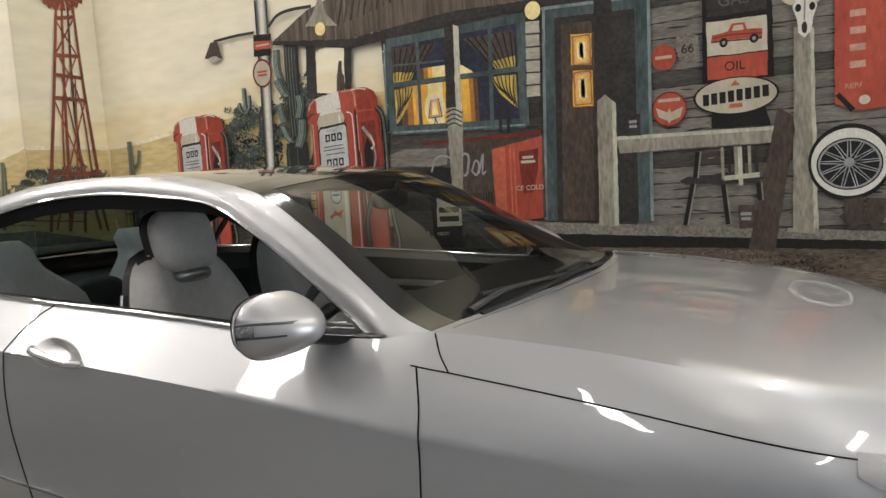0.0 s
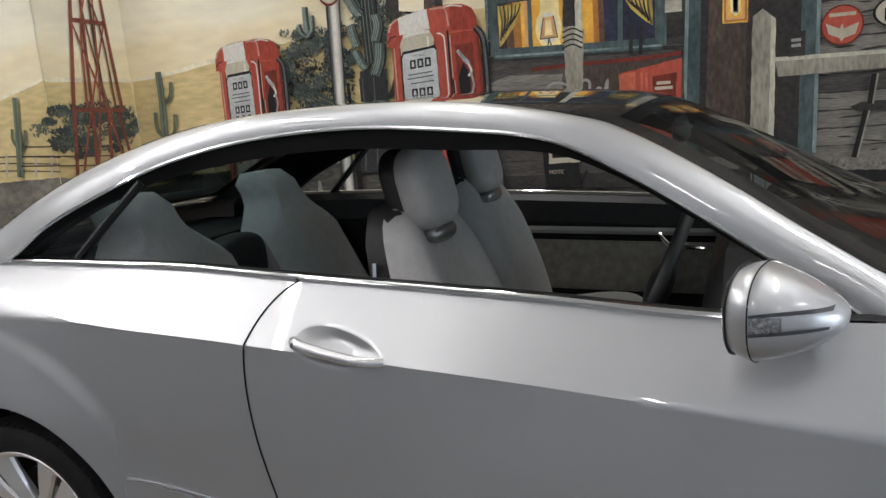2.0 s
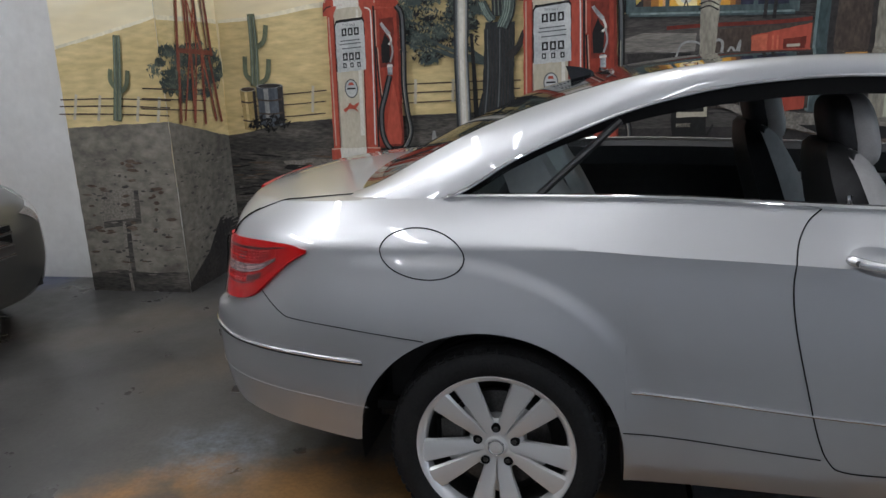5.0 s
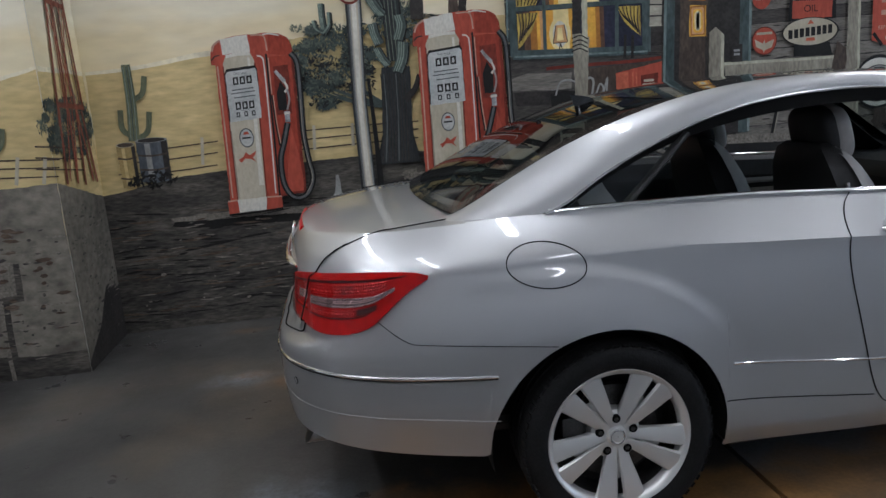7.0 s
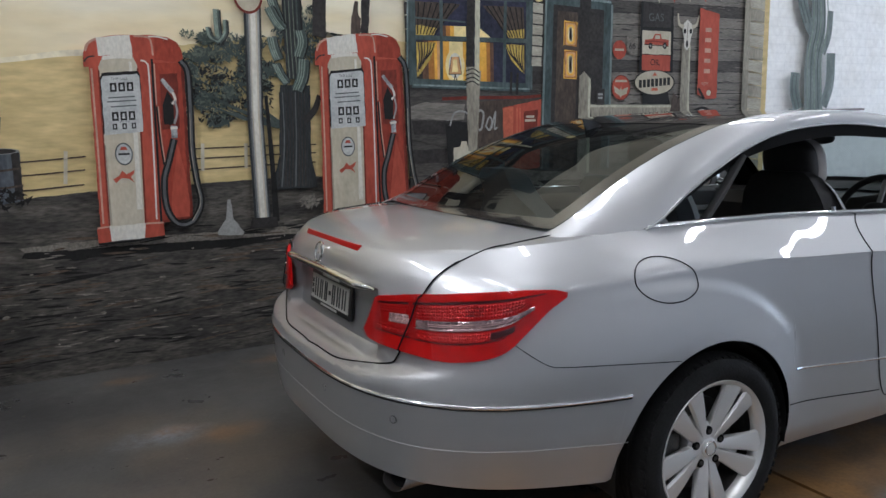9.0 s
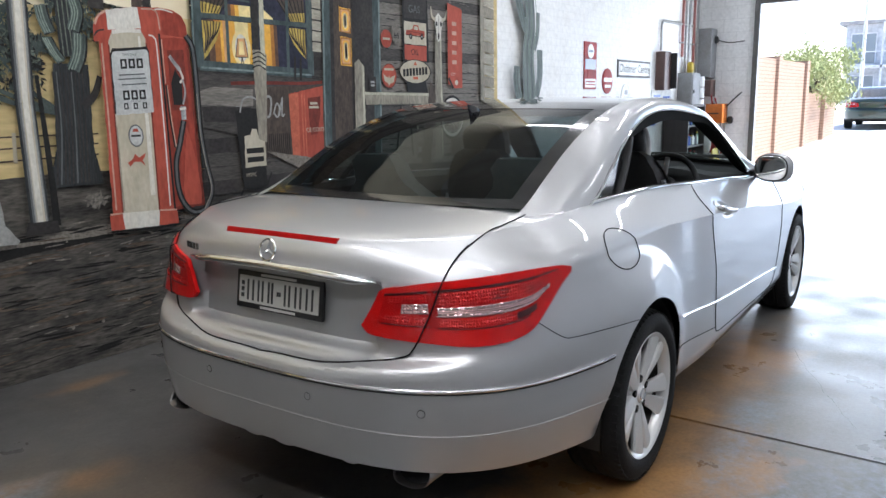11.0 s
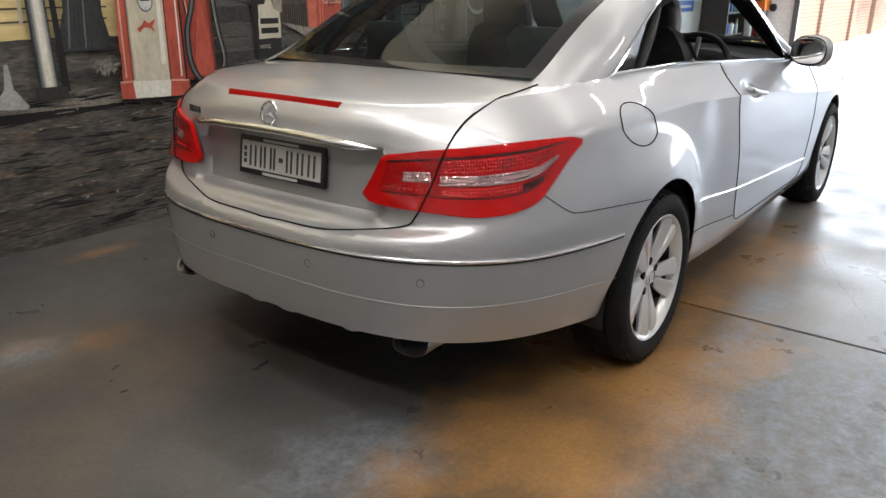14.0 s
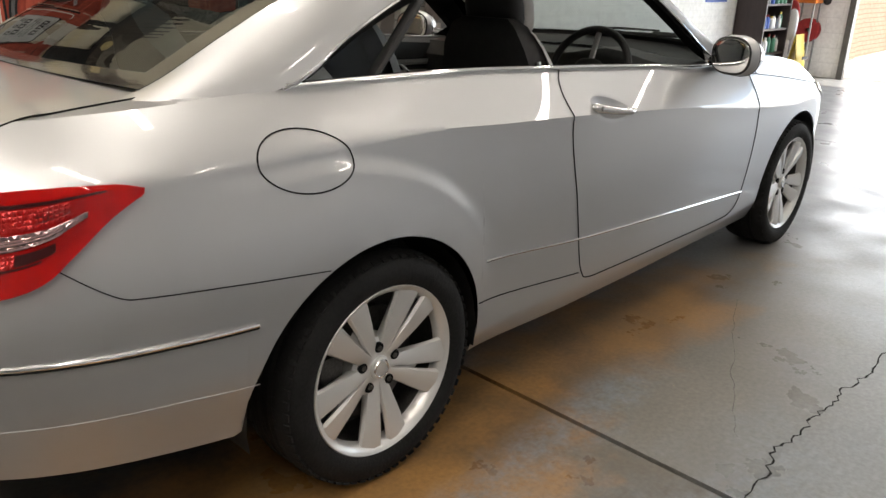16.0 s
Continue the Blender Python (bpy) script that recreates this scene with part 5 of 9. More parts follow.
# filling pumps
def filling_pump(corners):
    """A painted pump: corners of its front, from the lower left round to the upper left; a runs across the front, b up it."""
    (x0, z0), (x1, z1), (x2, z2), (x3, z3) = corners

    def at(a, b):
        lo = (x0 + (x1 - x0) * a, z0 + (z1 - z0) * a)
        hi = (x3 + (x2 - x3) * a, z3 + (z2 - z3) * a)
        return (lo[0] + (hi[0] - lo[0]) * b, lo[1] + (hi[1] - lo[1]) * b)

    def area_of(name, mat, pts):
        paint(name, mat, [at(*q) for q in pts])

    def line(name, mat, pts, width):
        stroke(name, mat, [at(*q) for q in pts], width)

    area_of("painted_pump", "red_dark", [(0.95, 0.0), (1.56, 0.02), (1.55, 0.93), (1.54, 0.985), (1.0, 1.0)])
    area_of("pump_side", "red_side", [(1.03, 0.02), (1.50, 0.03), (1.50, 0.55), (1.50, 0.985), (1.04, 0.99)])
    area_of("pump_foot_bulge", "red", [(1.22, 0.03), (1.50, 0.03), (1.52, 0.12), (1.46, 0.32), (1.36, 0.48), (1.28, 0.30), (1.20, 0.12)])
    # rounded cap in red, cream and red
    area_of("pump_cap", "red", [(-0.08, 0.96), (-0.07, 1.04), (-0.03, 1.085), (0.10, 1.12), (0.47, 1.135), (1.03, 1.13), (1.30, 1.112), (1.46, 1.08), (1.53, 1.03), (1.545, 0.96), (1.0, 0.97)])
    area_of("cap_side", "red_side", [(1.08, 1.125), (1.30, 1.108), (1.46, 1.076), (1.53, 1.03), (1.545, 0.96), (1.06, 0.985)])
    area_of("pump_cap_band", "skin_white", [(0.14, 1.124), (0.47, 1.133), (0.68, 1.132), (0.72, 1.0), (0.16, 1.0)])
    line("cap_edge", "shadow", [(-0.07, 0.99), (0.0, 1.015), (0.10, 1.02)], 0.008)
    line("cap_gleam", "red_pale", [(-0.04, 1.05), (0.02, 1.095), (0.14, 1.118)], 0.012)
    line("cap_gleam", "red_pale", [(0.74, 1.125), (0.95, 1.118), (1.02, 1.09), (1.04, 1.01)], 0.010)
    line("cap_gleam", "skin_white", [(0.98, 1.12), (1.12, 1.118), (1.30, 1.10)], 0.008)
    # front: cream face between red stripes
    area_of("pump_front", "red", [(0.0, 0.0), (1.0, 0.0), (1.0, 0.97), (0.96, 1.005), (0.85, 1.02), (0.12, 1.02), (0.03, 1.0), (0.0, 0.96)])
    area_of("pump_face", "cream", [(0.145, 0.0), (0.73, 0.0), (0.77, 0.96), (0.70, 1.012), (0.22, 1.012), (0.15, 0.96)])
    line("face_gleam", "skin_white", [(0.22, 1.006), (0.45, 1.012), (0.70, 1.006)], 0.02)
    line("face_gleam", "skin_white", [(0.66, 0.98), (0.67, 0.55), (0.66, 0.10)], (0.014, 0.03))
    line("face_shade", "wood", [(0.165, 0.50), (0.16, 0.02)], (0.008, 0.02))
    line("pump_outline", "red_dark", [(0.145, 0.0), (0.15, 0.94)], 0.008)
    line("pump_outline", "red_dark", [(0.74, 0.0), (0.775, 0.94)], 0.010)
    line("pump_gleam", "skin_white", [(0.83, 0.985), (0.92, 0.97), (0.955, 0.90), (0.95, 0.45), (0.93, 0.03)], 0.009)
    line("pump_gleam", "red_pale", [(0.04, 0.95), (0.05, 0.5), (0.05, 0.03)], 0.010)
    line("pump_outline", "ink", [(1.015, 0.99), (1.01, 0.5), (1.005, 0.0)], 0.012)
    line("pump_gleam", "red_pale", [(1.05, 0.96), (1.05, 0.72)], 0.007)
    # dial with rows of figures and small print
    area_of("pump_dial", "ink", [(0.155, 0.565), (0.80, 0.575), (0.81, 0.90), (0.77, 0.925), (0.20, 0.92), (0.155, 0.89)])
    area_of("dial_plate", "dial", [(0.175, 0.558), (0.80, 0.566), (0.795, 0.89), (0.76, 0.908), (0.21, 0.902), (0.175, 0.88)])
    for row, (b, h) in enumerate(((0.835, 0.052), (0.665, 0.052), (0.605, 0.034))):
        for k in range(3):
            a, w = 0.31 + 0.135 * k + (0.02 if row == 2 else 0) * k, 0.105 if row < 2 else 0.07
            area_of("dial_window", "ink", [(a, b - h / 2), (a + w, b - h / 2), (a + w, b + h / 2), (a, b + h / 2)])
            area_of("dial_figure", "dial", [(a + w * 0.25, b - h * 0.28), (a + w * 0.75, b - h * 0.28), (a + w * 0.66, b + h * 0.3), (a + w * 0.34, b + h * 0.3)])
    for b, a0, a1 in ((0.775, 0.27, 0.70), (0.752, 0.25, 0.72), (0.722, 0.30, 0.72)):
        line("dial_writing", "steel_dark", [(a0, b), (a1, b + 0.002)], 0.007)
    lettering("dial_words", "THIS SALE", "steel_dark", at(0.47, 0.882), 0.020)
    lettering("dial_words", "GALLONS", "steel_dark", at(0.50, 0.632), 0.013)
    # badge and emblem
    c = at(0.46, 0.44)
    oval("pump_badge", "steel_dark", c, 0.047, 0.063)
    oval("badge_face", "dial", c, 0.040, 0.055)
    bars("badge_writing", "ink", c, 0.058, 0.018, 1)
    paint("badge_mark", "red", [(c[0] - 0.02, c[1] + 0.022), (c[0] + 0.02, c[1] + 0.022), (c[0] + 0.012, c[1] + 0.04), (c[0] - 0.012, c[1] + 0.04)])
    e = at(0.45, 0.305)
    paint("pump_emblem", "red", [(e[0] - 0.062, e[1] - 0.012), (e[0] - 0.03, e[1] + 0.006), (e[0] - 0.012, e[1] + 0.034), (e[0] + 0.010, e[1] + 0.012), (e[0] + 0.055, e[1] + 0.036), (e[0] + 0.046, e[1] + 0.012), (e[0] + 0.030, e[1] - 0.004), (e[0] + 0.048, e[1] - 0.036), (e[0] + 0.018, e[1] - 0.012), (e[0] - 0.02, e[1] - 0.008), (e[0] - 0.048, e[1] - 0.034)])
    # base
    area_of("pump_base", "red", [(-0.06, 0.0), (1.04, 0.005), (1.05, -0.075), (-0.05, -0.085)])
    area_of("pump_base_band", "skin_white", [(0.14, 0.012), (0.74, 0.012), (0.71, -0.078), (0.16, -0.083)])
    line("base_edge", "red_pale", [(-0.05, 0.006), (0.14, 0.010)], 0.010)
    line("base_edge", "red_pale", [(0.75, 0.010), (1.04, 0.006)], 0.010)
    line("base_shade", "ink", [(-0.05, -0.092), (0.5, -0.09), (1.05, -0.08)], 0.012)
    # recess, bracket, nozzle and hose
    area_of("pump_recess", "red_dark", [(1.12, 0.57), (1.42, 0.57), (1.43, 0.90), (1.13, 0.90)])
    area_of("pump_recess_shade", "ink", [(1.16, 0.60), (1.33, 0.60), (1.34, 0.74), (1.24, 0.80), (1.15, 0.72)])
    line("nozzle_bracket", "red_pale", [(1.07, 0.71), (1.09, 0.52), (1.13, 0.36)], 0.010)
    line("nozzle_bracket", "ink", [(1.05, 0.71), (1.07, 0.52), (1.11, 0.36)], 0.010)
    hose = [(1.50, 0.975), (1.61, 0.90), (1.62, 0.66), (1.61, 0.44), (1.66, 0.26), (1.72, 0.11), (1.56, 0.0), (1.30, -0.01), (1.12, 0.09), (1.10, 0.26), (1.20, 0.38), (1.31, 0.51)]
    line("pump_hose", "ink", hose, 0.040)
    line("hose_shine", "steel_dark", hose, 0.016)
    line("hose_shine", "wood", [(a - 0.012, b) for a, b in hose[2:7]], 0.005)
    line("nozzle_grip", "ink", [(1.24, 0.72), (1.25, 0.66), (1.30, 0.60)], 0.040)
    line("pump_nozzle", "chrome_paint", [(1.16, 0.87), (1.24, 0.83), (1.33, 0.79)], (0.020, 0.026))
    line("pump_nozzle", "skin_white", [(1.33, 0.79), (1.37, 0.745), (1.31, 0.72)], 0.014)
    line("pump_nozzle", "grey", [(1.36, 0.74), (1.39, 0.67), (1.33, 0.60)], 0.012)
    line("hose_collar", "chrome_paint", [(1.32, 0.59), (1.32, 0.515)], 0.034)
    line("hose_collar", "skin_white", [(1.26, 0.575), (1.38, 0.578)], 0.014)


filling_pump([(-1.53, 0.832), (-1.209, 0.835), (-1.188, 1.773), (-1.508, 1.755)])
filling_pump([(-0.222, 0.804), (0.169, 0.783), (0.16, 1.812), (-0.203, 1.781)])
paint("painted_funnel", "grey", [(-0.824, 0.948), (-0.806, 0.949), (-0.795, 0.827), (-0.734, 0.743), (-0.748, 0.726), (-0.89, 0.739), (-0.894, 0.759), (-0.841, 0.832)])
foliage("painted_plant", "kerb", (-0.316, 0.904), 0.079, 0.039, 60, 0.02)
# cactus on the white wall
stroke("wall_cactus", "cactus_grey", [(4.441, 2.697), (4.506, 2.171), (4.458, 1.844), (4.499, 1.375)], (0.16, 0.26))
stroke("cactus_arm", "cactus_grey", [(4.203, 2.622), (4.263, 2.368), (4.362, 2.163), (4.469, 2.061)], 0.12)
stroke("cactus_arm", "cactus_grey", [(4.66, 2.278), (4.649, 2.069), (4.582, 1.902)], 0.08)
stroke("cactus_arm", "cactus_grey", [(4.227, 1.731), (4.223, 1.569), (4.29, 1.406)], 0.12)
for k in range(5):
    stroke("cactus_rib", "cactus_deep" if k % 2 else "cactus_pale", [(4.39 + 0.04 * k, 2.66), (4.435 + 0.05 * k, 2.17), (4.385 + 0.045 * k, 1.844), (4.415 + 0.05 * k, 1.39)], 0.014)
for k in (-0.03, 0.02):
    stroke("cactus_rib", "cactus_deep", [(4.203 + k, 2.60), (4.263 + k, 2.368), (4.362 + k, 2.163)], 0.016)
    stroke("cactus_rib", "cactus_deep", [(4.227 + k, 1.72), (4.223 + k, 1.569), (4.28 + k, 1.42)], 0.016)
stroke("cactus_arm", "cactus_grey", [(4.701, 1.906), (4.704, 1.627), (4.626, 1.43)], 0.12)

# ---- the coupe: body surface ----
# car axes: x forward from the rear axle, y to its left, z up
AXLE, TYRE_R = 2.755, 0.318
plan = smooth_curve([(-1.1, 0.845), (-0.6, 0.872), (-0.3, 0.884), (0.4, 0.891), (1.2, 0.893), (2.0, 0.889), (2.75, 0.885), (3.2, 0.865), (3.6, 0.83)])
tumble = smooth_curve([(0.15, -0.09), (0.22, -0.05), (0.30, -0.018), (0.40, -0.010), (0.50, -0.004), (0.64, 0.0), (0.75, -0.007), (0.865, -0.022), (0.93, -0.032)])
crease = smooth_curve([(-1.1, 0.88), (-0.2, 0.905), (0.2, 0.914), (0.5, 0.898), (0.8, 0.884), (1.17, 0.859), (1.4, 0.843), (1.8, 0.808), (2.2, 0.766), (2.55, 0.732), (3.0, 0.69), (3.6, 0.60)])
lean = smooth_curve([(-1.1, 0.125), (-0.5, 0.13), (-0.14, 0.144), (0.875, 0.125), (1.4, 0.115), (1.85, 0.10), (2.2, 0.093), (2.8, 0.10), (3.6, 0.12)])
lean_power = smooth_curve([(-1.1, 1.6), (-0.2, 1.6), (0.1, 1.25), (0.4, 1.0), (0.9, 1.0), (1.5, 1.0), (2.2, 1.12), (2.6, 1.5), (3.0, 2.6), (3.6, 2.5)])
belt = smooth_curve([(-1.1, 0.985), (-0.93, 0.992), (-0.8, 1.002), (-0.5, 1.02), (-0.14, 1.03), (0.4, 1.026), (0.875, 1.006), (1.4, 0.977), (1.85, 0.950), (2.05, 0.952), (2.2, 0.975), (2.5, 0.955), (2.8, 0.915), (3.1, 0.86), (3.3, 0.80), (3.45, 0.74), (3.6, 0.66)])
tail_end = smooth_curve([(0.2, -0.97), (0.3, -1.02), (0.36, -1.045), (0.42, -1.052), (0.545, -1.057), (0.592, -1.055), (0.622, -1.046), (0.634, -1.030), (0.640, -1.006), (0.646, -0.992), (0.656, -0.985), (0.80, -0.973), (0.88, -0.976), (0.90, -0.972), (0.94, -0.966), (0.975, -0.948), (1.0, -0.925), (1.05, -0.90)])
nose_end = smooth_curve([(0.2, 3.44), (0.3, 3.53), (0.45, 3.565), (0.6, 3.55), (0.70, 3.50), (0.80, 3.38), (0.9, 3.2), (1.0, 3.1)])
tail_corner = smooth_curve([(0.2, -0.97), (0.3, -1.02), (0.36, -1.045), (0.42, -1.052), (0.545, -1.057), (0.592, -1.055), (0.65, -1.040), (0.70, -1.018), (0.75, -0.998), (0.80, -0.986), (0.88, -0.976), (0.90, -0.972), (0.94, -0.966), (0.975, -0.948), (1.0, -0.925), (1.05, -0.90)])
corner_power = smooth_curve([(0.2, 3.3), (0.6, 3.4), (0.72, 3.4), (0.85, 3.2), (0.93, 3.05), (0.98, 2.95), (1.1, 2.95)])
TAIL_START, NOSE_START = -0.2, 2.8


def inset(x, z):
    c = crease(x)
    lip = 0.0075 * step(0.08, 0.45, x) * step(2.9, 2.5, x)
    if z <= c:
        return tumble(z) + lip * math.exp((z - c) / 0.06)
    f = (z - c) / (belt(x) - c)
    return tumble(c) + lip - (lean(x) + lip) * f ** lean_power(x)


def back_end(z, q):
    """How far back the body reaches: the bumper's upper edge climbs towards the corners, where it runs smoothly into the wing."""
    low = z - 0.075 * q * q * step(0.50, 0.56, z) * step(0.90, 0.76, z)
    f = step(0.66, 0.86, q)
    return tail_end(low) * (1 - f) + tail_corner(z) * f


def recess(y, z):
    """The hollow round the number plate."""
    return 0.048 * step(0.435, 0.40, abs(y)) * step(0.664, 0.692, z) * step(0.894, 0.878, z)


def haunch(x, z):
    """The raised rear wing that runs over the wheel and falls ahead of it, and the hollow behind the door handle."""
    r = math.hypot((x + 0.15) / (0.615 if x > -0.15 else 3.0), (z - 0.40) / 0.485)
    fade = step(-0.85, -0.35, x)
    soft = 0.026 * (1 - step(0.55, 1.05, r)) - 0.012 * (1 - step(0.5, 0.9, x))
    crisp = 0.0085 * (1 - step(0.935, 1.035, r)) * step(-0.62, -0.1, x) * (1 - step(0.20, 0.46, x))
    return (soft + crisp) * fade - 0.030 * step(0.50, 0.30, z) * step(-0.15, -0.36, x) - grip_hollow(x, z)


def grip_hollow(x, z):
    u = (x - 1.022) / 0.122
    v = (z - (0.883 - 0.14 * (x - 1.022))) / (0.037 - 0.010 * u)
    return 0.017 * step(1.0, 0.22, math.hypot(u, v)) if abs(u) < 1 else 0.0


def outline(z, seg, f):
    """A point of the body's plan at height z: seg is tail, side or nose, f runs 0 to 1 along it."""
    if seg == "side":
        x = TAIL_START + (NOSE_START - TAIL_START) * f
        return Vector((x, plan(x) + inset(x, z) + haunch(x, z), z))
    n = corner_power(z)
    t = (1 - f if seg == "tail" else f) * math.pi / 2
    c, s = max(0.0, math.cos(t)) ** (2 / n), max(0.0, math.sin(t)) ** (2 / n)
    if seg == "tail":
        x = TAIL_START - (TAIL_START - back_end(z, c)) * s
    else:
        x = NOSE_START + (nose_end(z) - NOSE_START) * s
    y = (plan(x) + inset(x, z) + haunch(x, z)) * c
    if seg == "tail" and x < -0.7:
        x += recess(y, z)
    return Vector((x, y, z))


def side(x, z, off=0.0):
    """The body's side at x, z, moved out by off."""
    def at(x, z):
        if x < TAIL_START:
            n, c = corner_power(z), 0.95
            for _ in range(6):
                q = min(0.9999, (TAIL_START - x) / (TAIL_START - back_end(z, c)))
                c = (1 - q ** n) ** (1 / n)
            return Vector((x, (plan(x) + inset(x, z) + haunch(x, z)) * c, z))
        if x > NOSE_START:
            n = corner_power(z)
            q = min(1.0, (x - NOSE_START) / (nose_end(z) - NOSE_START))
            return Vector((x, (plan(x) + inset(x, z) + haunch(x, z)) * (1 - q ** n) ** (1 / n), z))
        return Vector((x, plan(x) + inset(x, z) + haunch(x, z), z))
    p = at(x, z)
    if off:
        nrm = (at(x, z + 0.004) - at(x, z - 0.004)).cross(at(x + 0.004, z) - at(x - 0.004, z)).normalized()
        p = p + nrm * (off if nrm.y > 0 else -off)
    return p


def tail(y, z, off=0.0):
    """The body's back at y, z."""
    def at(y, z):
        w = plan(-0.75) + inset(-0.75, z)
        n = corner_power(z)
        q = min(0.999, abs(y) / w)
        x = TAIL_START - (TAIL_START - back_end(z, q)) * (1 - q ** n) ** (1 / n)
        if x < -0.7:
            x += recess(y, z)
        return Vector((x, y, z))
    p = at(y, z)
    if off:
        nrm = (at(y + 0.003, z) - at(y - 0.003, z)).cross(at(y, z + 0.003) - at(y, z - 0.003)).normalized()
        p = p + nrm * (off if nrm.x < 0 else -off)
    return p


def arch(x):
    for c, r, h in ((-0.008, 0.386, 0.373), (AXLE + 0.01, 0.368, 0.368)):
        if abs(x - c) < r:
            return 0.315 + h * math.sqrt(1 - ((x - c) / r) ** 2)
    return 0


sill = smooth_curve([(-1.1, 0.362), (-0.9, 0.345), (-0.6, 0.325), (-0.36, 0.302), (0.40, 0.225), (2.3, 0.205), (3.2, 0.215), (3.6, 0.24)])
deck_line = smooth_curve([(-1.0, 0.985), (-0.93, 1.0), (-0.75, 1.028), (-0.5, 1.045), (-0.2, 1.05), (2.0, 1.02), (2.25, 1.01), (2.5, 1.0), (2.8, 0.97), (3.1, 0.912), (3.3, 0.845), (3.45, 0.765), (3.57, 0.68)])


def top(x, y):
    """The height of boot lid and bonnet at x, y."""
    b = belt(x)
    e = max(0.05, plan(x) + inset(x, b))
    if x < TAIL_START or x > NOSE_START:
        e = max(0.02, side(x, b).y)
    return b + (deck_line(x) - b) * (1 - min(1, abs(y) / e) ** 2.4)


def body_columns():
    cols = []
    tail_cols = [k / 30 for k in range(31)]
    for k in range(1, 22):
        x = -0.205 - 0.009 * k
        q = ((TAIL_START - x) / (TAIL_START - tail_end(0.5))) ** (corner_power(0.5) / 2)
        tail_cols.append(1 - math.asin(q) / (math.pi / 2))
    cols += [("tail", f) for f in sorted(tail_cols)]
    xs = set(np.linspace(TAIL_START, NOSE_START, 90)[1:-1].tolist())
    xs |= set(np.arange(0.0, 0.56, 0.011).tolist()) | set(np.arange(0.89, 1.155, 0.0075).tolist())
    for c, r in ((-0.008, 0.386), (AXLE + 0.01, 0.368)):
        for a in np.linspace(0, math.pi, 33):
            xs.add(c - r * math.cos(a) * 0.9999)
        xs.add(c - r - 0.0003), xs.add(c + r + 0.0003)
    for x in sorted(xs):
        if TAIL_START < x < NOSE_START:
            cols.append(("side", (x - TAIL_START) / (NOSE_START - TAIL_START)))
    nose_cols = [k / 26 for k in range(27)]
    for k in range(1, 34):
        q = (0.0105 * k / (nose_end(0.35) - NOSE_START)) ** (corner_power(0.35) / 2)
        nose_cols.append(math.asin(q) / (math.pi / 2))
    cols += [("nose", f) for f in sorted(nose_cols)]
    return cols


def body_rows():
    cols, rows = body_columns(), []
    for seg, f in cols:
        low = outline(0.35, seg, f).x
        x0 = low
        if seg == "tail":
            x0 = outline(0.5, seg, f).x
        a = arch(x0)
        zb = a if a else sill(x0)
        xt = x0
        for _ in range(3):
            xt = outline(belt(xt), seg, f).x
        zt = belt(xt)
        col = []
        zc = min(max(crease(x0), zb + 0.02), zt - 0.02)
        for z in [zb + (zc - zb) * k / 64 for k in range(64)] + [zc + (zt - zc) * k / 14 for k in range(15)]:
            p = outline(z, seg, f)
            if seg == "tail" and a:
                p = side(x0, z)
            col.append(p)
        rows.append(col)
    return rows


ROWS = body_rows()
FRONT_DOOR = [(0.875, 1.004), (0.835, 0.975), (0.805, 0.93), (0.79, 0.865), (0.79, 0.79), (0.805, 0.69), (0.838, 0.55), (0.872, 0.42), (0.905, 0.345), (0.95, 0.316), (1.1, 0.309), (1.5, 0.300), (1.95, 0.29), (2.10, 0.30), (2.165, 0.36), (2.195, 0.5), (2.207, 0.66), (2.205, 0.80), (2.18, 0.905)]
back_edge = smooth_curve([(z, x) for x, z in sorted(FRONT_DOOR[:10], key=lambda q: q[1])])
fore_edge = smooth_curve([(z, x) for x, z in sorted(FRONT_DOOR[12:], key=lambda q: q[1])])


def region(p):
    x, z = p.x, p.z
    low = 0.632 if x > -0.59 else (0.632 + (-0.59 - x) * 2.0 if x > -0.62 else 0.612 + 0.26 * p.y * p.y)
    if x < -0.16 and z < min(low, 0.70):
        return "rear_bumper"
    if x < -0.5 and p.y < 0.60 - max(0, 0.9 - z) * 0.25 and z > 0.60:
        return "boot_lid"
    if x > 3.02 and z < 0.62:
        return "front_bumper"
    if x > 0.78 and x > back_edge(z) and x < fore_edge(z) and z > 0.305:
        return "door"
    if x >= fore_edge(z) - 0.001 and x > 2.0 and z > 0.28:
        hood_gap = 0.905 - (x - 2.17) * 0.125
        return "bonnet" if z > hood_gap and x > 2.2 else "front_wing"
    if z < 0.36 and 0.39 < x < 2.4:
        return "sill_panel"
    return "rear_wing"


def line_on(chart, pts, count, off):
    """A fine curve that lies on the body: chart is side or tail, pts are its two coordinates."""
    flat = spline([(a, b, 0) for a, b in pts], count)
    return [chart(q.x, q.y, off) for q in flat]

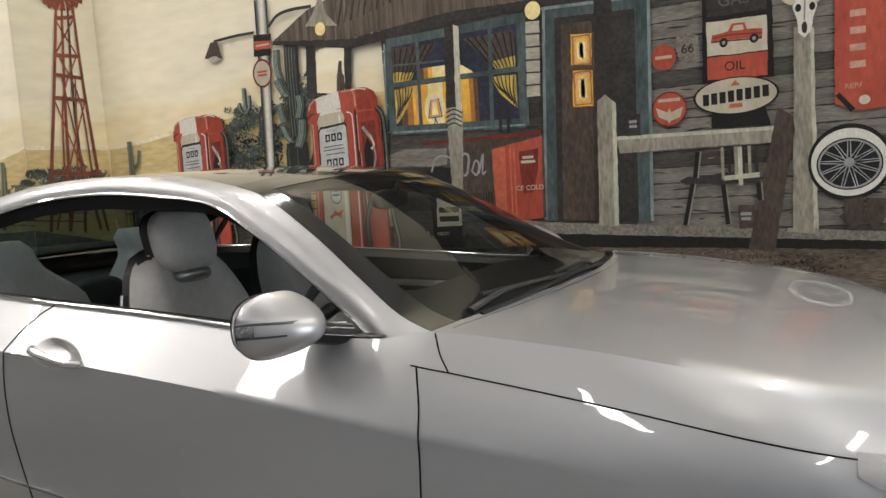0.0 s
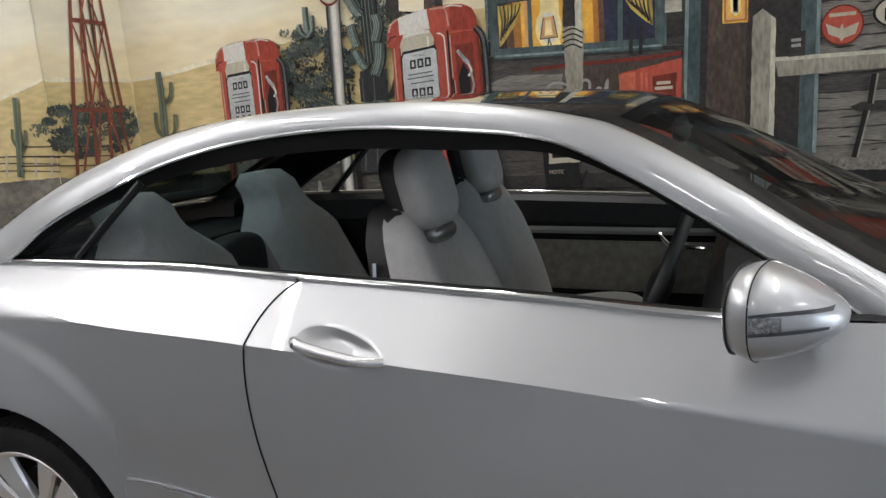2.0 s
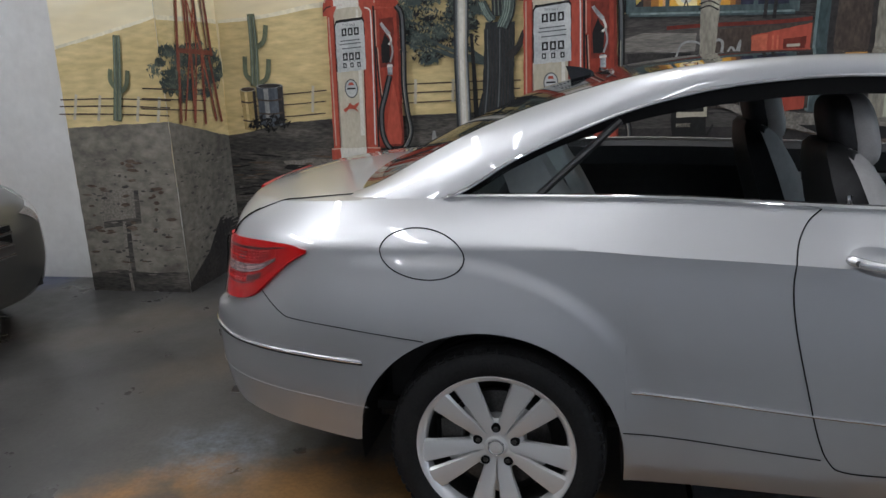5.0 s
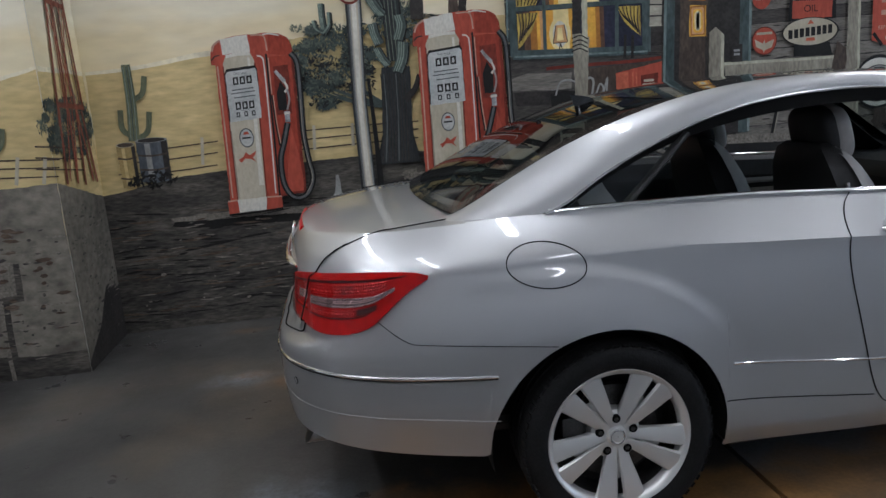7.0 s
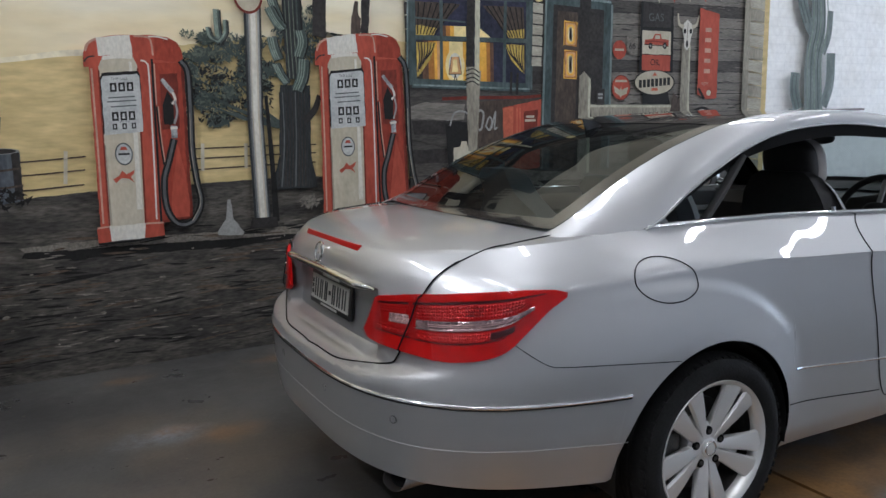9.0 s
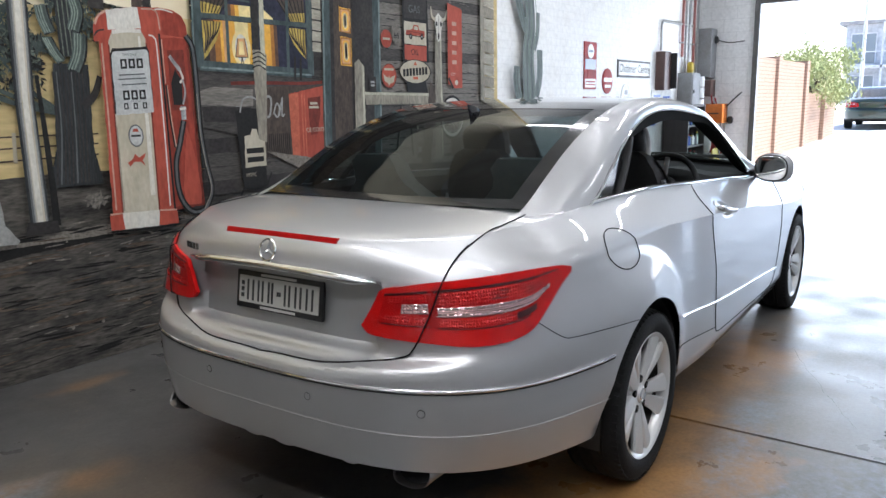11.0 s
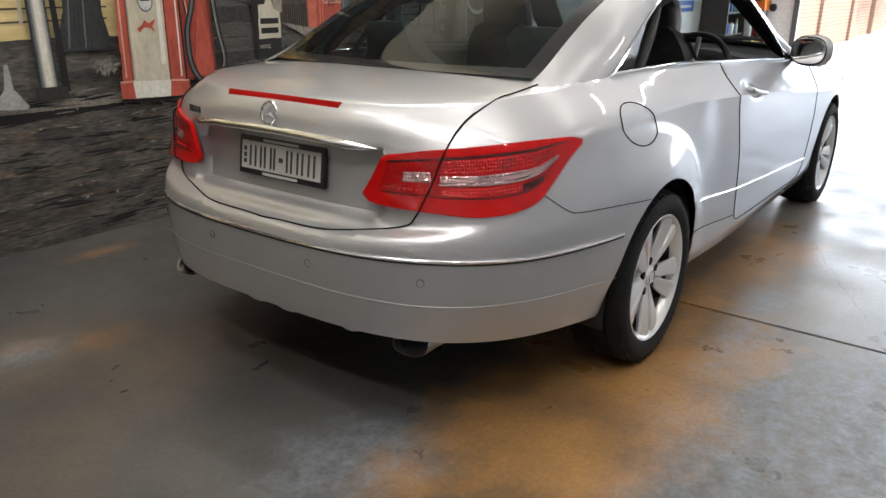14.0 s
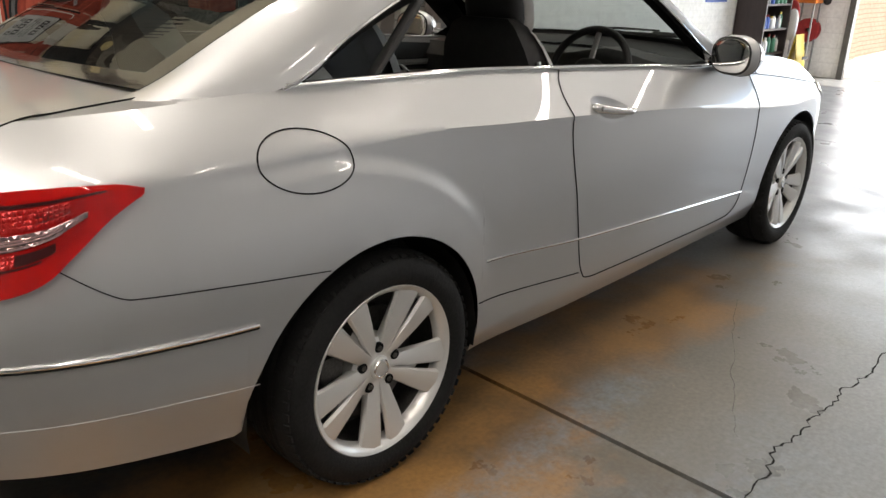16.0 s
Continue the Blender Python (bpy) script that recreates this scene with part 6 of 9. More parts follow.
# ---- the coupe: greenhouse ----
ROOF_EDGE = [(-0.52, 0.6, 1.012), (-0.38, 0.592, 1.056), (-0.22, 0.585, 1.136), (-0.05, 0.577, 1.216), (0.15, 0.566, 1.288), (0.4, 0.553, 1.352), (0.65, 0.546, 1.383), (0.95, 0.543, 1.39), (1.25, 0.547, 1.372), (1.5, 0.562, 1.324), (1.62, 0.582, 1.278), (1.78, 0.622, 1.188), (1.95, 0.676, 1.08), (2.1, 0.735, 0.998), (2.26, 0.785, 0.955)]
WINDOW_EDGE = [(-0.7, 0.675, 0.968), (-0.44, 0.698, 0.998), (-0.14, 0.706, 1.033), (0.06, 0.695, 1.139), (0.22, 0.672, 1.208), (0.42, 0.645, 1.278), (0.66, 0.622, 1.325), (0.95, 0.612, 1.34), (1.22, 0.618, 1.321), (1.44, 0.636, 1.289), (1.6, 0.66, 1.215), (1.78, 0.694, 1.108), (1.95, 0.728, 0.999), (2.08, 0.785, 0.925), (2.2, 0.83, 0.885)]
CENTRE = [(-0.53, 0, 1.04), (-0.46, 0, 1.055), (-0.29, 0, 1.138), (-0.11, 0, 1.219), (0.09, 0, 1.299), (0.36, 0, 1.362), (0.64, 0, 1.394), (0.95, 0, 1.403), (1.28, 0, 1.394), (1.56, 0, 1.364), (1.7, 0, 1.318), (1.88, 0, 1.225), (2.08, 0, 1.112), (2.26, 0, 1.028), (2.38, 0, 0.992)]
COUNT = 99
EDGE_R, EDGE_D, EDGE_C = (spline(q, COUNT) for q in (ROOF_EDGE, WINDOW_EDGE, CENTRE))


def roof_rows(a, b, lo=0.0, hi=1.0, n=18, lift=0.0):
    """The skin between roof edge and centre line, for stations a to b, over both sides when lo is below 0."""
    rows = []
    for k in range(a, b + 1):
        r, c = EDGE_R[k], EDGE_C[k]
        row = []
        for j in range(n + 1):
            s = lo + (hi - lo) * j / n
            q = abs(s)
            row.append(Vector((c.x + (r.x - c.x) * q ** 2, r.y * s, c.z + (r.z - c.z) * q ** 2.2 + lift)))
        rows.append(row)
    return rows


def rail_rows(a, b):
    """The painted rail between the window opening and the roof."""
    rows = []
    for k in range(a, b + 1):
        r, d = EDGE_R[k], EDGE_D[k]
        ends = step(0, 14, k) * step(COUNT - 1, COUNT - 12, k)
        out = Vector((0, 0.016, 0.012)) * ends
        row = []
        for j in range(9):
            s = j / 8
            row.append(d.lerp(r, s) + out * (4 * s * (1 - s)))
        rows.append(row)
    return rows


HEADER, TAIL_HEADER = 64, 36      # stations where windscreen and rear screen meet the roof


def both(name, shape, mat, parent, label=""):
    a = part(name, shape, mat, parent, label)
    b = part(name, shape.mirrored(), mat, parent, label)
    return a, b


def wheel(parent, x, y, flip, name="wheel"):
    w = thing(name, pose(0, 0, 0), "", "")
    w.parent = parent
    w.matrix_local = pose(x, y, TYRE_R) @ (pose(0, 0, 0, 0, 0, 180) if flip else pose(0, 0, 0))
    prof = [(0.222, 0.075), (0.226, 0.092), (0.236, 0.100), (0.262, 0.110), (0.290, 0.106), (0.308, 0.092), (0.3165, 0.074), (0.318, 0.05)]
    tyre = Shape().lathe([(r, -h) for r, h in prof] + [(0.311, -0.045), (0.311, -0.037), (0.318, -0.032), (0.318, -0.008), (0.311, -0.004), (0.311, 0.004), (0.318, 0.008), (0.318, 0.032), (0.311, 0.037), (0.311, 0.045)] + [(r, h) for r, h in prof[::-1]], 84, axis="y")
    blocks = Shape()
    for k in range(64):
        a = 2 * math.pi * k / 64
        for s in (-1, 1):
            u, v = Vector((math.cos(a), 0, math.sin(a))), Vector((-math.sin(a), 0, math.cos(a)))
            q = u * 0.3155
            blocks.add([q + v * -0.011 + Vector((0, s * 0.052, 0)), q + v * 0.008 + Vector((0, s * 0.052, 0)), u * 0.3035 + v * 0.012 + Vector((0, s * 0.0985, 0)), u * 0.3035 + v * -0.007 + Vector((0, s * 0.0985, 0)),
                      q * 1.012 + v * -0.011 + Vector((0, s * 0.052, 0)), q * 1.012 + v * 0.008 + Vector((0, s * 0.052, 0)), u * 0.309 + v * 0.012 + Vector((0, s * 0.1005, 0)), u * 0.309 + v * -0.007 + Vector((0, s * 0.1005, 0))],
                     [(4, 5, 6, 7), (0, 1, 5, 4), (1, 2, 6, 5), (2, 3, 7, 6), (3, 0, 4, 7)])
    t = part("tyre", tyre, M["rubber"], w, "black rubber tyre with worn tread")
    tagged(part("tread", blocks, M["rubber"], w), kind="stuff")
    rim = Shape().lathe([(0.207, -0.060), (0.2105, -0.078), (0.217, -0.090), (0.226, -0.0985), (0.232, -0.1015), (0.2345, -0.098), (0.233, -0.088), (0.224, -0.075)], 72, axis="y")
    part("rim", rim, M["alloy"], w, "silver alloy rim")
    # inside of the rim, in darker metal than its lip
    part("rim_well", Shape().lathe([(0.222, 0.085), (0.205, 0.07), (0.200, 0.03), (0.203, -0.04), (0.207, -0.060)], 60, axis="y"), M["dark_metal"], w, "dark metal rim well")
    for k in range(5):
        a = math.pi / 2 + math.pi / 5 + 2 * math.pi * k / 5
        m = Matrix.Rotation(-a, 4, "Y")
        for s in (-1, 1):
            sp = Shape()
            rows = []
            for r, c, hw, y0, th in ((0.030, 0.012, 0.0130, -0.066, 0.028), (0.07, 0.0205, 0.0205, -0.073, 0.026), (0.095, 0.0245, 0.0242, -0.077, 0.024), (0.13, 0.0330, 0.0278, -0.083, 0.022), (0.17, 0.0405, 0.0330, -0.088, 0.020), (0.207, 0.0480, 0.0385, -0.0915, 0.018), (0.226, 0.0520, 0.0420, -0.0925, 0.014)):
                o = s * c
                row = [Vector((r, y0 + 0.008, -hw)), Vector((r, y0, -hw * 0.82)), Vector((r, y0 - 0.001, -hw * 0.15)), Vector((r, y0 + 0.006, hw * 0.86)), Vector((r, y0 + 0.014, hw)), Vector((r, y0 + th + 0.006, hw * 0.8)), Vector((r, y0 + th, -hw * 0.8))]
                rows.append([Vector((q.x, q.y, o + s * q.z)) for q in row])
            sp.grid(rows, closed=True)
            part("spoke", sp.moved(m), M["alloy"], w)
        part("wheel_bolt", Shape().lathe([(0.001, -0.0735), (0.006, -0.0735), (0.008, -0.071), (0.008, -0.04)], 6, centre=(0.056 * math.cos(a + math.pi / 5), 0, 0.056 * math.sin(a + math.pi / 5)), axis="y"), M["dark_metal"], w)
        part("spoke_web", Shape().grid([[Vector((r, -0.060, -w2)), Vector((r, -0.064, 0)), Vector((r, -0.060, w2))] for r, w2 in ((0.05, 0.018), (0.09, 0.022), (0.125, 0.020), (0.15, 0.010))]).moved(m), M["alloy"], w)
        hole = (0.058 * math.cos(a + math.pi / 5), 0, 0.058 * math.sin(a + math.pi / 5))
        part("bolt_hole", Shape().lathe([(0.001, -0.0705), (0.0135, -0.0705), (0.0145, -0.066), (0.0145, -0.04)], 16, centre=hole, axis="y"), M["gap"], w)
    part("hub_cap", Shape().lathe([(0.001, -0.079), (0.024, -0.078), (0.031, -0.074), (0.033, -0.068), (0.045, -0.067), (0.070, -0.064), (0.083, -0.055), (0.086, -0.04), (0.086, 0.0)], 36, axis="y"), M["alloy"], w)
    part("hub_badge", Shape().lathe([(0.019, -0.0785), (0.021, -0.0805), (0.024, -0.0805), (0.026, -0.077)], 30, axis="y"), M["chrome"], w)
    part("brake_disc", Shape().lathe([(0.06, -0.02), (0.155, -0.02), (0.155, 0.005), (0.06, 0.005)], 48, axis="y"), M["dark_metal"], w)
    part("brake_caliper", Shape().box((-0.17, -0.045, -0.06), (-0.10, 0.03, 0.07)), M["dark_metal"], w, bevel=0.01)
    part("wheel_barrel", Shape().lathe([(0.02, 0.03), (0.2, 0.03)], 40, axis="y"), M["black"], w)
    return w


def lid_front(y):
    return -0.40 + 0.06 * (y / 0.6) ** 2


def hood_back(y):
    return 2.2 + 0.17 * (1 - min(1, abs(y) / 0.78) ** 2)


def build_car(name, place, label, paint, detail=True):
    car = thing(name, place, label, "car")
    pm = M[paint]
    # painted skin, split where the panels part
    panels = {}
    for i in range(len(ROWS) - 1):
        for j in range(len(ROWS[0]) - 1):
            q = [ROWS[i][j], ROWS[i + 1][j], ROWS[i + 1][j + 1], ROWS[i][j + 1]]
            panels.setdefault(region(sum(q, Vector()) / 4), Shape()).add(q, [(0, 1, 2, 3)])
    deck, hood = Shape(), Shape()
    tops = [c[-1] for c in ROWS]
    for a, b in zip(tops, tops[1:]):
        for s in range(16):
            q = []
            for p, f in ((a, s / 16), (b, s / 16), (b, (s + 1) / 16), (a, (s + 1) / 16)):
                y = p.y * (1 - f)
                q.append(Vector((p.x, y, p.z + (deck_line(p.x) - p.z) * (1 - (1 - f) ** 2.4))))
            if min(v.x - lid_front(v.y) for v in q) < 0:
                deck.add([Vector((min(v.x, lid_front(v.y)), v.y, v.z)) for v in q], [(0, 1, 2, 3)])
            elif max(v.x - hood_back(v.y) for v in q) > 0:
                hood.add([Vector((max(v.x, hood_back(v.y)), v.y, v.z)) for v in q], [(0, 1, 2, 3)])
    lid, bonnet = panels.pop("boot_lid"), panels.pop("bonnet")
    lid.add(deck.v, deck.f)
    half_v, half_f = list(lid.v), list(lid.f)
    lid.add([(x, -y, z) for x, y, z in half_v], [f[::-1] for f in half_f])
    part("boot_lid", lid, pm, car)
    bonnet.add(hood.v, hood.f)
    bv, bf = list(bonnet.v), list(bonnet.f)
    bonnet.add([(x, -y, z) for x, y, z in bv], [f[::-1] for f in bf])
    part("bonnet", bonnet, pm, car)
    for key in ("rear_bumper", "front_bumper"):
        s = panels.pop(key)
        v, f = list(s.v), list(s.f)
        s.add([(x, -y, z) for x, y, z in v], [g[::-1] for g in f])
        part(key, s, pm, car)
    for key, s in panels.items():
        both(key, s, pm, car)
    both("roof_rail", Shape().grid(rail_rows(0, COUNT - 1)), pm, car)
    part("roof", Shape().grid(roof_rows(TAIL_HEADER, HEADER, -1, 1, 36)), M["roof_glass"], car, "black glass roof panel")
    part("windscreen", Shape().grid(roof_rows(HEADER, COUNT - 4, -1, 1, 30)), M["windscreen"], car, "clear windscreen")
    part("rear_screen", Shape().grid(roof_rows(5, TAIL_HEADER, -1, 1, 30)), M["screen"], car, "tinted rear window")
    # wheel housings, floor pan
    for c, r in ((-0.008, 0.384), (AXLE + 0.01, 0.366)):
        for s in (1, -1):
            h = Shape()
            rows = []
            for k in range(25):
                a = math.pi * (k / 24) * 1.1 - 0.05 * math.pi
                rows.append([Vector((c - r * math.cos(a), s * y, 0.315 + 0.366 * math.sin(a))) for y in (0.868, 0.84, 0.52)])
            h.grid(rows)
            part("wheel_housing", h, M["black"], car)
    part("floor_pan", Shape().box((-0.62, -0.66, 0.30), (3.35, 0.66, 0.33)).box((0.42, -0.82, 0.215), (2.36, 0.82, 0.33)).box((-0.75, -0.5, 0.31), (-0.36, 0.5, 0.6)), M["black"], car)
    for x, off in ((0.015, 0.0), (AXLE, 0.0)):
        wheel(car, x, -0.785, False)
        wheel(car, x, 0.785, True)
    if detail:
        car_details(car, pm)
    else:
        car_trim(car, pm)
    return car

# ---- the coupe: lamps, trim, fittings ----
def patch(chart_pts, off):
    """A closed plate that follows the body: rows of skin points pushed out by off, with its rim turned in."""
    outer = [[p + n * off for p, n in row] for row in chart_pts]
    inner = [[p - n * 0.004 for p, n in row] for row in chart_pts]
    s = Shape().grid(outer)
    ring = lambda g: g[0] + [r[-1] for r in g[1:]] + g[-1][-2::-1] + [r[0] for r in g[-2:0:-1]]
    a, b = ring(outer), ring(inner)
    s.add(a + b, [(i, (i + 1) % len(a), len(a) + (i + 1) % len(a), len(a) + i) for i in range(len(a))])
    return s


def corner_skin(t, z):
    """Skin and normal round the rear corner; t in degrees, 90 at the car's middle."""
    def at(t, z):
        n = corner_power(z)
        c, s = max(0, math.cos(radians(t))) ** (2 / n), max(0, math.sin(radians(t))) ** (2 / n)
        x = TAIL_START - (TAIL_START - back_end(z, c)) * s
        return Vector((x, (plan(x) + inset(x, z) + haunch(x, z)) * c, z))
    p = at(t, z)
    n = (at(t + 0.5, z) - at(t - 0.5, z)).cross(at(t, z + 0.003) - at(t, z - 0.003)).normalized()
    return p, (n if n.y - n.x > 0 else -n)


lamp_low = smooth_curve([(16, 0.888), (20, 0.854), (25, 0.797), (29, 0.753), (33, 0.734), (38, 0.724), (46, 0.719), (56, 0.723), (64, 0.728), (69, 0.733), (71.0, 0.738), (71.8, 0.745), (72.5, 0.760)])
lamp_high = smooth_curve([(16, 0.899), (20, 0.908), (27, 0.910), (38, 0.906), (50, 0.897), (60, 0.888), (66, 0.881), (71.4, 0.873), (72.5, 0.866)])


def lamp_skin(t0, t1, f0, f1, nt, nz):
    """Part of the rear lamp: t0 to t1 round the corner, f0 to f1 of its height."""
    rows = []
    for i in range(nt + 1):
        t = t0 + (t1 - t0) * i / nt
        lo, hi = lamp_low(t), lamp_high(t)
        rows.append([corner_skin(t - 6.0 * ((f0 + (f1 - f0) * j / nz) - 0.5) * step(54, 72.5, t), lo + (hi - lo) * (f0 + (f1 - f0) * j / nz)) for j in range(nz + 1)])
    return rows


def facets(t0, t1, f0, f1, nt, nz, off, depth, taper=0.0):
    """A row of small uneven prisms behind the lens; taper draws the row to a point at t0."""
    rnd = random.Random(int(t0 * 10 + f0 * 100))
    s = Shape()
    for i in range(nt):
        for j in range(nz):
            corners = []
            for u, v in ((i, j), (i + 1, j), (i + 1, j + 1), (i, j + 1)):
                a, b = u / nt, v / nz
                mid = (f0 + f1) / 2
                w = (f1 - f0) / 2 * (1 - taper * 8 * max(0, 0.35 - a))
                q = lamp_skin(t0 + (t1 - t0) * a, t0 + (t1 - t0) * a + 0.01, mid - w + 2 * w * b, mid - w + 2 * w * b + 0.001, 1, 1)[0][0]
                corners.append(q)
            n = corners[0][1]
            pts = [p + m * off for p, m in corners]
            mid = sum(pts, Vector()) / 4
            peak = mid.lerp(pts[rnd.randrange(4)], rnd.uniform(0, 0.6)) + n * depth * rnd.uniform(0.3, 1.2)
            s.add(pts + [peak], [(0, 1, 4), (1, 2, 4), (2, 3, 4), (3, 0, 4)])
    return s


def side_line(car, name, pts, count, r, mat, off=0.0008, squash=1.0):
    both(name, Shape().tube(line_on(side, pts, count, off), r, 6, squash), M[mat], car)


def car_trim(car, pm):
    """What every car shows: lamps, grille, plates, seams."""
    lamp_l, lamp_r = both("tail_lamp", patch(lamp_skin(16, 72.5, 0, 1, 46, 14), 0.010), M["lens_edge"], car, "red rear lamp with a clear middle band")
    for lamp, flip in ((lamp_l, False), (lamp_r, True)):
        def add(name, shape, mat, smooth=True):
            part(name, shape.mirrored() if flip else shape, M[mat], lamp, smooth=smooth)
        add("lens", patch(lamp_skin(24, 70.4, 0.26, 0.90, 40, 12), 0.0112), "lens_red")
        # thin patches of very dark red laid on the lens
        for t0, t1, f0, f1 in ((21, 56.5, 0.845, 0.885), (58, 70.6, 0.845, 0.885), (28, 34, 0.29, 0.40), (36, 41, 0.66, 0.80), (26, 31, 0.67, 0.76), (58, 69.5, 0.265, 0.285), (30, 56.5, 0.255, 0.275)):
            add("dark_lens_patch", patch(lamp_skin(t0, t1, f0, f1, 16, 2), 0.0117), "lens_deep")
        add("reflector", facets(26, 56, 0.62, 0.83, 40, 4, 0.0114, 0.0022), "lens_dark", False)
        add("reflector", facets(34, 56, 0.28, 0.41, 32, 3, 0.0114, 0.0022), "lens_dark", False)
        add("reflector", facets(58.5, 69.5, 0.68, 0.83, 13, 3, 0.0114, 0.0018), "lens_dark", False)
        add("reflector", facets(58.5, 69.5, 0.28, 0.44, 13, 3, 0.0114, 0.0018), "lens_dark", False)
        for t0, t1, f, n in ((30, 55, 0.705, 13), (35, 55, 0.335, 11), (59.2, 66, 0.355, 6)):
            pips = Shape()
            for k in range(n):
                p, nn = lamp_skin(t0 + (t1 - t0) * k / (n - 1), 70, f, 1, 1, 1)[0][0]
                pips.ellipsoid(p + nn * 0.0125, (0.0028, 0.0032, 0.0030), 2.0, n=5)
            add("bulb_row", pips, "lens_pip")
        add("clear_band", facets(23.5, 56, 0.44, 0.60, 30, 3, 0.0122, 0.0030, 0.10), "lens_smoke", False)
        add("clear_band", facets(58.4, 65.5, 0.49, 0.67, 10, 3, 0.0122, 0.0024), "lens_clear", False)
        for f in (0.505, 0.535):
            add("clear_rib", patch(lamp_skin(27, 56, f, f + 0.014, 24, 2), 0.0150), "lens_clear")
        add("lens_rib", patch(lamp_skin(27, 56.5, 0.455, 0.468, 24, 2), 0.0145), "lens_clear")
        add("lens_cover", patch(lamp_skin(16.3, 72.3, 0.01, 0.99, 46, 14), 0.0175), "lens_cover")
    # front lamps, grille, number plate at the nose
    rows = []
    for i in range(17):
        x = 3.04 + 0.42 * i / 16
        lo, hi = 0.765 - 0.13 * (i / 16) ** 0.8, 0.80 - 0.10 * (i / 16) ** 1.3
        row = []
        for j in range(9):
            z = lo + (hi - lo) * j / 8
            xx = min(x, nose_end(z) - 0.01)
            p = side(xx, z)
            n = (side(xx, z, 0.01) - p) * 100
            row.append((p, n))
        rows.append(row)
    both("head_lamp", patch(rows, 0.008), M["lens_clear"], car, "clear head lamp")
    part("grille", Shape().box((3.50, -0.33, 0.46), (3.545, 0.33, 0.68)), M["black_gloss"], car, bevel=0.01)
    for z in (0.51, 0.57, 0.63):
        part("grille_bar", Shape().box((3.54, -0.32, z), (3.56, 0.32, z + 0.018)), M["chrome"], car, bevel=0.004)
    both("fog_lamp", Shape().ellipsoid((3.455, 0.50, 0.36), (0.04, 0.05, 0.042)), M["lens_clear"], car)
    both("air_intake", Shape().box((3.36, 0.38, 0.28), (3.475, 0.56, 0.42)), M["black"], car, "")


MIRROR = (0.118, 0.106, 0.078)


def mirror_form(x, y, z):
    """The mirror housing: flat behind, a wedge ahead, its low point drawn towards the door."""
    if x < 0:
        k = 1 - 0.05 * min(1, -x / 0.05)
        return (max(x * 0.6, -0.040), y * k, z * k)
    f = x / MIRROR[0]
    return (x * (1 - 1.2 * max(0, -y - 0.02)), y * (1 - 0.22 * f) - 0.022 * f, z * (1 - (0.52 if z > 0 else 0.44) * f) - 0.004 * f)


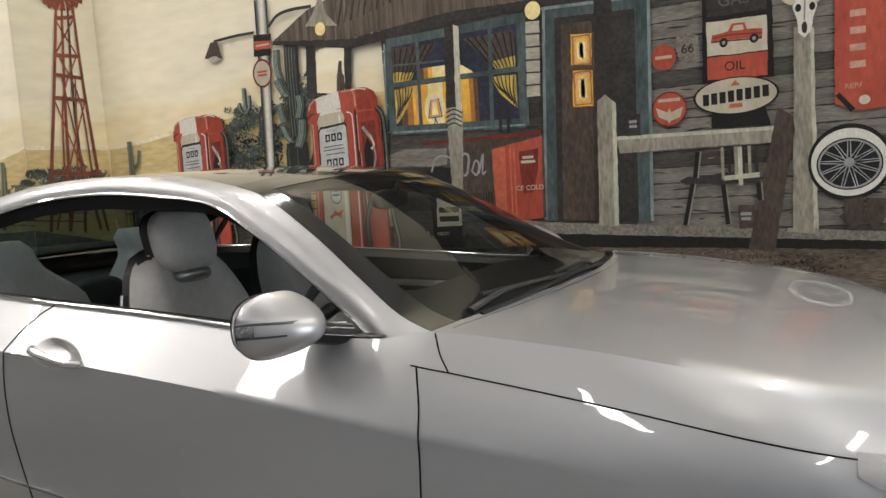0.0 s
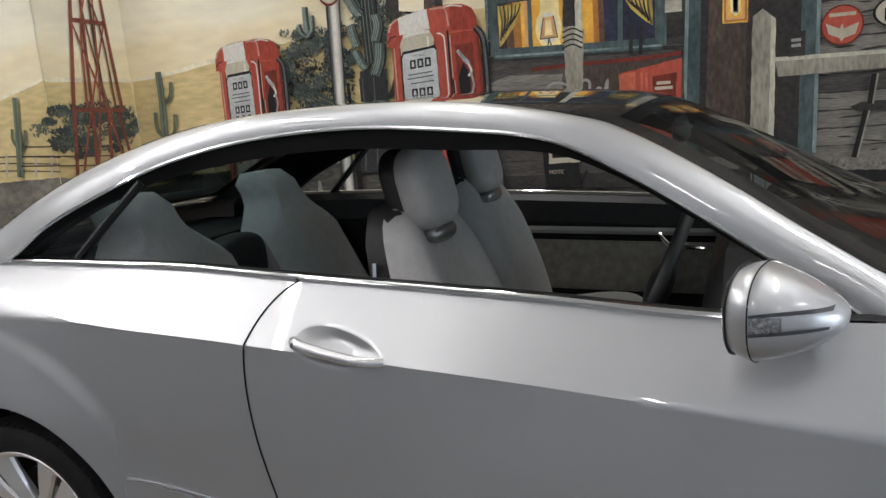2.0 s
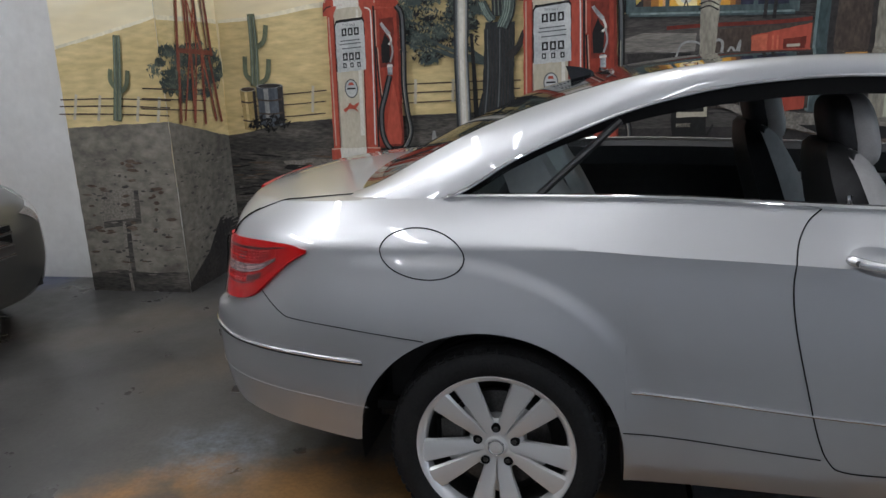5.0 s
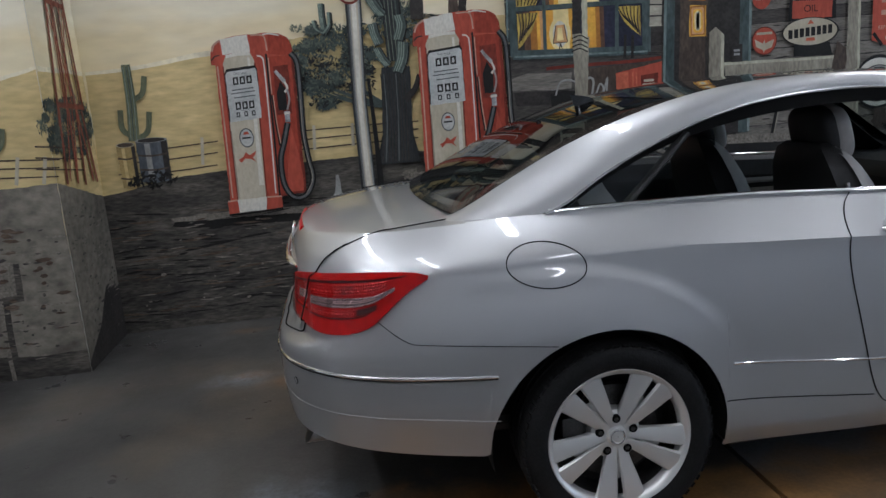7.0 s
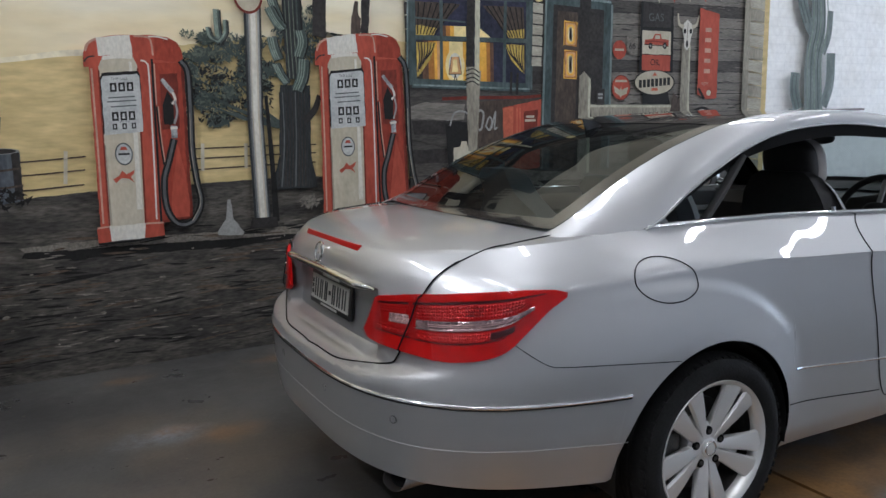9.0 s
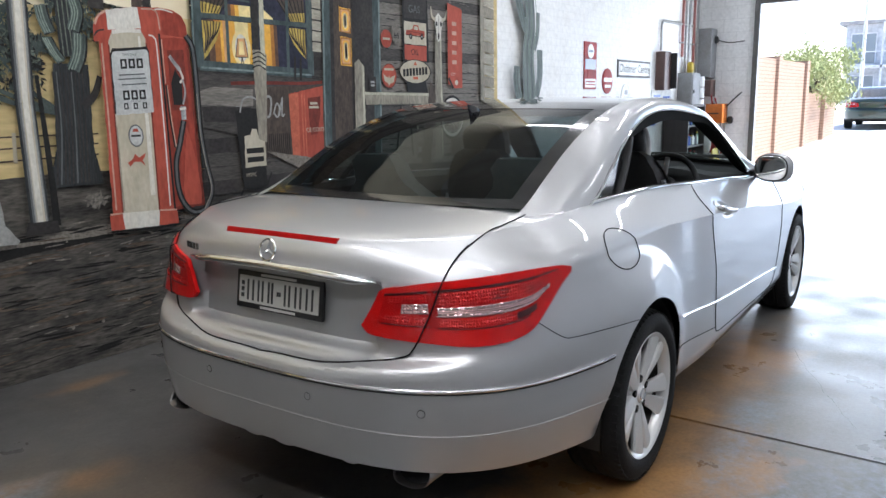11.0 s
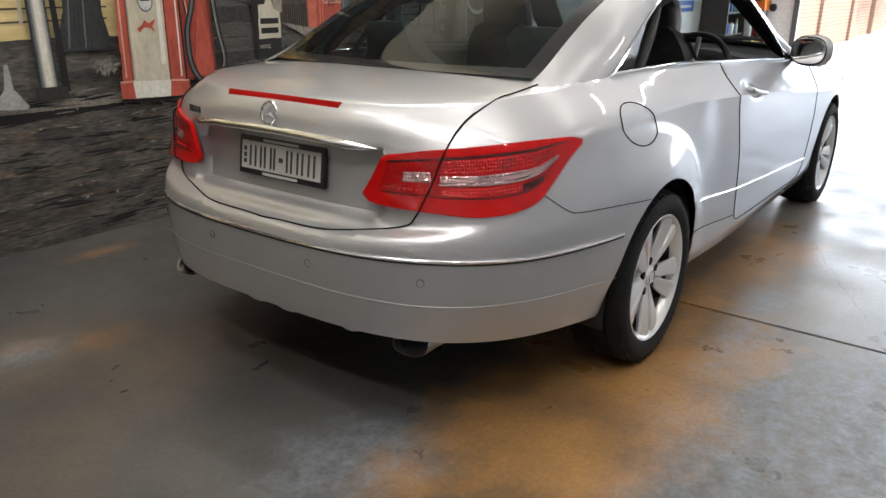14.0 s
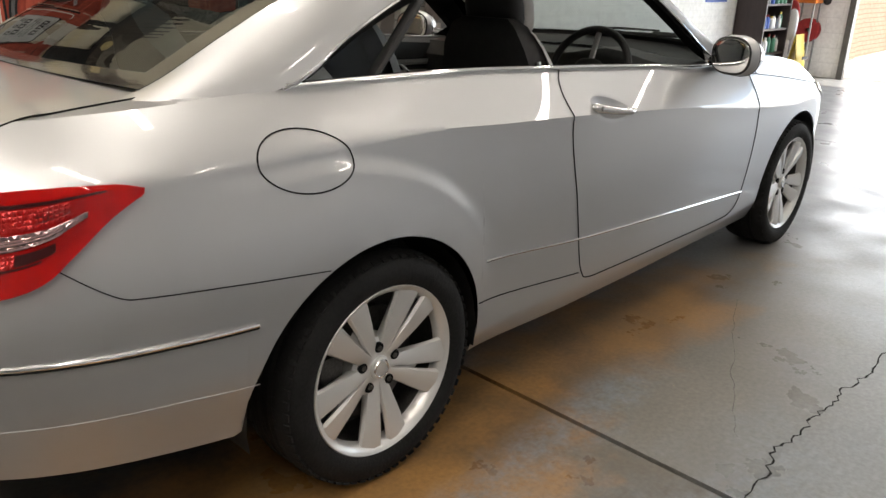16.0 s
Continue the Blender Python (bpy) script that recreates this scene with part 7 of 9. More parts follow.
def car_details(car, pm):
    car_trim(car, pm)
    # seams
    door = FRONT_DOOR
    side_line(car, "door_seam", door[:19], 120, 0.0020, "gap")
    side_line(car, "bonnet_seam", [(2.262, 0.895), (2.55, 0.860), (2.85, 0.818), (3.05, 0.790)], 40, 0.0017, "gap")
    side_line(car, "bonnet_seam", [(2.215, 0.972), (2.235, 0.93), (2.262, 0.895)], 12, 0.0018, "gap")
    side_line(car, "wing_seam", [(2.165, 0.905), (2.21, 0.900), (2.262, 0.895)], 8, 0.0017, "gap")
    side_line(car, "bumper_seam", [(-0.725, 0.79), (-0.693, 0.762), (-0.65, 0.727), (-0.612, 0.704), (-0.575, 0.698), (-0.43, 0.687), (-0.30, 0.673), (-0.175, 0.658)], 50, 0.0012, "gap")
    side_line(car, "sill_seam", [(0.375, 0.396), (0.62, 0.375), (0.885, 0.350)], 20, 0.0016, "gap")
    side_line(car, "fuel_flap_seam", [(-0.182 + 0.122 * math.cos(a), 0.896 + 0.066 * math.sin(a) - 0.011 * math.cos(a)) for a in np.linspace(0, 2 * math.pi, 25)], 97, 0.0019, "gap")
    side_line(car, "side_moulding", [(0.395, 0.521), (0.84, 0.481), (1.21, 0.453), (1.7, 0.419), (2.18, 0.384)], 60, 0.0042, "chrome", 0.001)
    crease_z = smooth_curve([(3, 0.435), (12, 0.455), (30, 0.465), (60, 0.469), (90, 0.472)])
    both("bumper_crease", Shape().tube([corner_skin(t, crease_z(t))[0] for t in [90 - 1.5 * k for k in range(57)] + [4.0, 3.4]], 0.0013, 6), pm, car)
    # lid seam down the back and over the corner of the boot
    edge = [(0.612, 0.982), (0.606, 0.945), (0.598, 0.905), (0.582, 0.84), (0.556, 0.76), (0.532, 0.705), (0.508, 0.682), (0.42, 0.662), (0.25, 0.642), (0.0, 0.635)]
    pts = line_on(tail, edge, 60, 0.0012)
    lamp_part = [p + (Vector((-0.016, 0.009, 0)) if 0.73 < p.z < 0.895 else Vector()) for p in pts]
    both("boot_seam", Shape().tube(lamp_part, 0.0026, 6), M["gap"], car)
    over = [(-0.365, 0.612), (-0.44, 0.621), (-0.53, 0.628), (-0.61, 0.630), (-0.675, 0.626)]
    ridge = [Vector((x, y, top(x, y) + 0.001)) for x, y in over] + [pts[2], pts[5]]
    both("boot_seam", Shape().tube(spline(ridge, 44), 0.0024, 6), M["gap"], car)
    # bumper strip, chrome grip, brake lamp, badge, plate
    strip_z = smooth_curve([(3, 0.585), (12, 0.592), (30, 0.597), (60, 0.603), (90, 0.595)])
    strip = [p + n * 0.002 for p, n in (corner_skin(t, strip_z(t)) for t in [90 - 1.5 * k for k in range(57)] + [4.0, 3.4])]
    both("strip_groove", Shape().tube([p + Vector((0, 0, -0.0062)) for p in strip], 0.0032, 6), M["gap"], car)
    both("bumper_strip", Shape().tube(strip, 0.0046, 8), M["chrome"], car, "chrome strip along the bumper")
    grip = [tail(y, 0.888 + 0.012 * (1 - (y / 0.42) ** 2), 0.004) + Vector((-0.006, 0, 0)) for y in np.linspace(-0.415, 0.415, 40)]
    part("boot_grip", Shape().tube(grip, lambda f: 0.017 * min(1, 8 * min(f, 1 - f) + 0.25), 12, 0.8), M["chrome"], car, "chrome boot grip bar")
    rows = []
    for y in np.linspace(-0.254, 0.236, 30):
        z = 0.990 + 0.002 * (1 - (y / 0.25) ** 2)
        p = tail(y, z)
        rows.append([(p + Vector((0.004, 0, 0.007)), Vector((-0.97, 0, 0.2))), (p, Vector((-0.97, 0, 0.2))), (p + Vector((-0.003, 0, -0.013)), Vector((-1, 0, 0.1)))])
    part("brake_lamp", patch(rows, 0.006), M["lens_red"], car, "slim red third brake lamp")
    c = tail(0, 0.945, 0.004)
    tilt = pose(c.x, c.y, c.z, 0, 14, 0)
    ring = Shape().lathe([(0.030, -0.003), (0.032, -0.007), (0.035, -0.007), (0.037, -0.003), (0.035, 0.002), (0.032, 0.002)], 40, axis="x", close=True)
    for k in range(3):
        a = math.pi / 2 + 2 * math.pi * k / 3
        d, e = Vector((0, math.cos(a), math.sin(a))), Vector((0, -math.sin(a), math.cos(a)))
        ring.add([d * 0.033, e * 0.006, e * -0.006, Vector((-0.008, 0, 0))], [(0, 1, 3), (2, 0, 3), (1, 2, 3)])
    part("boot_badge", ring.moved(tilt), M["chrome"], car)
    for k in range(4):
        q = tail(0.375 + 0.023 * k, 0.918, 0.002)
        part("badge_bar", Shape().box((-0.002, -0.007, -0.011), (0.002, 0.007, 0.011)).moved(Matrix.Translation(q)), M["chrome"], car)
    pc = tail(0, 0.795)
    plate = part("number_plate", Shape().box((-0.009, -0.195, -0.062), (0.005, 0.195, 0.062)).moved(pose(pc.x - 0.006, 0, pc.z, 0, 8, 0)), M["plate_black"], car, "pale number plate in a black frame", bevel=0.004)
    at = pose(pc.x - 0.006, 0, pc.z, 0, 8, 0)
    part("plate_field", Shape().box((-0.0115, -0.180, -0.043), (-0.0085, 0.180, 0.045)).moved(at), M["plate_cream"], plate, "pale number plate face")
    for y0, w, h in ((0.125, 0.020, 0.034), (0.078, 0.016, 0.034), (0.032, 0.014, 0.034), (-0.006, 0.008, 0.007), (-0.044, 0.016, 0.034), (-0.092, 0.018, 0.034), (-0.142, 0.020, 0.034)):
        for c0 in (-w * 0.6, w * 0.6):
            part("plate_bar", Shape().box((-0.0135, y0 + c0 - 0.0035, -h), (-0.0116, y0 + c0 + 0.0035, h)).moved(at), M["plate_ink"], plate)
    for z0 in (-0.02, 0.0, 0.02):
        part("plate_bar", Shape().box((-0.0135, 0.156, z0 - 0.007), (-0.0116, 0.168, z0 + 0.007)).moved(at), M["plate_ink"], plate)
    for z0 in (0.053, -0.053):
        part("frame_bar", Shape().box((-0.0105, -0.08, z0 - 0.004), (-0.0085, 0.08, z0 + 0.004)).moved(pose(pc.x - 0.006, 0, pc.z, 0, 8, 0)), M["plate_cream"], plate)
    for y in (0.224, 0.588, -0.224, -0.588):
        q = tail(y, 0.54, 0.0)
        n = (tail(y, 0.54, 0.01) - q).normalized()
        m = Matrix.Translation(q) @ n.to_track_quat("Z", "Y").to_matrix().to_4x4()
        part("parking_sensor", Shape().lathe([(0.001, 0.0012), (0.0095, 0.0012), (0.0105, 0.0002)], 20).moved(m), pm, car)
        part("sensor_ring", Shape().lathe([(0.0105, 0.0012), (0.0118, 0.0012), (0.0118, -0.001)], 20).moved(m), M["gap"], car)
    for s in (1, -1):
        pipe = Shape()
        rows = []
        for x, k in ((-0.78, 0.95), (-0.950, 1.0), (-0.956, 0.97), (-0.952, 0.90), (-0.87, 0.88)):
            rows.append([Vector((x + 0.025 * math.sin(a), s * 0.53 + 0.066 * k * math.copysign(abs(math.cos(a)) ** 0.75, math.cos(a)), 0.333 + 0.029 * k * math.copysign(abs(math.sin(a)) ** 0.75, math.sin(a)))) for a in np.linspace(0, 2 * math.pi, 33)[:-1]])
        pipe.grid(rows, closed=True)
        ex = part("exhaust", pipe, M["pipe"], car, "chrome oval exhaust tip")
        part("exhaust_bore", Shape().add([(-0.93 + 0.025 * math.sin(a), s * 0.53 + 0.0605 * math.cos(a), 0.333 + 0.0258 * math.sin(a)) for a in np.linspace(0, 2 * math.pi, 33)[:-1]], [tuple(range(32))]), M["gap"], ex)
    val = []
    for y in np.linspace(-0.62, 0.62, 60):
        p = tail(y, 0.372)
        cut = 0.018 * max(0, math.sin(abs(y) * 22)) * step(0.40, 0.33, abs(y))
        val.append([p + Vector((0.012, 0, 0.02)), p + Vector((0.03, 0, -0.022 - cut)), p + Vector((0.12, 0, -0.03 - cut)), p + Vector((0.35, 0, -0.03))])
    part("rear_valance", Shape().grid(val), pm, car)
    # window surround
    top_edge = [EDGE_D[k] + Vector((0, 0.004, -0.004)) for k in range(14, 92)]
    both("window_trim", Shape().tube(top_edge, 0.0048, 6), M["chrome"], car)
    rows = []
    for k in range(14, 92):
        d, r = EDGE_D[k], EDGE_R[k]
        x = min(max(d.x, -0.12), 2.06)
        down = side(x, belt(x)) + Vector((0, -0.012, 0)) - d
        reach = min(0.85 * down.length, 0.030 + 0.026 * step(26, 44, k) - 0.036 * step(52, 72, k))
        w = down.normalized()
        rows.append([d + Vector((0, -0.002, -0.001)), d + w * reach * 0.5 + Vector((0, -0.006, 0)), d + w * reach + Vector((0, -0.012, 0)), d + w * reach * 0.9 + Vector((0, -0.06, 0)), r + Vector((0, -0.06, -0.03))])
    both("window_seal", Shape().grid(rows), M["gap"], car)
    belt_pts = [side(x, belt(x) + 0.001, 0.004) for x in np.linspace(-0.13, 1.90, 70)]
    both("belt_moulding", Shape().tube(belt_pts, 0.0095, 10, 0.9), M["chrome"], car, "chrome moulding under the windows")
    rows = [[side(x, belt(x)) + Vector((0, 0.0, 0.004)), side(x, belt(x)) + Vector((0, -0.02, 0.010)), side(x, belt(x)) + Vector((0, -0.045, 0.004)), side(x, belt(x)) + Vector((0, -0.05, -0.06))] for x in np.linspace(-0.12, 2.08, 60)]
    both("belt_seal", Shape().grid(rows), M["black"], car)
    # fixed quarter window and its bar
    rows = []
    for k in range(14, 35):
        d = EDGE_D[k]
        x = d.x
        b = side(x, belt(x)) + Vector((0, -0.015, 0))
        t = d + Vector((0, -0.012, -0.006))
        f = min(1.0, max(0.0, (0.34 - x) / 0.22)) if x > 0.12 else 1.0
        rows.append([t.lerp(b, f * j / 8) for j in range(9)])
    both("quarter_window", Shape().grid(rows), M["glass"], car)
    a = side(0.13, belt(0.13)) + Vector((0, -0.012, 0))
    b = Vector((0.36, 0.648, 1.236))
    both("window_bar", Shape().tube([a.lerp(b, k / 8) + Vector((0, 0.006 * math.sin(math.pi * k / 8), 0)) for k in range(9)], 0.019, 8, 0.6), M["black"], car)
    # mirrors
    for s, o in ((1, False), (-1, True)):
        body = Shape().ellipsoid((0, 0, 0), MIRROR, 2.5, n=26)
        body.v = [mirror_form(*q) for q in body.v]
        m = pose(1.856, 0.900, 1.004, 0, 0, 16)
        if o:
            body, m = body.mirrored(), pose(1.856, -0.900, 1.004, 0, 0, -16)
        mir = part("door_mirror", body.moved(m), pm, car, "silver door mirror with a clear side repeater")
        flip = (lambda q: q.mirrored()) if o else (lambda q: q)
        part("mirror_glass", flip(Shape().ellipsoid((-0.0425, 0.0, 0.0), (0.004, 0.088, 0.064), 2.7)).moved(m), M["chrome"], mir)
        part("mirror_surround", flip(Shape().ellipsoid((-0.038, 0.0, 0.0), (0.006, 0.095, 0.073), 2.5)).moved(m), M["black"], mir)

        def skin(x, z, off):
            y = MIRROR[1] * max(0.0, 1 - (x / MIRROR[0]) ** 2.5 - (abs(z) / MIRROR[2]) ** 2.5) ** 0.4
            return Vector(mirror_form(x, y, z)) + Vector((0.5 * off, off, 0))
        bands = (("repeater", "repeater", 0.002, 0.044, -0.014, -0.010, 0.017, 0.020), ("repeater_slot", "steel_slot", 0.001, 0.100, -0.016, -0.010, -0.010, -0.003), ("repeater_slot", "steel_slot", 0.001, 0.102, 0.014, 0.036, 0.019, 0.046))
        for name, mat, x0, x1, za, zb, zc, zd in bands:
            rows = []
            for f in np.linspace(0, 1, 24):
                lo, hi = za + (zb - za) * f, zc + (zd - zc) * f
                rows.append([skin(x0 + (x1 - x0) * f, lo + (hi - lo) * k / 3, 0.0016 if name == "repeater" else 0.0022) for k in range(4)])
            part(name, flip(Shape().grid(rows)).moved(m), M[mat], mir)
        hoop = [Vector(mirror_form(-0.001, MIRROR[1] * math.copysign(abs(math.cos(a)) ** 0.8, math.cos(a)), MIRROR[2] * math.copysign(abs(math.sin(a)) ** 0.8, math.sin(a)))) for a in np.linspace(0, 2 * math.pi, 65)]
        part("mirror_joint", flip(Shape().tube(hoop, 0.0012, 5)).moved(m), M["gap"], mir)
        foot = [Vector((1.895, s * 0.86, 0.985)), Vector((1.925, s * 0.81, 0.968)), Vector((1.96, s * 0.755, 0.955))]
        part("mirror_arm", Shape().tube(foot, 0.036, 10, 0.8), M["black_gloss"], mir)
    tri = [side(1.72, belt(1.72)), side(1.86, belt(1.86)), side(2.0, belt(2.0)), Vector((2.09, 0.79, 0.925))]
    hi = [EDGE_D[80], EDGE_D[83], EDGE_D[87], EDGE_D[91]]
    both("mirror_panel", Shape().grid([[tri[k] + Vector((0, 0.0, 0.0)), tri[k].lerp(hi[k], 0.5), hi[k] + Vector((0, -0.004, 0))] for k in range(1, 4)]), M["black_gloss"], car)
    # door handles
    for s in (1, -1):
        fs = np.linspace(0, 1, 25)
        base = []
        for f in fs:
            x, z = 0.912 + 0.226 * f, 0.897 - 0.032 * f
            base.append(side(x, z) + Vector((0, grip_hollow(x, z), 0)))
        bar = [p + Vector((0, 0.002 + 0.020 * min(1, 7 * f, 5 * (1 - f)) ** 0.8, -0.004 * math.sin(math.pi * f))) for p, f in zip(base, fs)]
        hs = Shape().tube(bar, lambda f: 0.0145 - 0.004 * f if 0.02 < f < 0.97 else 0.009, 14, 1.0)
        if s < 0:
            hs = hs.mirrored()
        hd = part("door_handle", hs, M["handle"], car, "silver pull handle")
        # skin over the hollow, its shade put into a darker silver
        cup = []
        for u in np.linspace(-0.86, 0.86, 23):
            x = 1.022 + 0.122 * u
            h = math.sqrt(max(0.0, 0.76 - u * u)) * (0.037 - 0.010 * u)
            cup.append([side(x, 0.883 - 0.14 * (x - 1.022) + h * v, 0.0016) for v in np.linspace(-1, 1, 9)])
        cs = Shape().grid(cup)
        part("handle_cup", cs if s > 0 else cs.mirrored(), M["cup"], hd, "hollow behind the handle, darker silver standing in for its shade")
        q = bar[2] + Vector((0, 0.0125, 0))
        lock = Shape().lathe([(0.001, 0.003), (0.007, 0.003), (0.008, 0.0)], 16, axis="y").moved(Matrix.Translation(q))
        part("key_lock", lock if s > 0 else lock.mirrored(), M["dark_metal"], hd)
    # roof fin, wipers, scuttle
    fin = Shape()
    rows = []
    for f in np.linspace(0, 1, 12):
        h = 0.058 * (1 - f) ** 0.5 + 0.001
        x = 0.20 + 0.085 * f
        zb = 1.318 + 0.020 * f
        w = 0.008 * math.sqrt(min(1, f * 6 + 0.05)) * (1 - 0.5 * f)
        rows.append([Vector((x, -w, zb)), Vector((x - 0.012 * (1 - f), -w * 0.35, zb + h * 0.6)), Vector((x - 0.02 * (1 - f), 0, zb + h)), Vector((x - 0.012 * (1 - f), w * 0.35, zb + h * 0.6)), Vector((x, w, zb))])
    fin.grid(rows)
    fin.f.append((0, 1, 2, 3, 4))
    part("roof_aerial", fin, M["black_gloss"], car, "black shark fin aerial")
    sc = []
    for y in np.linspace(-0.75, 0.75, 30):
        xe = 2.2 + 0.17 * (1 - min(1, abs(y) / 0.78) ** 2)
        z = top(min(xe + 0.02, 2.4), y)
        sc.append([Vector((xe + 0.03, y, z + 0.001)), Vector((xe + 0.01, y, z - 0.02)), Vector((xe - 0.10, y, z - 0.03)), Vector((xe - 0.18, y, z - 0.05))])
    part("scuttle", Shape().grid(sc), M["black"], car)
    for y0, y1, f1 in ((0.12, -0.58, 0.10), (-0.64, 0.0, 0.04)):
        pts = []
        for k in range(16):
            y = y0 + (y1 - y0) * k / 15
            xc = 2.36 - 0.42 * f1 * (k / 15) - 0.13 * (abs(y) / 0.75) ** 2
            zz = 1.005 + 0.52 * f1 * (k / 15) * 0.62 - 0.02 * (abs(y) / 0.7) ** 2
            pts.append(Vector((xc, y, zz)))
        blade = part("wiper", Shape().tube(pts, 0.008, 6), M["black"], car, "black windscreen wiper")
        root = Vector((2.33 - 0.13 * (abs(y0) / 0.75) ** 2, y0, 0.995))
        mid = pts[9] + Vector((0.02, 0, 0.018))
        part("wiper_arm", Shape().tube(spline([root, root.lerp(mid, 0.35) + Vector((0.01, 0, 0.022)), mid], 14), lambda f: 0.015 - 0.008 * f, 8, 0.6), M["black"], blade)
    for k0, k1, name in ((34, 38, "screen_band"), (62, 66, "screen_band")):
        part(name, Shape().grid(roof_rows(k0, k1, -1, 1, 30, 0.0015)), M["black_gloss"], car)
    for rng in (range(5, 38), range(62, 96)):
        for sgn in (1, -1):
            rows = []
            for k in rng:
                r, c = EDGE_R[k], EDGE_C[k]
                rows.append([Vector((c.x + (r.x - c.x) * q ** 2, sgn * r.y * q, c.z + (r.z - c.z) * q ** 2.2 + 0.0015)) for q in (0.90, 0.935, 0.97, 1.0)])
            part("screen_border", Shape().grid(rows), M["black_gloss"], car)
    low = []
    for s in np.linspace(-1, 1, 31):
        row = []
        for k in (5, 6, 7, 8):
            r, c = EDGE_R[k], EDGE_C[k]
            row.append(Vector((c.x + (r.x - c.x) * s * s, r.y * s, c.z + (r.z - c.z) * abs(s) ** 2.2 + 0.0015)))
        low.append(row)
    part("screen_border", Shape().grid(low), M["black_gloss"], car)
    car_cabin(car)


def car_cabin(car):
    """Seats, dashboard, linings."""
    tub = Shape().box((-0.45, -0.70, 0.34), (2.3, 0.70, 0.37))
    part("cabin_floor", tub, M["carpet"], car)
    lining = Shape().grid(roof_rows(TAIL_HEADER - 2, HEADER + 2, -0.97, 0.97, 20, -0.03))
    part("headliner", lining, M["dark_leather"], car)
    part("parcel_shelf", Shape().box((-0.48, -0.60, 0.90), (-0.05, 0.60, 0.955)), M["dark_leather"], car, bevel=0.02)
    part("rear_bulkhead", Shape().box((-0.40, -0.62, 0.37), (-0.34, 0.62, 0.92)), M["carpet"], car)
    part("firewall", Shape().box((2.25, -0.70, 0.34), (2.30, 0.70, 0.92)), M["carpet"], car)
    for s in (1, -1):
        pan = Shape()
        rows = []
        for x in np.linspace(-0.35, 2.1, 40):
            b = side(x, belt(x))
            rows.append([Vector((x, s * (b.y - 0.045), b.z + 0.002)), Vector((x, s * (b.y - 0.075), b.z - 0.02)), Vector((x, s * (b.y - 0.085), b.z - 0.10)), Vector((x, s * (b.y - 0.06), b.z - 0.14)), Vector((x, s * (b.y - 0.05), 0.36))])
        pan.grid(rows)
        panel = part("door_lining", pan, M["dark_leather"], car, "black door lining with beige inset")
        for z0, z1, mat, d, name in ((0.855, 0.885, "alloy", 0.094, "lining_strip"), (0.63, 0.83, "lining", 0.080, "lining_inset"), (0.55, 0.62, "dark_leather", 0.125, "arm_rest")):
            st = Shape().grid([[Vector((x, s * (side(x, belt(x)).y - d + (0.012 if j == 0 else 0)), z0 + (z1 - z0) * j / 2 - 0.06 * (x - 0.9) * 0.6)) for j in range(3)] for x in np.linspace(0.95, 1.9, 20)])
            part(name, st, M[mat], panel)
        part("lining_grip", Shape().tube([Vector((1.52, s * (side(1.52, 0.95).y - 0.12), 0.84)), Vector((1.56, s * (side(1.52, 0.95).y - 0.14), 0.80)), Vector((1.68, s * (side(1.6, 0.95).y - 0.14), 0.79))], 0.008, 8), M["chrome"], panel)
        # front seat
        dx = 0.0 if s < 0 else -0.10
        seat = thing("front_seat", pose(0, 0, 0), "", "")
        seat.parent = car
        tagged(seat, "grey and black leather front seat")
        y = s * 0.365

        def back(f, w, d0, d1):
            """A slice of the backrest: f up it, half width w, front and back planes."""
            z = 0.52 + 0.62 * f
            x = 1.17 - 0.20 * f + dx
            return [Vector((x + d1 * 0.4, y - w, z)), Vector((x + d1, y - w * 0.8, z)), Vector((x + d1 - 0.015, y, z)), Vector((x + d1, y + w * 0.8, z)), Vector((x + d1 * 0.4, y + w, z)), Vector((x + d0, y + w * 0.92, z)), Vector((x + d0 - 0.02, y, z)), Vector((x + d0, y - w * 0.92, z))]
        prof = ((0.0, 0.22, -0.06, 0.06), (0.15, 0.25, -0.07, 0.075), (0.4, 0.255, -0.07, 0.08), (0.65, 0.24, -0.065, 0.075), (0.85, 0.20, -0.055, 0.06), (0.96, 0.155, -0.04, 0.045), (1.0, 0.11, -0.02, 0.02))
        bs = Shape().grid([back(*q) for q in prof], closed=True)
        bs.add(back(*prof[-1]), [tuple(range(8))])
        part("seat_shell", bs, M["dark_leather"], seat)
        half = smooth_curve([(0.0, 0.20), (0.15, 0.25), (0.4, 0.255), (0.65, 0.245), (0.85, 0.205), (0.94, 0.165), (0.975, 0.13)])
        deep = smooth_curve([(0.0, 0.07), (0.15, 0.078), (0.4, 0.085), (0.65, 0.08), (0.85, 0.062), (0.94, 0.045), (0.975, 0.03)])
        fr = []
        for f in np.linspace(0, 0.975, 18):
            row = []
            for q in np.linspace(-1.03, 1.03, 21):
                k = 0.78 + 0.42 * step(0.25, 0.72, abs(q)) - 1.15 * max(0.0, (abs(q) - 0.74) / 0.29) ** 2
                row.append(Vector((1.17 - 0.20 * f + dx + deep(f) * k + 0.008, y + half(f) * q, 0.52 + 0.62 * f)))
            fr.append(row)
        part("seat_back", Shape().grid(fr), M["leather"], seat, "pale grey leather backrest")
        part("seat_cushion", Shape().ellipsoid((1.34 + dx, y, 0.56), (0.27, 0.25, 0.085), 3.2, Euler((0, radians(-8), 0)).to_matrix()), M["leather"], seat)
        rot = Euler((0, radians(-14), 0)).to_matrix()
        hr = part("head_rest", Shape().ellipsoid((1.045 + dx, y, 1.165), (0.048, 0.128, 0.112), 3.0, rot), M["leather"], seat, "pale grey leather head rest")
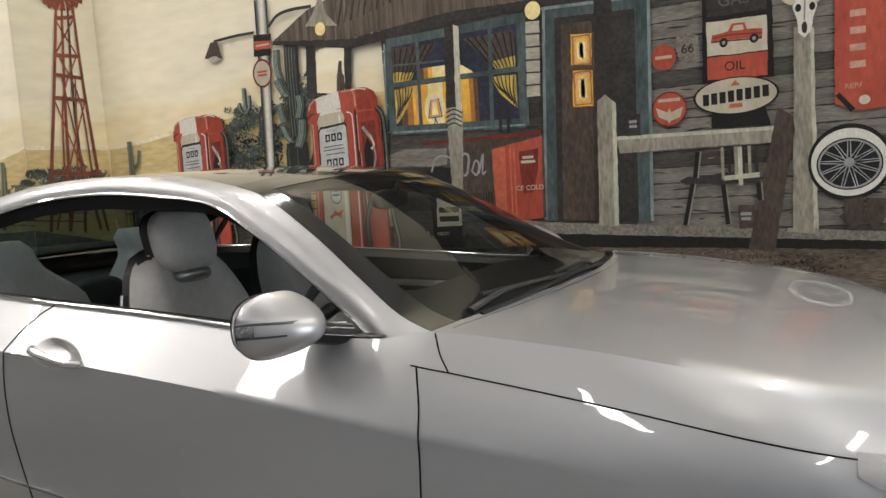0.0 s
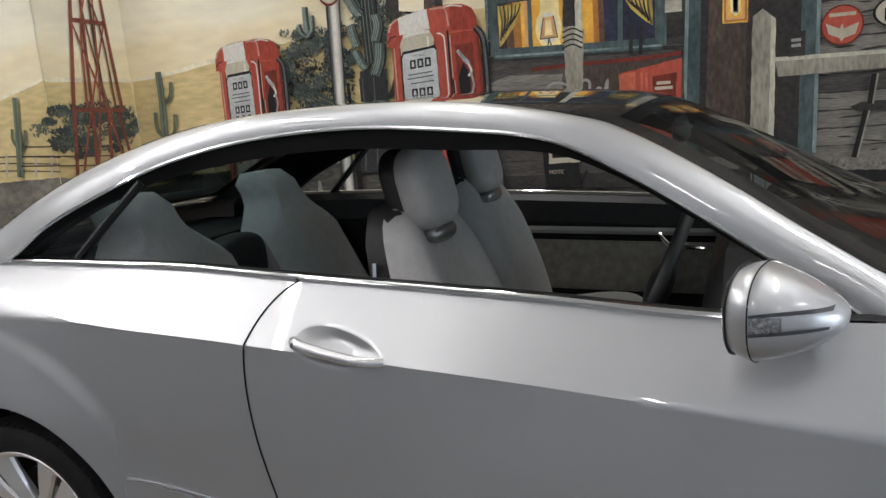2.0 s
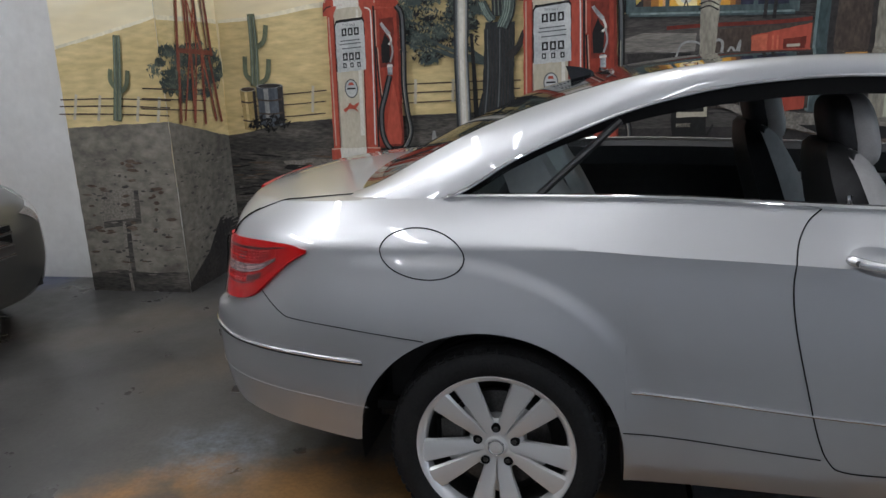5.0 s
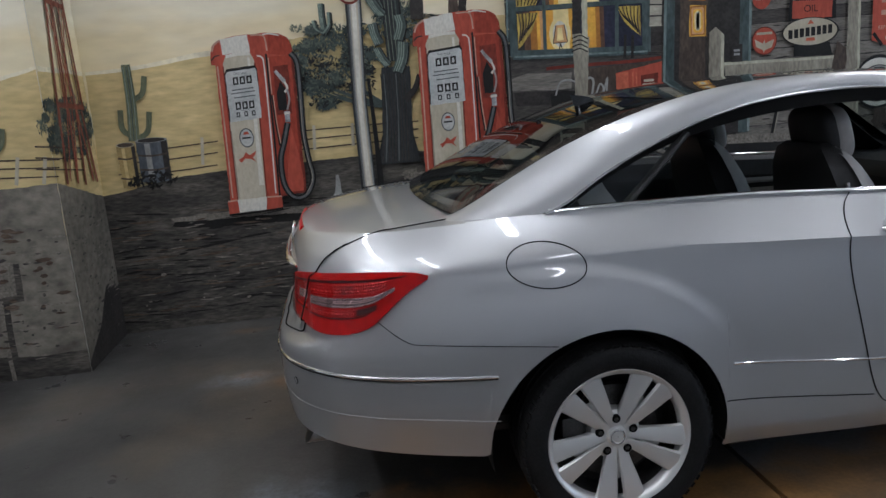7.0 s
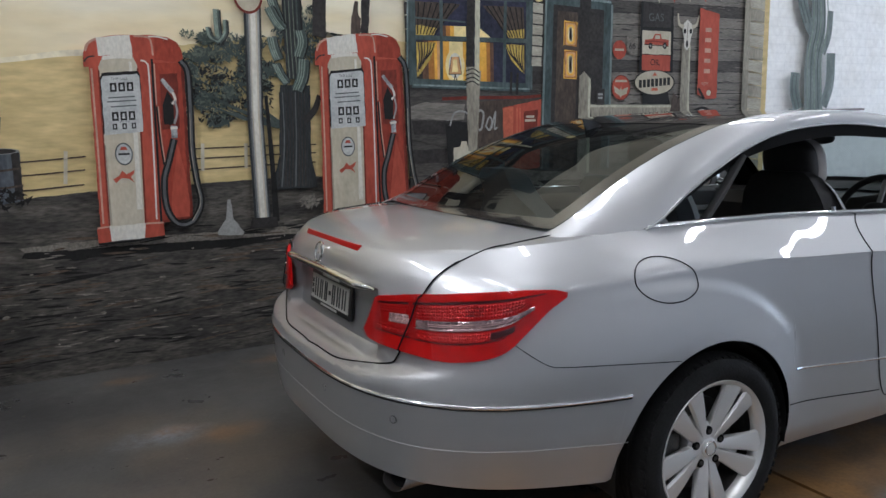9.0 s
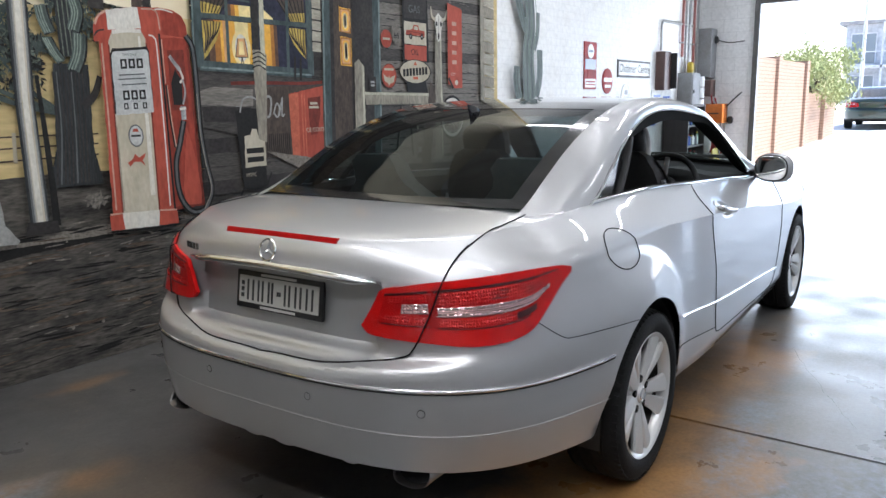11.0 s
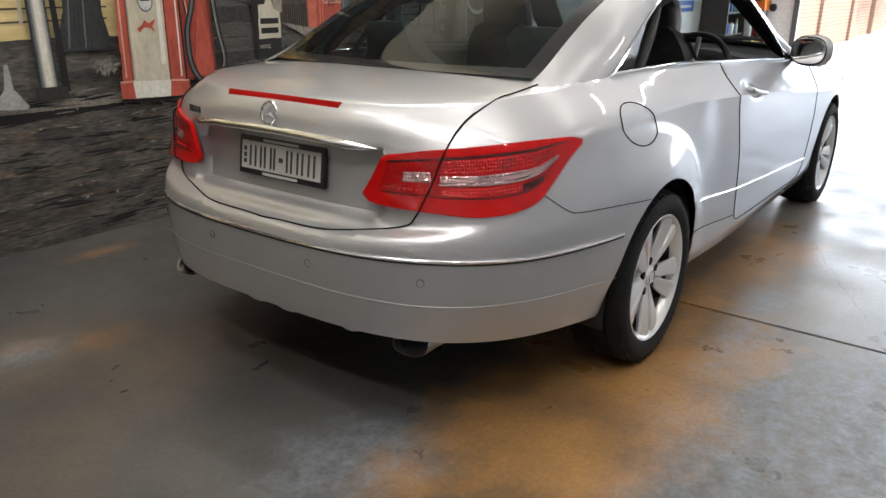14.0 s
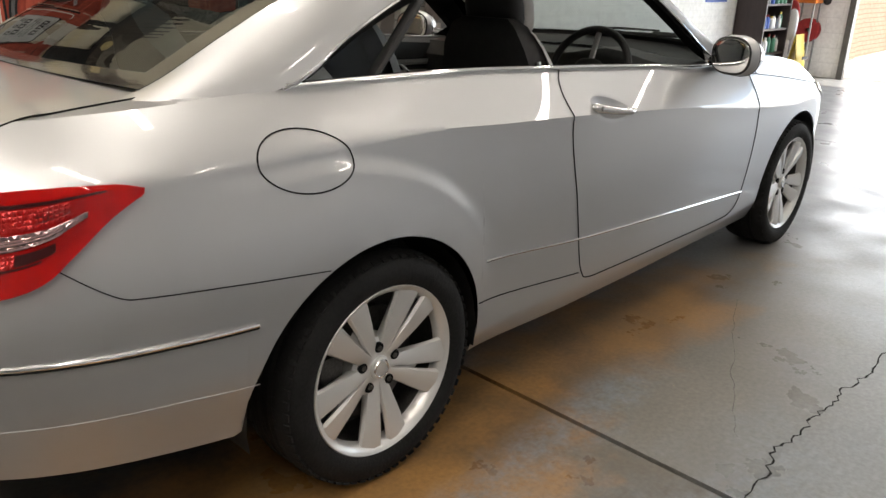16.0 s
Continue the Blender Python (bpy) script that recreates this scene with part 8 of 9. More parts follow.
        part("head_rest_back", Shape().ellipsoid((1.000 + dx, y, 1.168), (0.045, 0.122, 0.108), 3.0, rot), M["dark_leather"], hr)
        part("head_rest_stem", Shape().tube([Vector((1.03 + dx, y - 0.05, 1.08)), Vector((1.06 + dx, y - 0.05, 1.02))], 0.008, 8).tube([Vector((1.03 + dx, y + 0.05, 1.08)), Vector((1.06 + dx, y + 0.05, 1.02))], 0.008, 8), M["chrome"], hr)
        part("stem_cover", Shape().ellipsoid((1.075 + dx, y, 1.045), (0.03, 0.075, 0.025), 2.6), M["cup"], seat)
        ly, out = y + (-0.215 if s < 0 else 0.215), -1 if s < 0 else 1
        loop = [Vector((0.985 + dx, ly, 1.005)), Vector((0.988 + dx, ly + 0.008 * out, 0.965)), Vector((1.002 + dx, ly + 0.010 * out, 0.925)), Vector((1.03 + dx, ly + 0.006 * out, 0.905))]
        part("seat_lever", Shape().tube(spline(loop, 14), 0.014, 8, 0.6), M["chrome"], seat)
        # rear seat
        rear = thing("rear_seat", pose(0, 0, 0), "", "")
        rear.parent = car
        tagged(rear, "pale grey leather rear seat")
        yr = s * 0.36
        rb = []
        for f in np.linspace(0, 1, 15):
            z = 0.60 + 0.57 * f
            x = 0.32 - 0.30 * f
            w = 0.27 if f < 0.55 else 0.27 - 0.15 * step(0.55, 0.85, f)
            w = w * (1 if f < 0.97 else 0.75)
            d = 0.07 if f < 0.95 else 0.045
            rb.append([Vector((x - d, yr - w, z)), Vector((x + d * 0.5, yr - w * 0.96, z)), Vector((x + d, yr - w * 0.7, z)), Vector((x + d * 0.9, yr, z)), Vector((x + d, yr + w * 0.7, z)), Vector((x + d * 0.5, yr + w * 0.96, z)), Vector((x - d, yr + w, z))])
        rs = Shape().grid(rb, closed=True)
        rs.add(rb[-1], [tuple(range(7))])
        part("rear_back", rs, M["leather"], rear)
        part("rear_cushion", Shape().ellipsoid((0.48, yr, 0.56), (0.26, 0.29, 0.09), 3.2), M["leather"], rear)
    part("rear_centre", Shape().ellipsoid((0.12, 0, 0.86), (0.07, 0.14, 0.12), 3.0), M["dark_leather"], car)
    part("centre_console", Shape().box((0.85, -0.10, 0.36), (1.95, 0.10, 0.66)), M["dark_leather"], car, bevel=0.03)
    dash = []
    for y in np.linspace(-0.72, 0.72, 25):
        hump = 0.045 * math.exp(-((y + 0.365) / 0.17) ** 2)
        dash.append([Vector((1.80, y, 0.55)), Vector((1.74, y, 0.75)), Vector((1.73, y, 0.88)), Vector((1.78, y, 0.945 + hump)), Vector((1.90, y, 0.955 + hump * 0.8)), Vector((2.1, y, 0.945)), Vector((2.3, y, 0.93))])
    part("dashboard", Shape().grid(dash), M["dark_leather"], car, "black dashboard")
    m = pose(1.63, -0.365, 0.90, 0, -68, 0)
    rim = [Vector((0.185 * math.cos(a), 0.185 * math.sin(a), 0)) for a in np.linspace(0, 2 * math.pi, 49)]
    st = part("steering_wheel", Shape().tube(rim, 0.016, 10).moved(m), M["dark_leather"], car, "black leather steering wheel")
    part("wheel_boss", Shape().ellipsoid((0, 0, 0.0), (0.06, 0.07, 0.03), 2.6).moved(m), M["dark_leather"], st)
    for a in (0, math.pi, math.pi * 1.5):
        part("wheel_spoke", Shape().tube([Vector((0.05 * math.cos(a), 0.05 * math.sin(a), 0)), Vector((0.18 * math.cos(a), 0.18 * math.sin(a), 0))], 0.014, 8, 0.5).moved(m), M["alloy"], st)
    part("rear_view_mirror", Shape().ellipsoid((1.66, 0.0, 1.255), (0.022, 0.115, 0.034), 3.0), M["black"], car)
    part("mirror_stalk", Shape().tube([Vector((1.68, 0, 1.27)), Vector((1.70, 0, 1.315))], 0.012, 8), M["black"], car)

CAR_PLACE = pose(0.0, 0.006, 0, 0, 0, 0.7)
coupe = build_car("coupe", CAR_PLACE, "silver metallic two-door coupe with open windows", "silver")
grey_car = build_car("parked_car", pose(-6.27, 0.12, 0), "dark grey metallic car parked behind the coupe", "grey_paint", False)

# ---- things along the white wall ----
M["sign_red"] = material("red_enamel", (0.36, 0.022, 0.022), 0.6, spec=0.25, grain=0.1, scale=12)
M["sign_white"] = material("white_enamel", (0.72, 0.71, 0.68), 0.35, grain=0.06, scale=12)
M["sign_blue"] = material("blue_enamel", (0.05, 0.09, 0.19), 0.3, grain=0.1, scale=12)
M["ink"] = material("black_ink", (0.02, 0.02, 0.02), 0.6)
M["brown_steel"] = material("brown_painted_steel", (0.10, 0.055, 0.045), 0.5, grain=0.15, scale=6)
M["grey_steel"] = material("grey_painted_steel", (0.28, 0.29, 0.30), 0.5, grain=0.12, scale=6, second=(0.22, 0.22, 0.22))
M["steel_pipe"] = material("galvanised_pipe", (0.45, 0.45, 0.44), 0.4, 0.6, grain=0.2, scale=20)
M["red_pipe"] = material("red_pipe", (0.30, 0.10, 0.08), 0.5)
M["orange"] = material("orange_plastic", (0.62, 0.17, 0.02), 0.45, grain=0.1, scale=10)
M["yellow"] = material("yellow_plastic", (0.62, 0.45, 0.03), 0.45, grain=0.1, scale=10)
M["pink"] = material("pink_plastic_crate", (0.55, 0.24, 0.20), 0.5)
M["brown_board"] = material("dark_brown_shelf_board", (0.045, 0.030, 0.028), 0.5, grain=0.2, scale=5, stretch=(1, 1, 0.2))
M["blue_plastic"] = material("blue_plastic", (0.03, 0.10, 0.42), 0.4)
M["green_plastic"] = material("green_plastic", (0.05, 0.20, 0.12), 0.4)
M["white_plastic"] = material("white_plastic", (0.70, 0.70, 0.68), 0.4)
M["red_rag"] = material("red_cloth", (0.38, 0.03, 0.03), 0.9, grain=0.2, scale=20)


def board(parent, name, x0, x1, z0, z1, mat, d0=0.0, d1=0.012):
    """A flat plate on the white wall, standing d1 off it."""
    return part(name, Shape().box((x0, WALL_Y - d1, z0), (x1, WALL_Y - d0, z1)), M[mat], parent, smooth=False)


def disc(parent, name, x, z, r, mat, d0, d1, n=40):
    return part(name, Shape().lathe([(0.001, WALL_Y - d1), (r * 0.97, WALL_Y - d1), (r, WALL_Y - d1 + 0.002), (r, WALL_Y - d0)], n, (x, 0, z), "y"), M[mat], parent)


sign = thing("enamel_sign", pose(0, 0, 0), "tall red, white and blue enamel sign on the white wall", "sign")
board(sign, "plate", 5.88, 6.22, 1.51, 2.06, "sign_red")
disc(sign, "round_field", 6.05, 1.95, 0.085, "sign_white", 0.012, 0.016)
board(sign, "blue_field", 5.90, 6.20, 1.74, 1.86, "sign_blue", 0.012, 0.015)
board(sign, "white_field", 5.90, 6.20, 1.53, 1.63, "sign_white", 0.012, 0.015)
for z in (1.60, 1.565):
    board(sign, "writing_bar", 5.93, 6.17, z - 0.010, z + 0.006, "sign_red", 0.015, 0.018)
board(sign, "writing_bar", 6.0, 6.10, 1.94, 1.965, "sign_blue", 0.016, 0.019)
board(sign, "red_field", 5.97, 6.13, 1.645, 1.73, "sign_red", 0.012, 0.016)
sign = thing("round_sign", pose(0, 0, 0), "round red enamel sign with white writing", "sign")
disc(sign, "plate", 6.565, 1.61, 0.155, "sign_red", 0, 0.012)
board(sign, "writing_bar", 6.45, 6.68, 1.60, 1.65, "sign_white", 0.012, 0.015)
board(sign, "writing_bar", 6.48, 6.65, 1.53, 1.565, "sign_white", 0.012, 0.015)
sign = thing("name_board", pose(0, 0, 0), "long white name board in a black frame", "sign")
board(sign, "frame", 6.88, 8.02, 1.665, 1.885, "ink")
board(sign, "panel", 6.91, 7.99, 1.69, 1.86, "sign_white", 0.012, 0.016)
letters("name", "Oldtimer Centre", M["ink"], pose(7.45, WALL_Y - 0.018, 1.775) @ pose(0, 0, 0, 90, 0, 0), 0.155, sign)
sign = thing("round_badge", pose(0, 0, 0), "small round white sign with grey emblem", "sign")
disc(sign, "plate", 7.17, 1.43, 0.15, "sign_white", 0, 0.010)
board(sign, "writing_bar", 7.08, 7.26, 1.37, 1.40, "grey_steel", 0.010, 0.013)
board(sign, "emblem", 7.12, 7.22, 1.44, 1.50, "grey_steel", 0.010, 0.013)
poster = thing("notice_sheet", pose(0, 0, 0), "white paper notice with blue print on the wall", "notice")
board(poster, "sheet", 8.12, 8.95, 1.20, 1.50, "sign_white", 0, 0.006)
for x, z, w in ((8.2, 1.42, 0.28), (8.2, 1.36, 0.24), (8.6, 1.40, 0.28), (8.6, 1.32, 0.25), (8.25, 1.28, 0.2)):
    board(poster, "print_bar", x, x + w, z - 0.014, z + 0.014, "blue_plastic", 0.006, 0.008)
meter = thing("meter_box", pose(0, 0, 0), "brown steel meter box with open door and grey meters", "meter box")
part("case", Shape().box((8.26, WALL_Y - 0.14, 1.50), (8.52, WALL_Y, 2.04)), M["brown_steel"], meter, bevel=0.01)
part("door", Shape().box((8.52, WALL_Y - 0.22, 1.52), (8.54, WALL_Y - 0.02, 2.02)), M["ink"], meter)
for k, (dx, z, s) in enumerate(((8.66, 1.96, 0.07), (8.74, 1.86, 0.06), (8.68, 1.74, 0.08), (8.80, 1.62, 0.07), (8.70, 1.56, 0.05))):
    part("meter", Shape().box((dx - s, WALL_Y - 0.11, z - s * 0.8), (dx + s, WALL_Y, z + s * 0.8)), M["white_plastic"] if k % 2 else M["grey_steel"], meter, bevel=0.012)
pipes = thing("conduit", pose(0, 0, 0), "thin galvanised conduit bent over to the pipes", "pipe")
part("bent_pipe", Shape().tube(spline([(8.38, WALL_Y - 0.03, 2.06), (8.38, WALL_Y - 0.03, 2.30), (8.38, WALL_Y - 0.03, 2.42), (8.46, WALL_Y - 0.03, 2.47), (8.7, WALL_Y - 0.03, 2.475), (9.75, WALL_Y - 0.03, 2.49)], 40), 0.018, 8), M["steel_pipe"], pipes)
for x, mat, z0 in ((9.27, "red_pipe", 2.0), (9.42, "steel_pipe", 1.5), (9.58, "steel_pipe", 1.5), (9.80, "red_pipe", 1.9), (9.98, "steel_pipe", 1.4)):
    p = thing("wall_pipe", pose(0, 0, 0), "upright service pipe on the white wall", "pipe", "service pipes")
    part("pipe", Shape().tube([(x, WALL_Y - 0.04, z0), (x, WALL_Y - 0.04, 3.2), (x, WALL_Y - 0.04, 4.58)], 0.022, 8), M[mat], p)
    for z in (2.2, 3.0, 3.9):
        part("clip", Shape().box((x - 0.035, WALL_Y - 0.06, z), (x + 0.035, WALL_Y, z + 0.02)), M["steel_pipe"], p)
cab = thing("electric_cabinet", pose(0, 0, 0), "grey steel electric cabinet on the wall", "cabinet")
part("case", Shape().box((9.22, WALL_Y - 0.22, 1.15), (9.62, WALL_Y, 1.76)), M["grey_steel"], cab, bevel=0.012)
part("door", Shape().box((9.24, WALL_Y - 0.235, 1.17), (9.60, WALL_Y - 0.22, 1.74)), M["grey_steel"], cab, bevel=0.006)
part("latch", Shape().box((9.27, WALL_Y - 0.25, 1.45), (9.29, WALL_Y - 0.235, 1.50)), M["ink"], cab)
duct = thing("cable_duct", pose(0, 0, 0), "upright grey steel cable duct in the corner", "duct")
part("case", Shape().box((10.0, WALL_Y - 0.26, 1.7), (END_X, WALL_Y - 0.05, 2.46)), M["grey_steel"], duct, bevel=0.012)
hold = thing("paper_roll_holder", pose(0, 0, 0), "white paper rolls stacked in a wall holder", "holder")
part("back", Shape().box((9.68, WALL_Y - 0.06, 1.18), (9.92, WALL_Y, 1.72)), M["grey_steel"], hold)
for z in (1.28, 1.46, 1.63):
    part("roll", Shape().lathe([(0.02, -0.08), (0.085, -0.08), (0.09, -0.07), (0.09, 0.07), (0.085, 0.08), (0.02, 0.08)], 24, (9.80, WALL_Y - 0.15, z)), M["white_plastic"], hold)
lamp = thing("yellow_lamp", pose(0, 0, 0), "yellow hand lamp hung on the pipes", "lamp")
part("body", Shape().ellipsoid((9.45, WALL_Y - 0.12, 1.84), (0.07, 0.05, 0.09)), M["yellow"], lamp)
org = thing("orange_cabinet", pose(0, 0, 0), "orange steel tool cabinet in the corner", "cabinet")
part("case", Shape().box((9.96, 1.66, 0.98), (10.24, 1.94, 1.28)), M["orange"], org, bevel=0.015)
for sx in (9.98, 10.20):
    for sy in (1.68, 1.91):
        part("leg", Shape().box((sx, sy, 0.0), (sx + 0.02, sy + 0.02, 0.98)), M["grey_steel"], org)
part("pull", Shape().box((9.945, 1.72, 1.12), (9.96, 1.88, 1.14)), M["ink"], org)
box_ = thing("red_hose_box", pose(0, 0, 0), "red brown fuse box with hanging leads", "box")
part("case", Shape().box((9.95, 1.86, 1.40), (10.2, 2.12, 1.66)), M["brown_steel"], box_, bevel=0.01)
part("lead", Shape().tube(spline([(10.0, 1.86, 1.42), (9.98, 1.82, 1.25), (10.02, 1.76, 1.20), (10.0, 1.80, 1.38)], 24), 0.012, 6), M["red_rag"], box_)
part("lead", Shape().tube(spline([(10.1, 1.88, 1.30), (10.15, 1.70, 1.22), (10.2, 1.55, 1.36), (10.22, 1.45, 1.46)], 24), 0.012, 6), M["ink"], box_)
rail = thing("wall_ledge", pose(0, 0, 0), "narrow dark ledge along the wall", "ledge")
part("board", Shape().box((3.88, WALL_Y - 0.05, 1.385), (5.25, WALL_Y, 1.405)), M["brown_steel"], rail)

# shelf with bottles, wet floor sign, crate
unit = thing("shelf_unit", pose(0, 0, 0), "dark brown open shelf unit full of bottles", "shelf")
part("side_panel", Shape().box((8.60, 1.76, 0), (8.63, 2.14, 1.28)), M["brown_board"], unit)
part("side_panel", Shape().box((9.37, 1.76, 0), (9.40, 2.14, 1.28)), M["brown_board"], unit)
part("back_panel", Shape().box((8.63, 2.12, 0), (9.37, 2.14, 1.28)), M["brown_board"], unit)
for z in (0.06, 0.36, 0.66, 0.96, 1.25):
    part("shelf_board", Shape().box((8.63, 1.77, z), (9.37, 2.12, z + 0.022)), M["brown_board"], unit)
mix = random.Random(11)
for z in (0.382, 0.682, 0.982):
    for k in range(8):
        x, h, r = 8.70 + 0.085 * k, mix.uniform(0.13, 0.23), mix.uniform(0.026, 0.036)
        b = thing("bottle", pose(x, 1.82 + mix.uniform(0, 0.05), z), "plastic bottle of car care fluid on the shelf", "bottle", "bottles on the shelf")
        part("body", Shape().lathe([(0.001, 0), (r, 0), (r, h * 0.7), (r * 0.45, h * 0.84), (r * 0.4, h * 0.9)], 16), M[mix.choice(["blue_plastic", "green_plastic", "white_plastic", "white_plastic", "grey_steel"])], b)
        part("cap", Shape().lathe([(r * 0.48, h * 0.86), (r * 0.48, h), (0.001, h)], 14), M[mix.choice(["sign_red", "white_plastic", "ink", "yellow"])], b)
wet = thing("wet_floor_sign", pose(9.42, 1.60, 0), "yellow folding floor warning sign", "sign")
for s, rot in ((1, -9), (-1, 9)):
    part("panel", Shape().box((-0.14, -0.006, 0), (0.14, 0.006, 0.62)).moved(pose(0, s * 0.10, 0, s * 9.5, 0, 0) @ pose(0, 0, 0)), M["yellow"], wet, bevel=0.004)
part("print_bar", Shape().box((-0.10, -0.118, 0.30), (0.10, -0.110, 0.34)), M["ink"], wet)
crate = thing("plastic_crate", pose(9.05, 1.60, 0), "pink plastic crate on the floor", "crate")
cr = Shape().box((-0.17, -0.13, 0), (0.17, 0.13, 0.012))
for a, b in (((-0.17, -0.13, 0), (0.17, -0.12, 0.20)), ((-0.17, 0.12, 0), (0.17, 0.13, 0.20)), ((-0.17, -0.12, 0), (-0.16, 0.12, 0.20)), ((0.16, -0.12, 0), (0.17, 0.12, 0.20))):
    cr.box(a, b)
part("tub", cr, M["pink"], crate)
for x in (-0.06, 0.06):
    part("hole", Shape().box((x - 0.025, -0.1325, 0.12), (x + 0.025, -0.1305, 0.155)), M["ink"], crate)
rag = thing("red_jacket", pose(0, 0, 0), "red and white work jacket hung at the shelf end", "jacket")
part("cloth", Shape().ellipsoid((9.50, 1.80, 0.82), (0.05, 0.12, 0.22), 2.2), M["red_rag"], rag)
part("panel", Shape().ellipsoid((9.46, 1.74, 0.72), (0.045, 0.07, 0.20), 2.4), M["white_plastic"], rag)
blue = thing("blue_sign", pose(0, 0, 0), "small blue sign on the white wall", "sign")
board(blue, "plate", 7.75, 8.30, 1.00, 1.14, "blue_plastic")
board(blue, "writing_bar", 7.82, 8.2, 1.05, 1.08, "sign_white", 0.012, 0.015)
# on the end wall
reel = thing("hose_reel", pose(0, 0, 0), "dark red hose reel with handle on the end wall", "reel")
part("drum", Shape().lathe([(0.03, -0.05), (0.15, -0.05), (0.16, -0.04), (0.16, 0.04), (0.15, 0.05), (0.03, 0.05)], 28, (END_X - 0.06, 1.80, 0.62), "x"), M["red_rag"], reel)
part("handle", Shape().tube([(END_X - 0.06, 1.80, 0.50), (END_X - 0.07, 1.79, 0.35), (END_X - 0.08, 1.83, 0.33)], 0.014, 8), M["ink"], reel)
spot = thing("wall_light", pose(0, 0, 0), "small black lamp with a cable on the end wall", "lamp")
part("head", Shape().ellipsoid((END_X - 0.08, 1.90, 2.29), (0.07, 0.05, 0.06)), M["ink"], spot)
part("cable", Shape().tube(spline([(END_X - 0.02, 1.86, 2.28), (END_X - 0.02, 1.7, 2.24), (END_X - 0.02, 1.46, 2.25)], 20), 0.008, 6), M["ink"], spot)
valve = thing("wall_valve", pose(0, 0, 0), "small dark valve on the end wall", "valve")
part("body", Shape().ellipsoid((END_X - 0.04, 1.62, 1.02), (0.04, 0.05, 0.06)), M["ink"], valve)

# roller doors
M["roller"] = material("dark_grey_roller_door", (0.13, 0.125, 0.12), 0.5, grain=0.15, scale=5)
M["rust_post"] = material("red_brown_steel_post", (0.06, 0.032, 0.028), 0.5, grain=0.25, scale=8)
door = tagged(thing("door_1", pose(0, 0, 0), "rolled-up grey roller door over the yard opening", "roller door"), kind="structure")
for k in range(7):
    z = 2.82 + 0.075 * k
    part("slat", Shape().tube([(END_X - 0.02, -1.38, z + 0.036), (END_X - 0.02, 1.30, z + 0.036)], 0.037, 8, 0.2), M["roller"], door)
part("curtain", Shape().box((END_X - 0.016, -1.38, 2.81), (END_X + 0.004, 1.30, 3.34)), M["roller"], door)
part("drum", Shape().tube([(END_X - 0.22, -1.40, 3.62), (END_X - 0.22, 1.32, 3.62)], 0.26, 24), M["roller"], door)
part("bottom_rail", Shape().box((END_X - 0.05, -1.38, 2.79), (END_X + 0.01, 1.30, 2.83)), M["roller"], door)
part("guide", Shape().box((END_X - 0.07, 1.24, 0), (END_X + 0.02, 1.32, 3.3)), M["roller"], door, bevel=0.006)
part("guide", Shape().box((END_X - 0.07, -1.46, 0), (END_X + 0.05, -1.36, 3.3)), M["rust_post"], door, bevel=0.006)

# ---- the yard and street outside ----
M["yard"] = material("pale_concrete_yard", (0.58, 0.57, 0.55), 0.9, grain=0.12, scale=0.6, second=(0.52, 0.51, 0.49), bump=0.1)
M["orange_brick"] = brick_paint("pale_orange_brick", (0.39, 0.265, 0.195), (0.34, 0.225, 0.165), (0.52, 0.48, 0.43), 0.5)
M["house_wall"] = material("grey_blue_house_wall", (0.60, 0.61, 0.64), 0.8, grain=0.04, scale=3)
M["house_trim"] = material("pale_house_trim", (0.80, 0.80, 0.82), 0.7, grain=0.05, scale=2)
M["pane"] = material("house_window_glass", (0.22, 0.25, 0.29), 0.05, coat=0.5)
M["tile"] = material("grey_roof_tiles", (0.45, 0.43, 0.42), 0.8, grain=0.2, scale=4)
M["leaf"] = material("garden_leaves", (0.27, 0.32, 0.12), 0.6, grain=0.4, scale=4, second=(0.38, 0.40, 0.18))
M["bark"] = material("bark", (0.09, 0.065, 0.045), 0.9, grain=0.4, scale=9, bump=0.3)
RISE = 0.015


def lift(x):
    return RISE * (x - END_X - 0.3)


yard = Shape()
xs = [END_X + 0.3, 20, 40, 70, 150, 600]
yard.grid([[(x, y, lift(min(x, 70)) - 0.004) for y in (-400, -20, -4, 4, 20, 400)] for x in xs])
tagged(part("ground", yard, M["yard"], smooth=False), "sunlit pale concrete yard and street", "ground", kind="structure")

fence = tagged(thing("garden_wall", pose(0, 0, 0), "orange brick garden wall with piers along the yard", "wall"), kind="structure")
part("wall_face", Shape().box((END_X + 0.3, 2.02, -0.1), (18.6, 2.25, 2.16)).box((18.6, 2.06, -0.1), (23.5, 2.25, 1.45)), M["orange_brick"], fence, smooth=False)
for x in (10.75, 12.9, 15.3, 18.4, 21.2):
    h = 2.22 if x < 19 else 1.52
    part("pier", Shape().box((x - 0.17, 1.955, -0.1), (x + 0.17, 2.28, h)), M["orange_brick"], fence, smooth=False)


def crown(seed, c, s, count, size):
    """A loose crown of many small leaves in clumps."""
    r = random.Random(seed)
    sh = Shape()
    clumps = [Vector((r.uniform(-0.75, 0.75), r.uniform(-0.75, 0.75), r.uniform(-0.6, 0.6))) for _ in range(34)]
    for _ in range(count):
        q = r.choice(clumps) + Vector((r.gauss(0, 0.16), r.gauss(0, 0.16), r.gauss(0, 0.14)))
        p = Vector((c[0] + q.x * s[0], c[1] + q.y * s[1], c[2] + q.z * s[2]))
        m = Euler((r.uniform(0, 6.3), r.uniform(0, 6.3), r.uniform(0, 6.3))).to_matrix()
        k = size * r.uniform(0.6, 1.3)
        sh.add([p + m @ Vector(v) for v in ((-k, 0, 0), (0, -k * 0.4, k * 0.1), (k, 0, 0), (0, k * 0.4, k * 0.1))], [(0, 1, 2, 3)])
    return sh


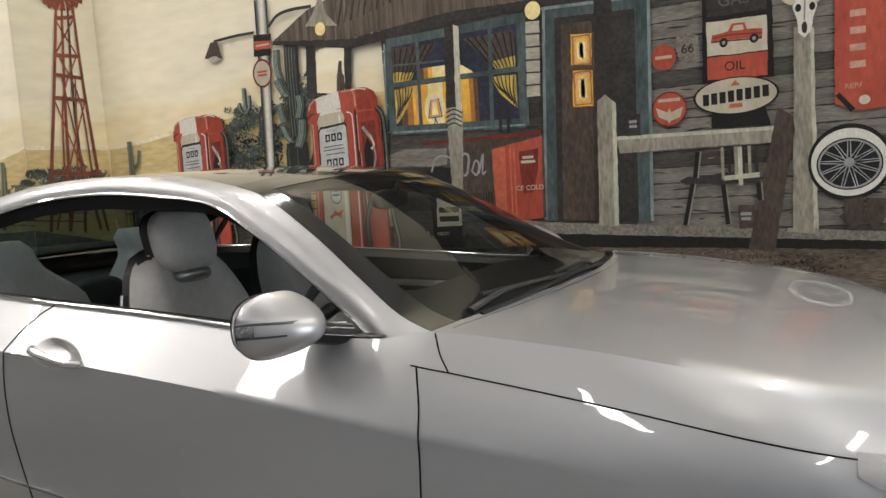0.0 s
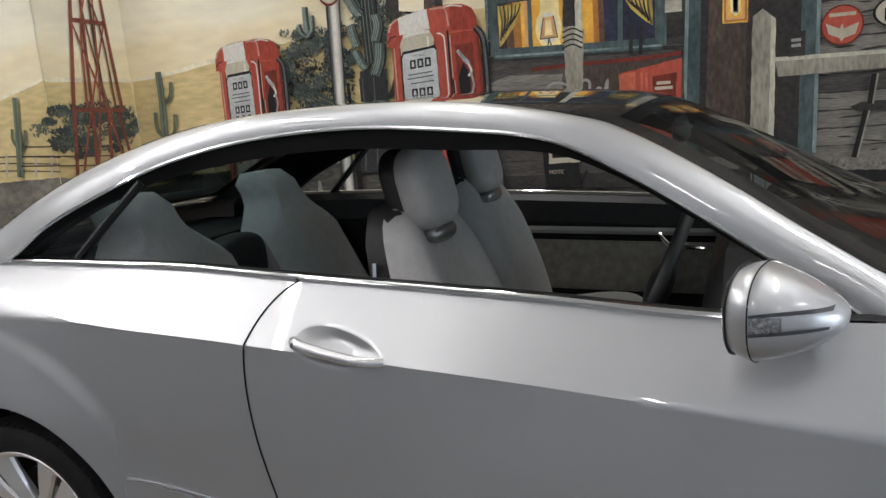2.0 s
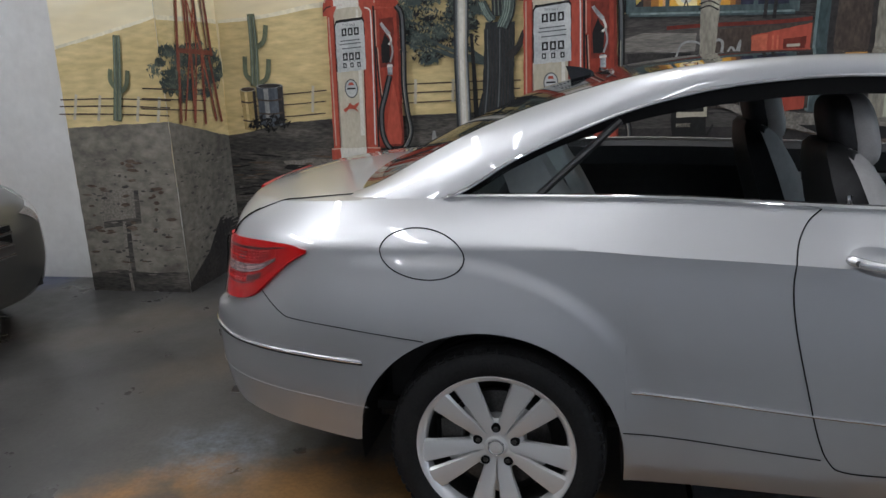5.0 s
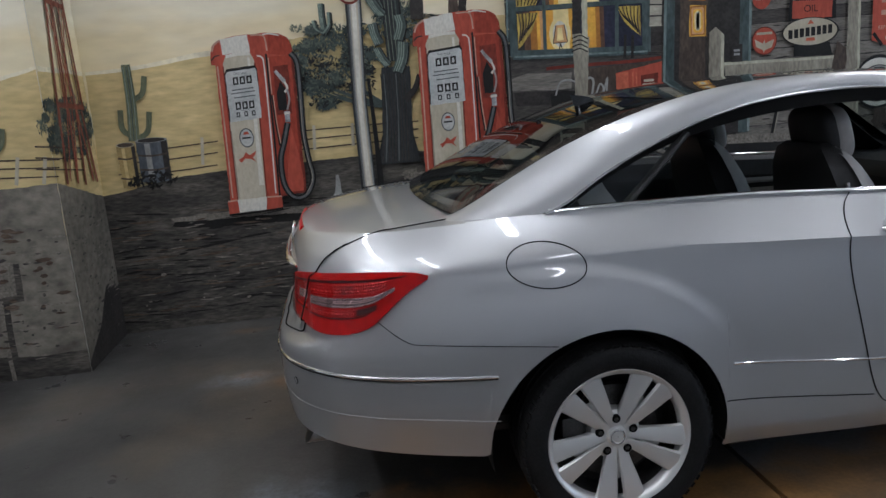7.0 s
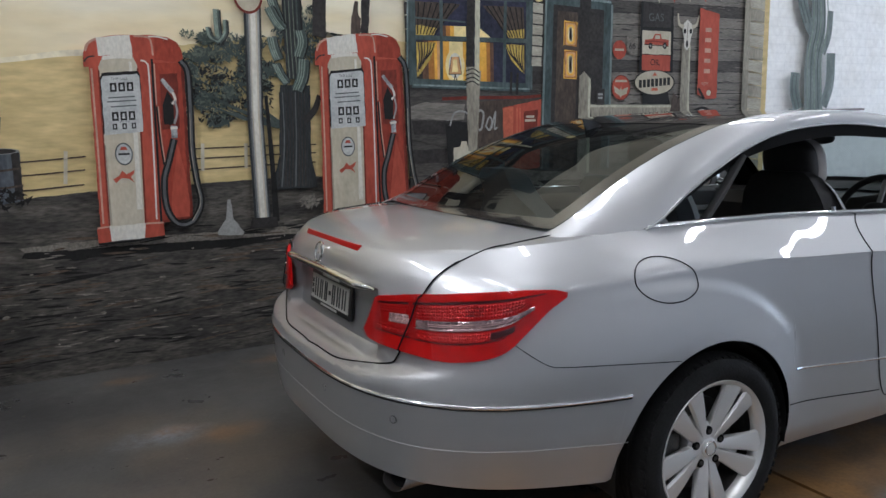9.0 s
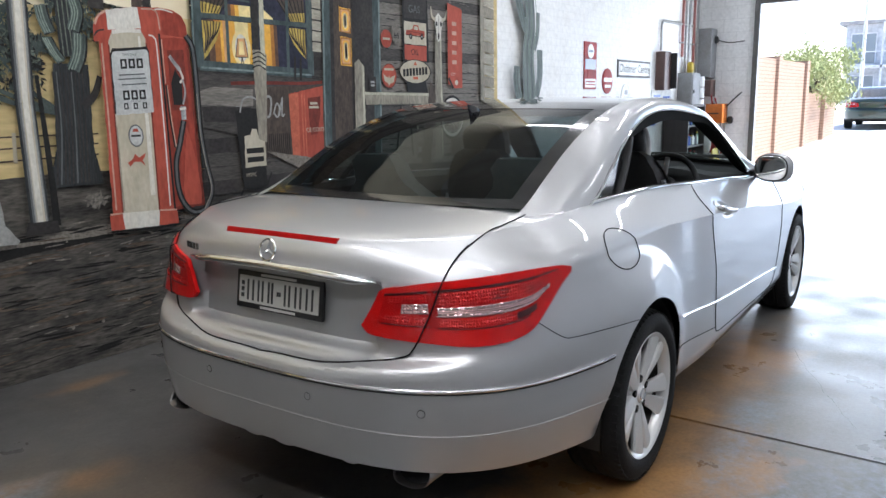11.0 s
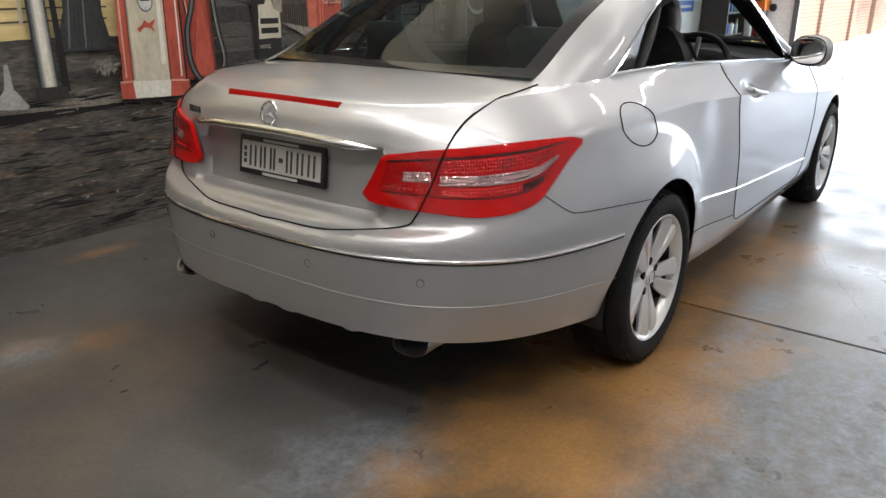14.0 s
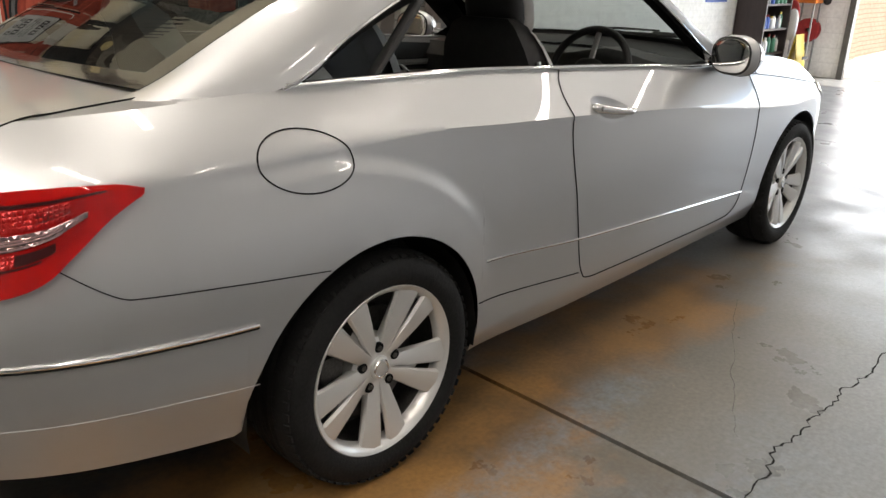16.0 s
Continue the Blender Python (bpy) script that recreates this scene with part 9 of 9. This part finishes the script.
for name, x, y, hz, s, seed, label in (("hedge_bush", 21.5, 2.25, 1.95, (2.6, 0.9, 1.1), 5, "bright green bush leaning over the brick wall"), ("street_tree", 36, -0.5, 2.6, (0.95, 0.95, 0.9), 8, "small sunlit street tree beside the road")):
    t = thing(name, pose(0, 0, 0), label, "tree" if "tree" in name else "bush")
    tagged(part("leaves", crown(seed, (x, y, hz), s, 7000, 0.055), M["leaf"], t, smooth=False, clean=False), kind="stuff")
    tr = Shape().tube([(x, y, lift(x) - 0.05), (x + 0.05, y, hz * 0.5), (x, y + 0.05, hz)], lambda f: 0.10 - 0.05 * f, 8)
    for a in range(5):
        tr.tube([(x, y, hz * (0.45 + 0.1 * a)), (x + s[0] * 0.4 * math.cos(a * 1.9), y + s[1] * 0.4 * math.sin(a * 1.9), hz + s[2] * 0.2)], lambda f: 0.04 - 0.025 * f, 6)
    part("trunk", tr, M["bark"], t)

flats = thing("apartment_house", pose(62, 0, 0), "two-storey grey apartment house with balconies across the street", "house")
part("wall", Shape().box((0, -26, 0), (9, 7.4, 6.4)), M["house_wall"], flats, smooth=False)
part("roof", Shape().box((-0.6, -26.4, 6.4), (9.4, 7.8, 6.65)), M["tile"], flats, smooth=False)
part("balcony_slab", Shape().box((-1.3, -26, 3.25), (0, 6.6, 3.45)), M["house_trim"], flats, smooth=False)
for k in range(12):
    y = 6.2 - 2.7 * k
    for z0, h in ((3.5, 2.3), (0.9, 1.9)):
        w = part("window", Shape().box((-0.06, y - 0.85, z0), (0.0, y + 0.85, z0 + h)), M["house_trim"], flats, smooth=False)
        for s in (-1, 1):
            part("pane", Shape().box((-0.075, y + s * 0.42 - 0.36, z0 + 0.1), (-0.061, y + s * 0.42 + 0.36, z0 + h - 0.1)), M["pane"] if (k + s) % 3 else M["house_trim"], w, smooth=False)
    part("balcony_rail", Shape().box((-1.3, y - 1.32, 4.35), (-1.25, y + 1.32, 4.42)), M["house_trim"], flats, smooth=False)
    part("column", Shape().box((-1.3, y - 1.42, 0), (-1.15, y - 1.30, 6.4)), M["house_trim"], flats, smooth=False)
pole = thing("street_lamp", pose(46, 4.2, lift(46)), "slim pale steel street lamp", "street lamp")
part("mast", Shape().tube([(0, 0, 0), (0, 0, 4.5), (0, 0, 9)], lambda f: 0.11 - 0.05 * f, 12), M["house_trim"], pole)
part("arm", Shape().tube([(0, 0, 8.9), (-0.8, 0, 9.1), (-1.6, 0, 9.1)], 0.04, 8), M["house_trim"], pole)
part("lantern", Shape().ellipsoid((-1.8, 0, 9.08), (0.3, 0.12, 0.07)), M["house_trim"], pole)
sedan = build_car("sedan", pose(27.0, 1.35, lift(27.0), 0, 0, 0), "dark green sedan parked in the sunny yard", "green_paint", False)
M["white_paint"] = paint_metal("white_paint", (0.75, 0.75, 0.75), 0.4)
van = build_car("white_car", pose(39.5, -4.2, lift(39.5), 0, 0, 90), "white car parked across the street", "white_paint", False)
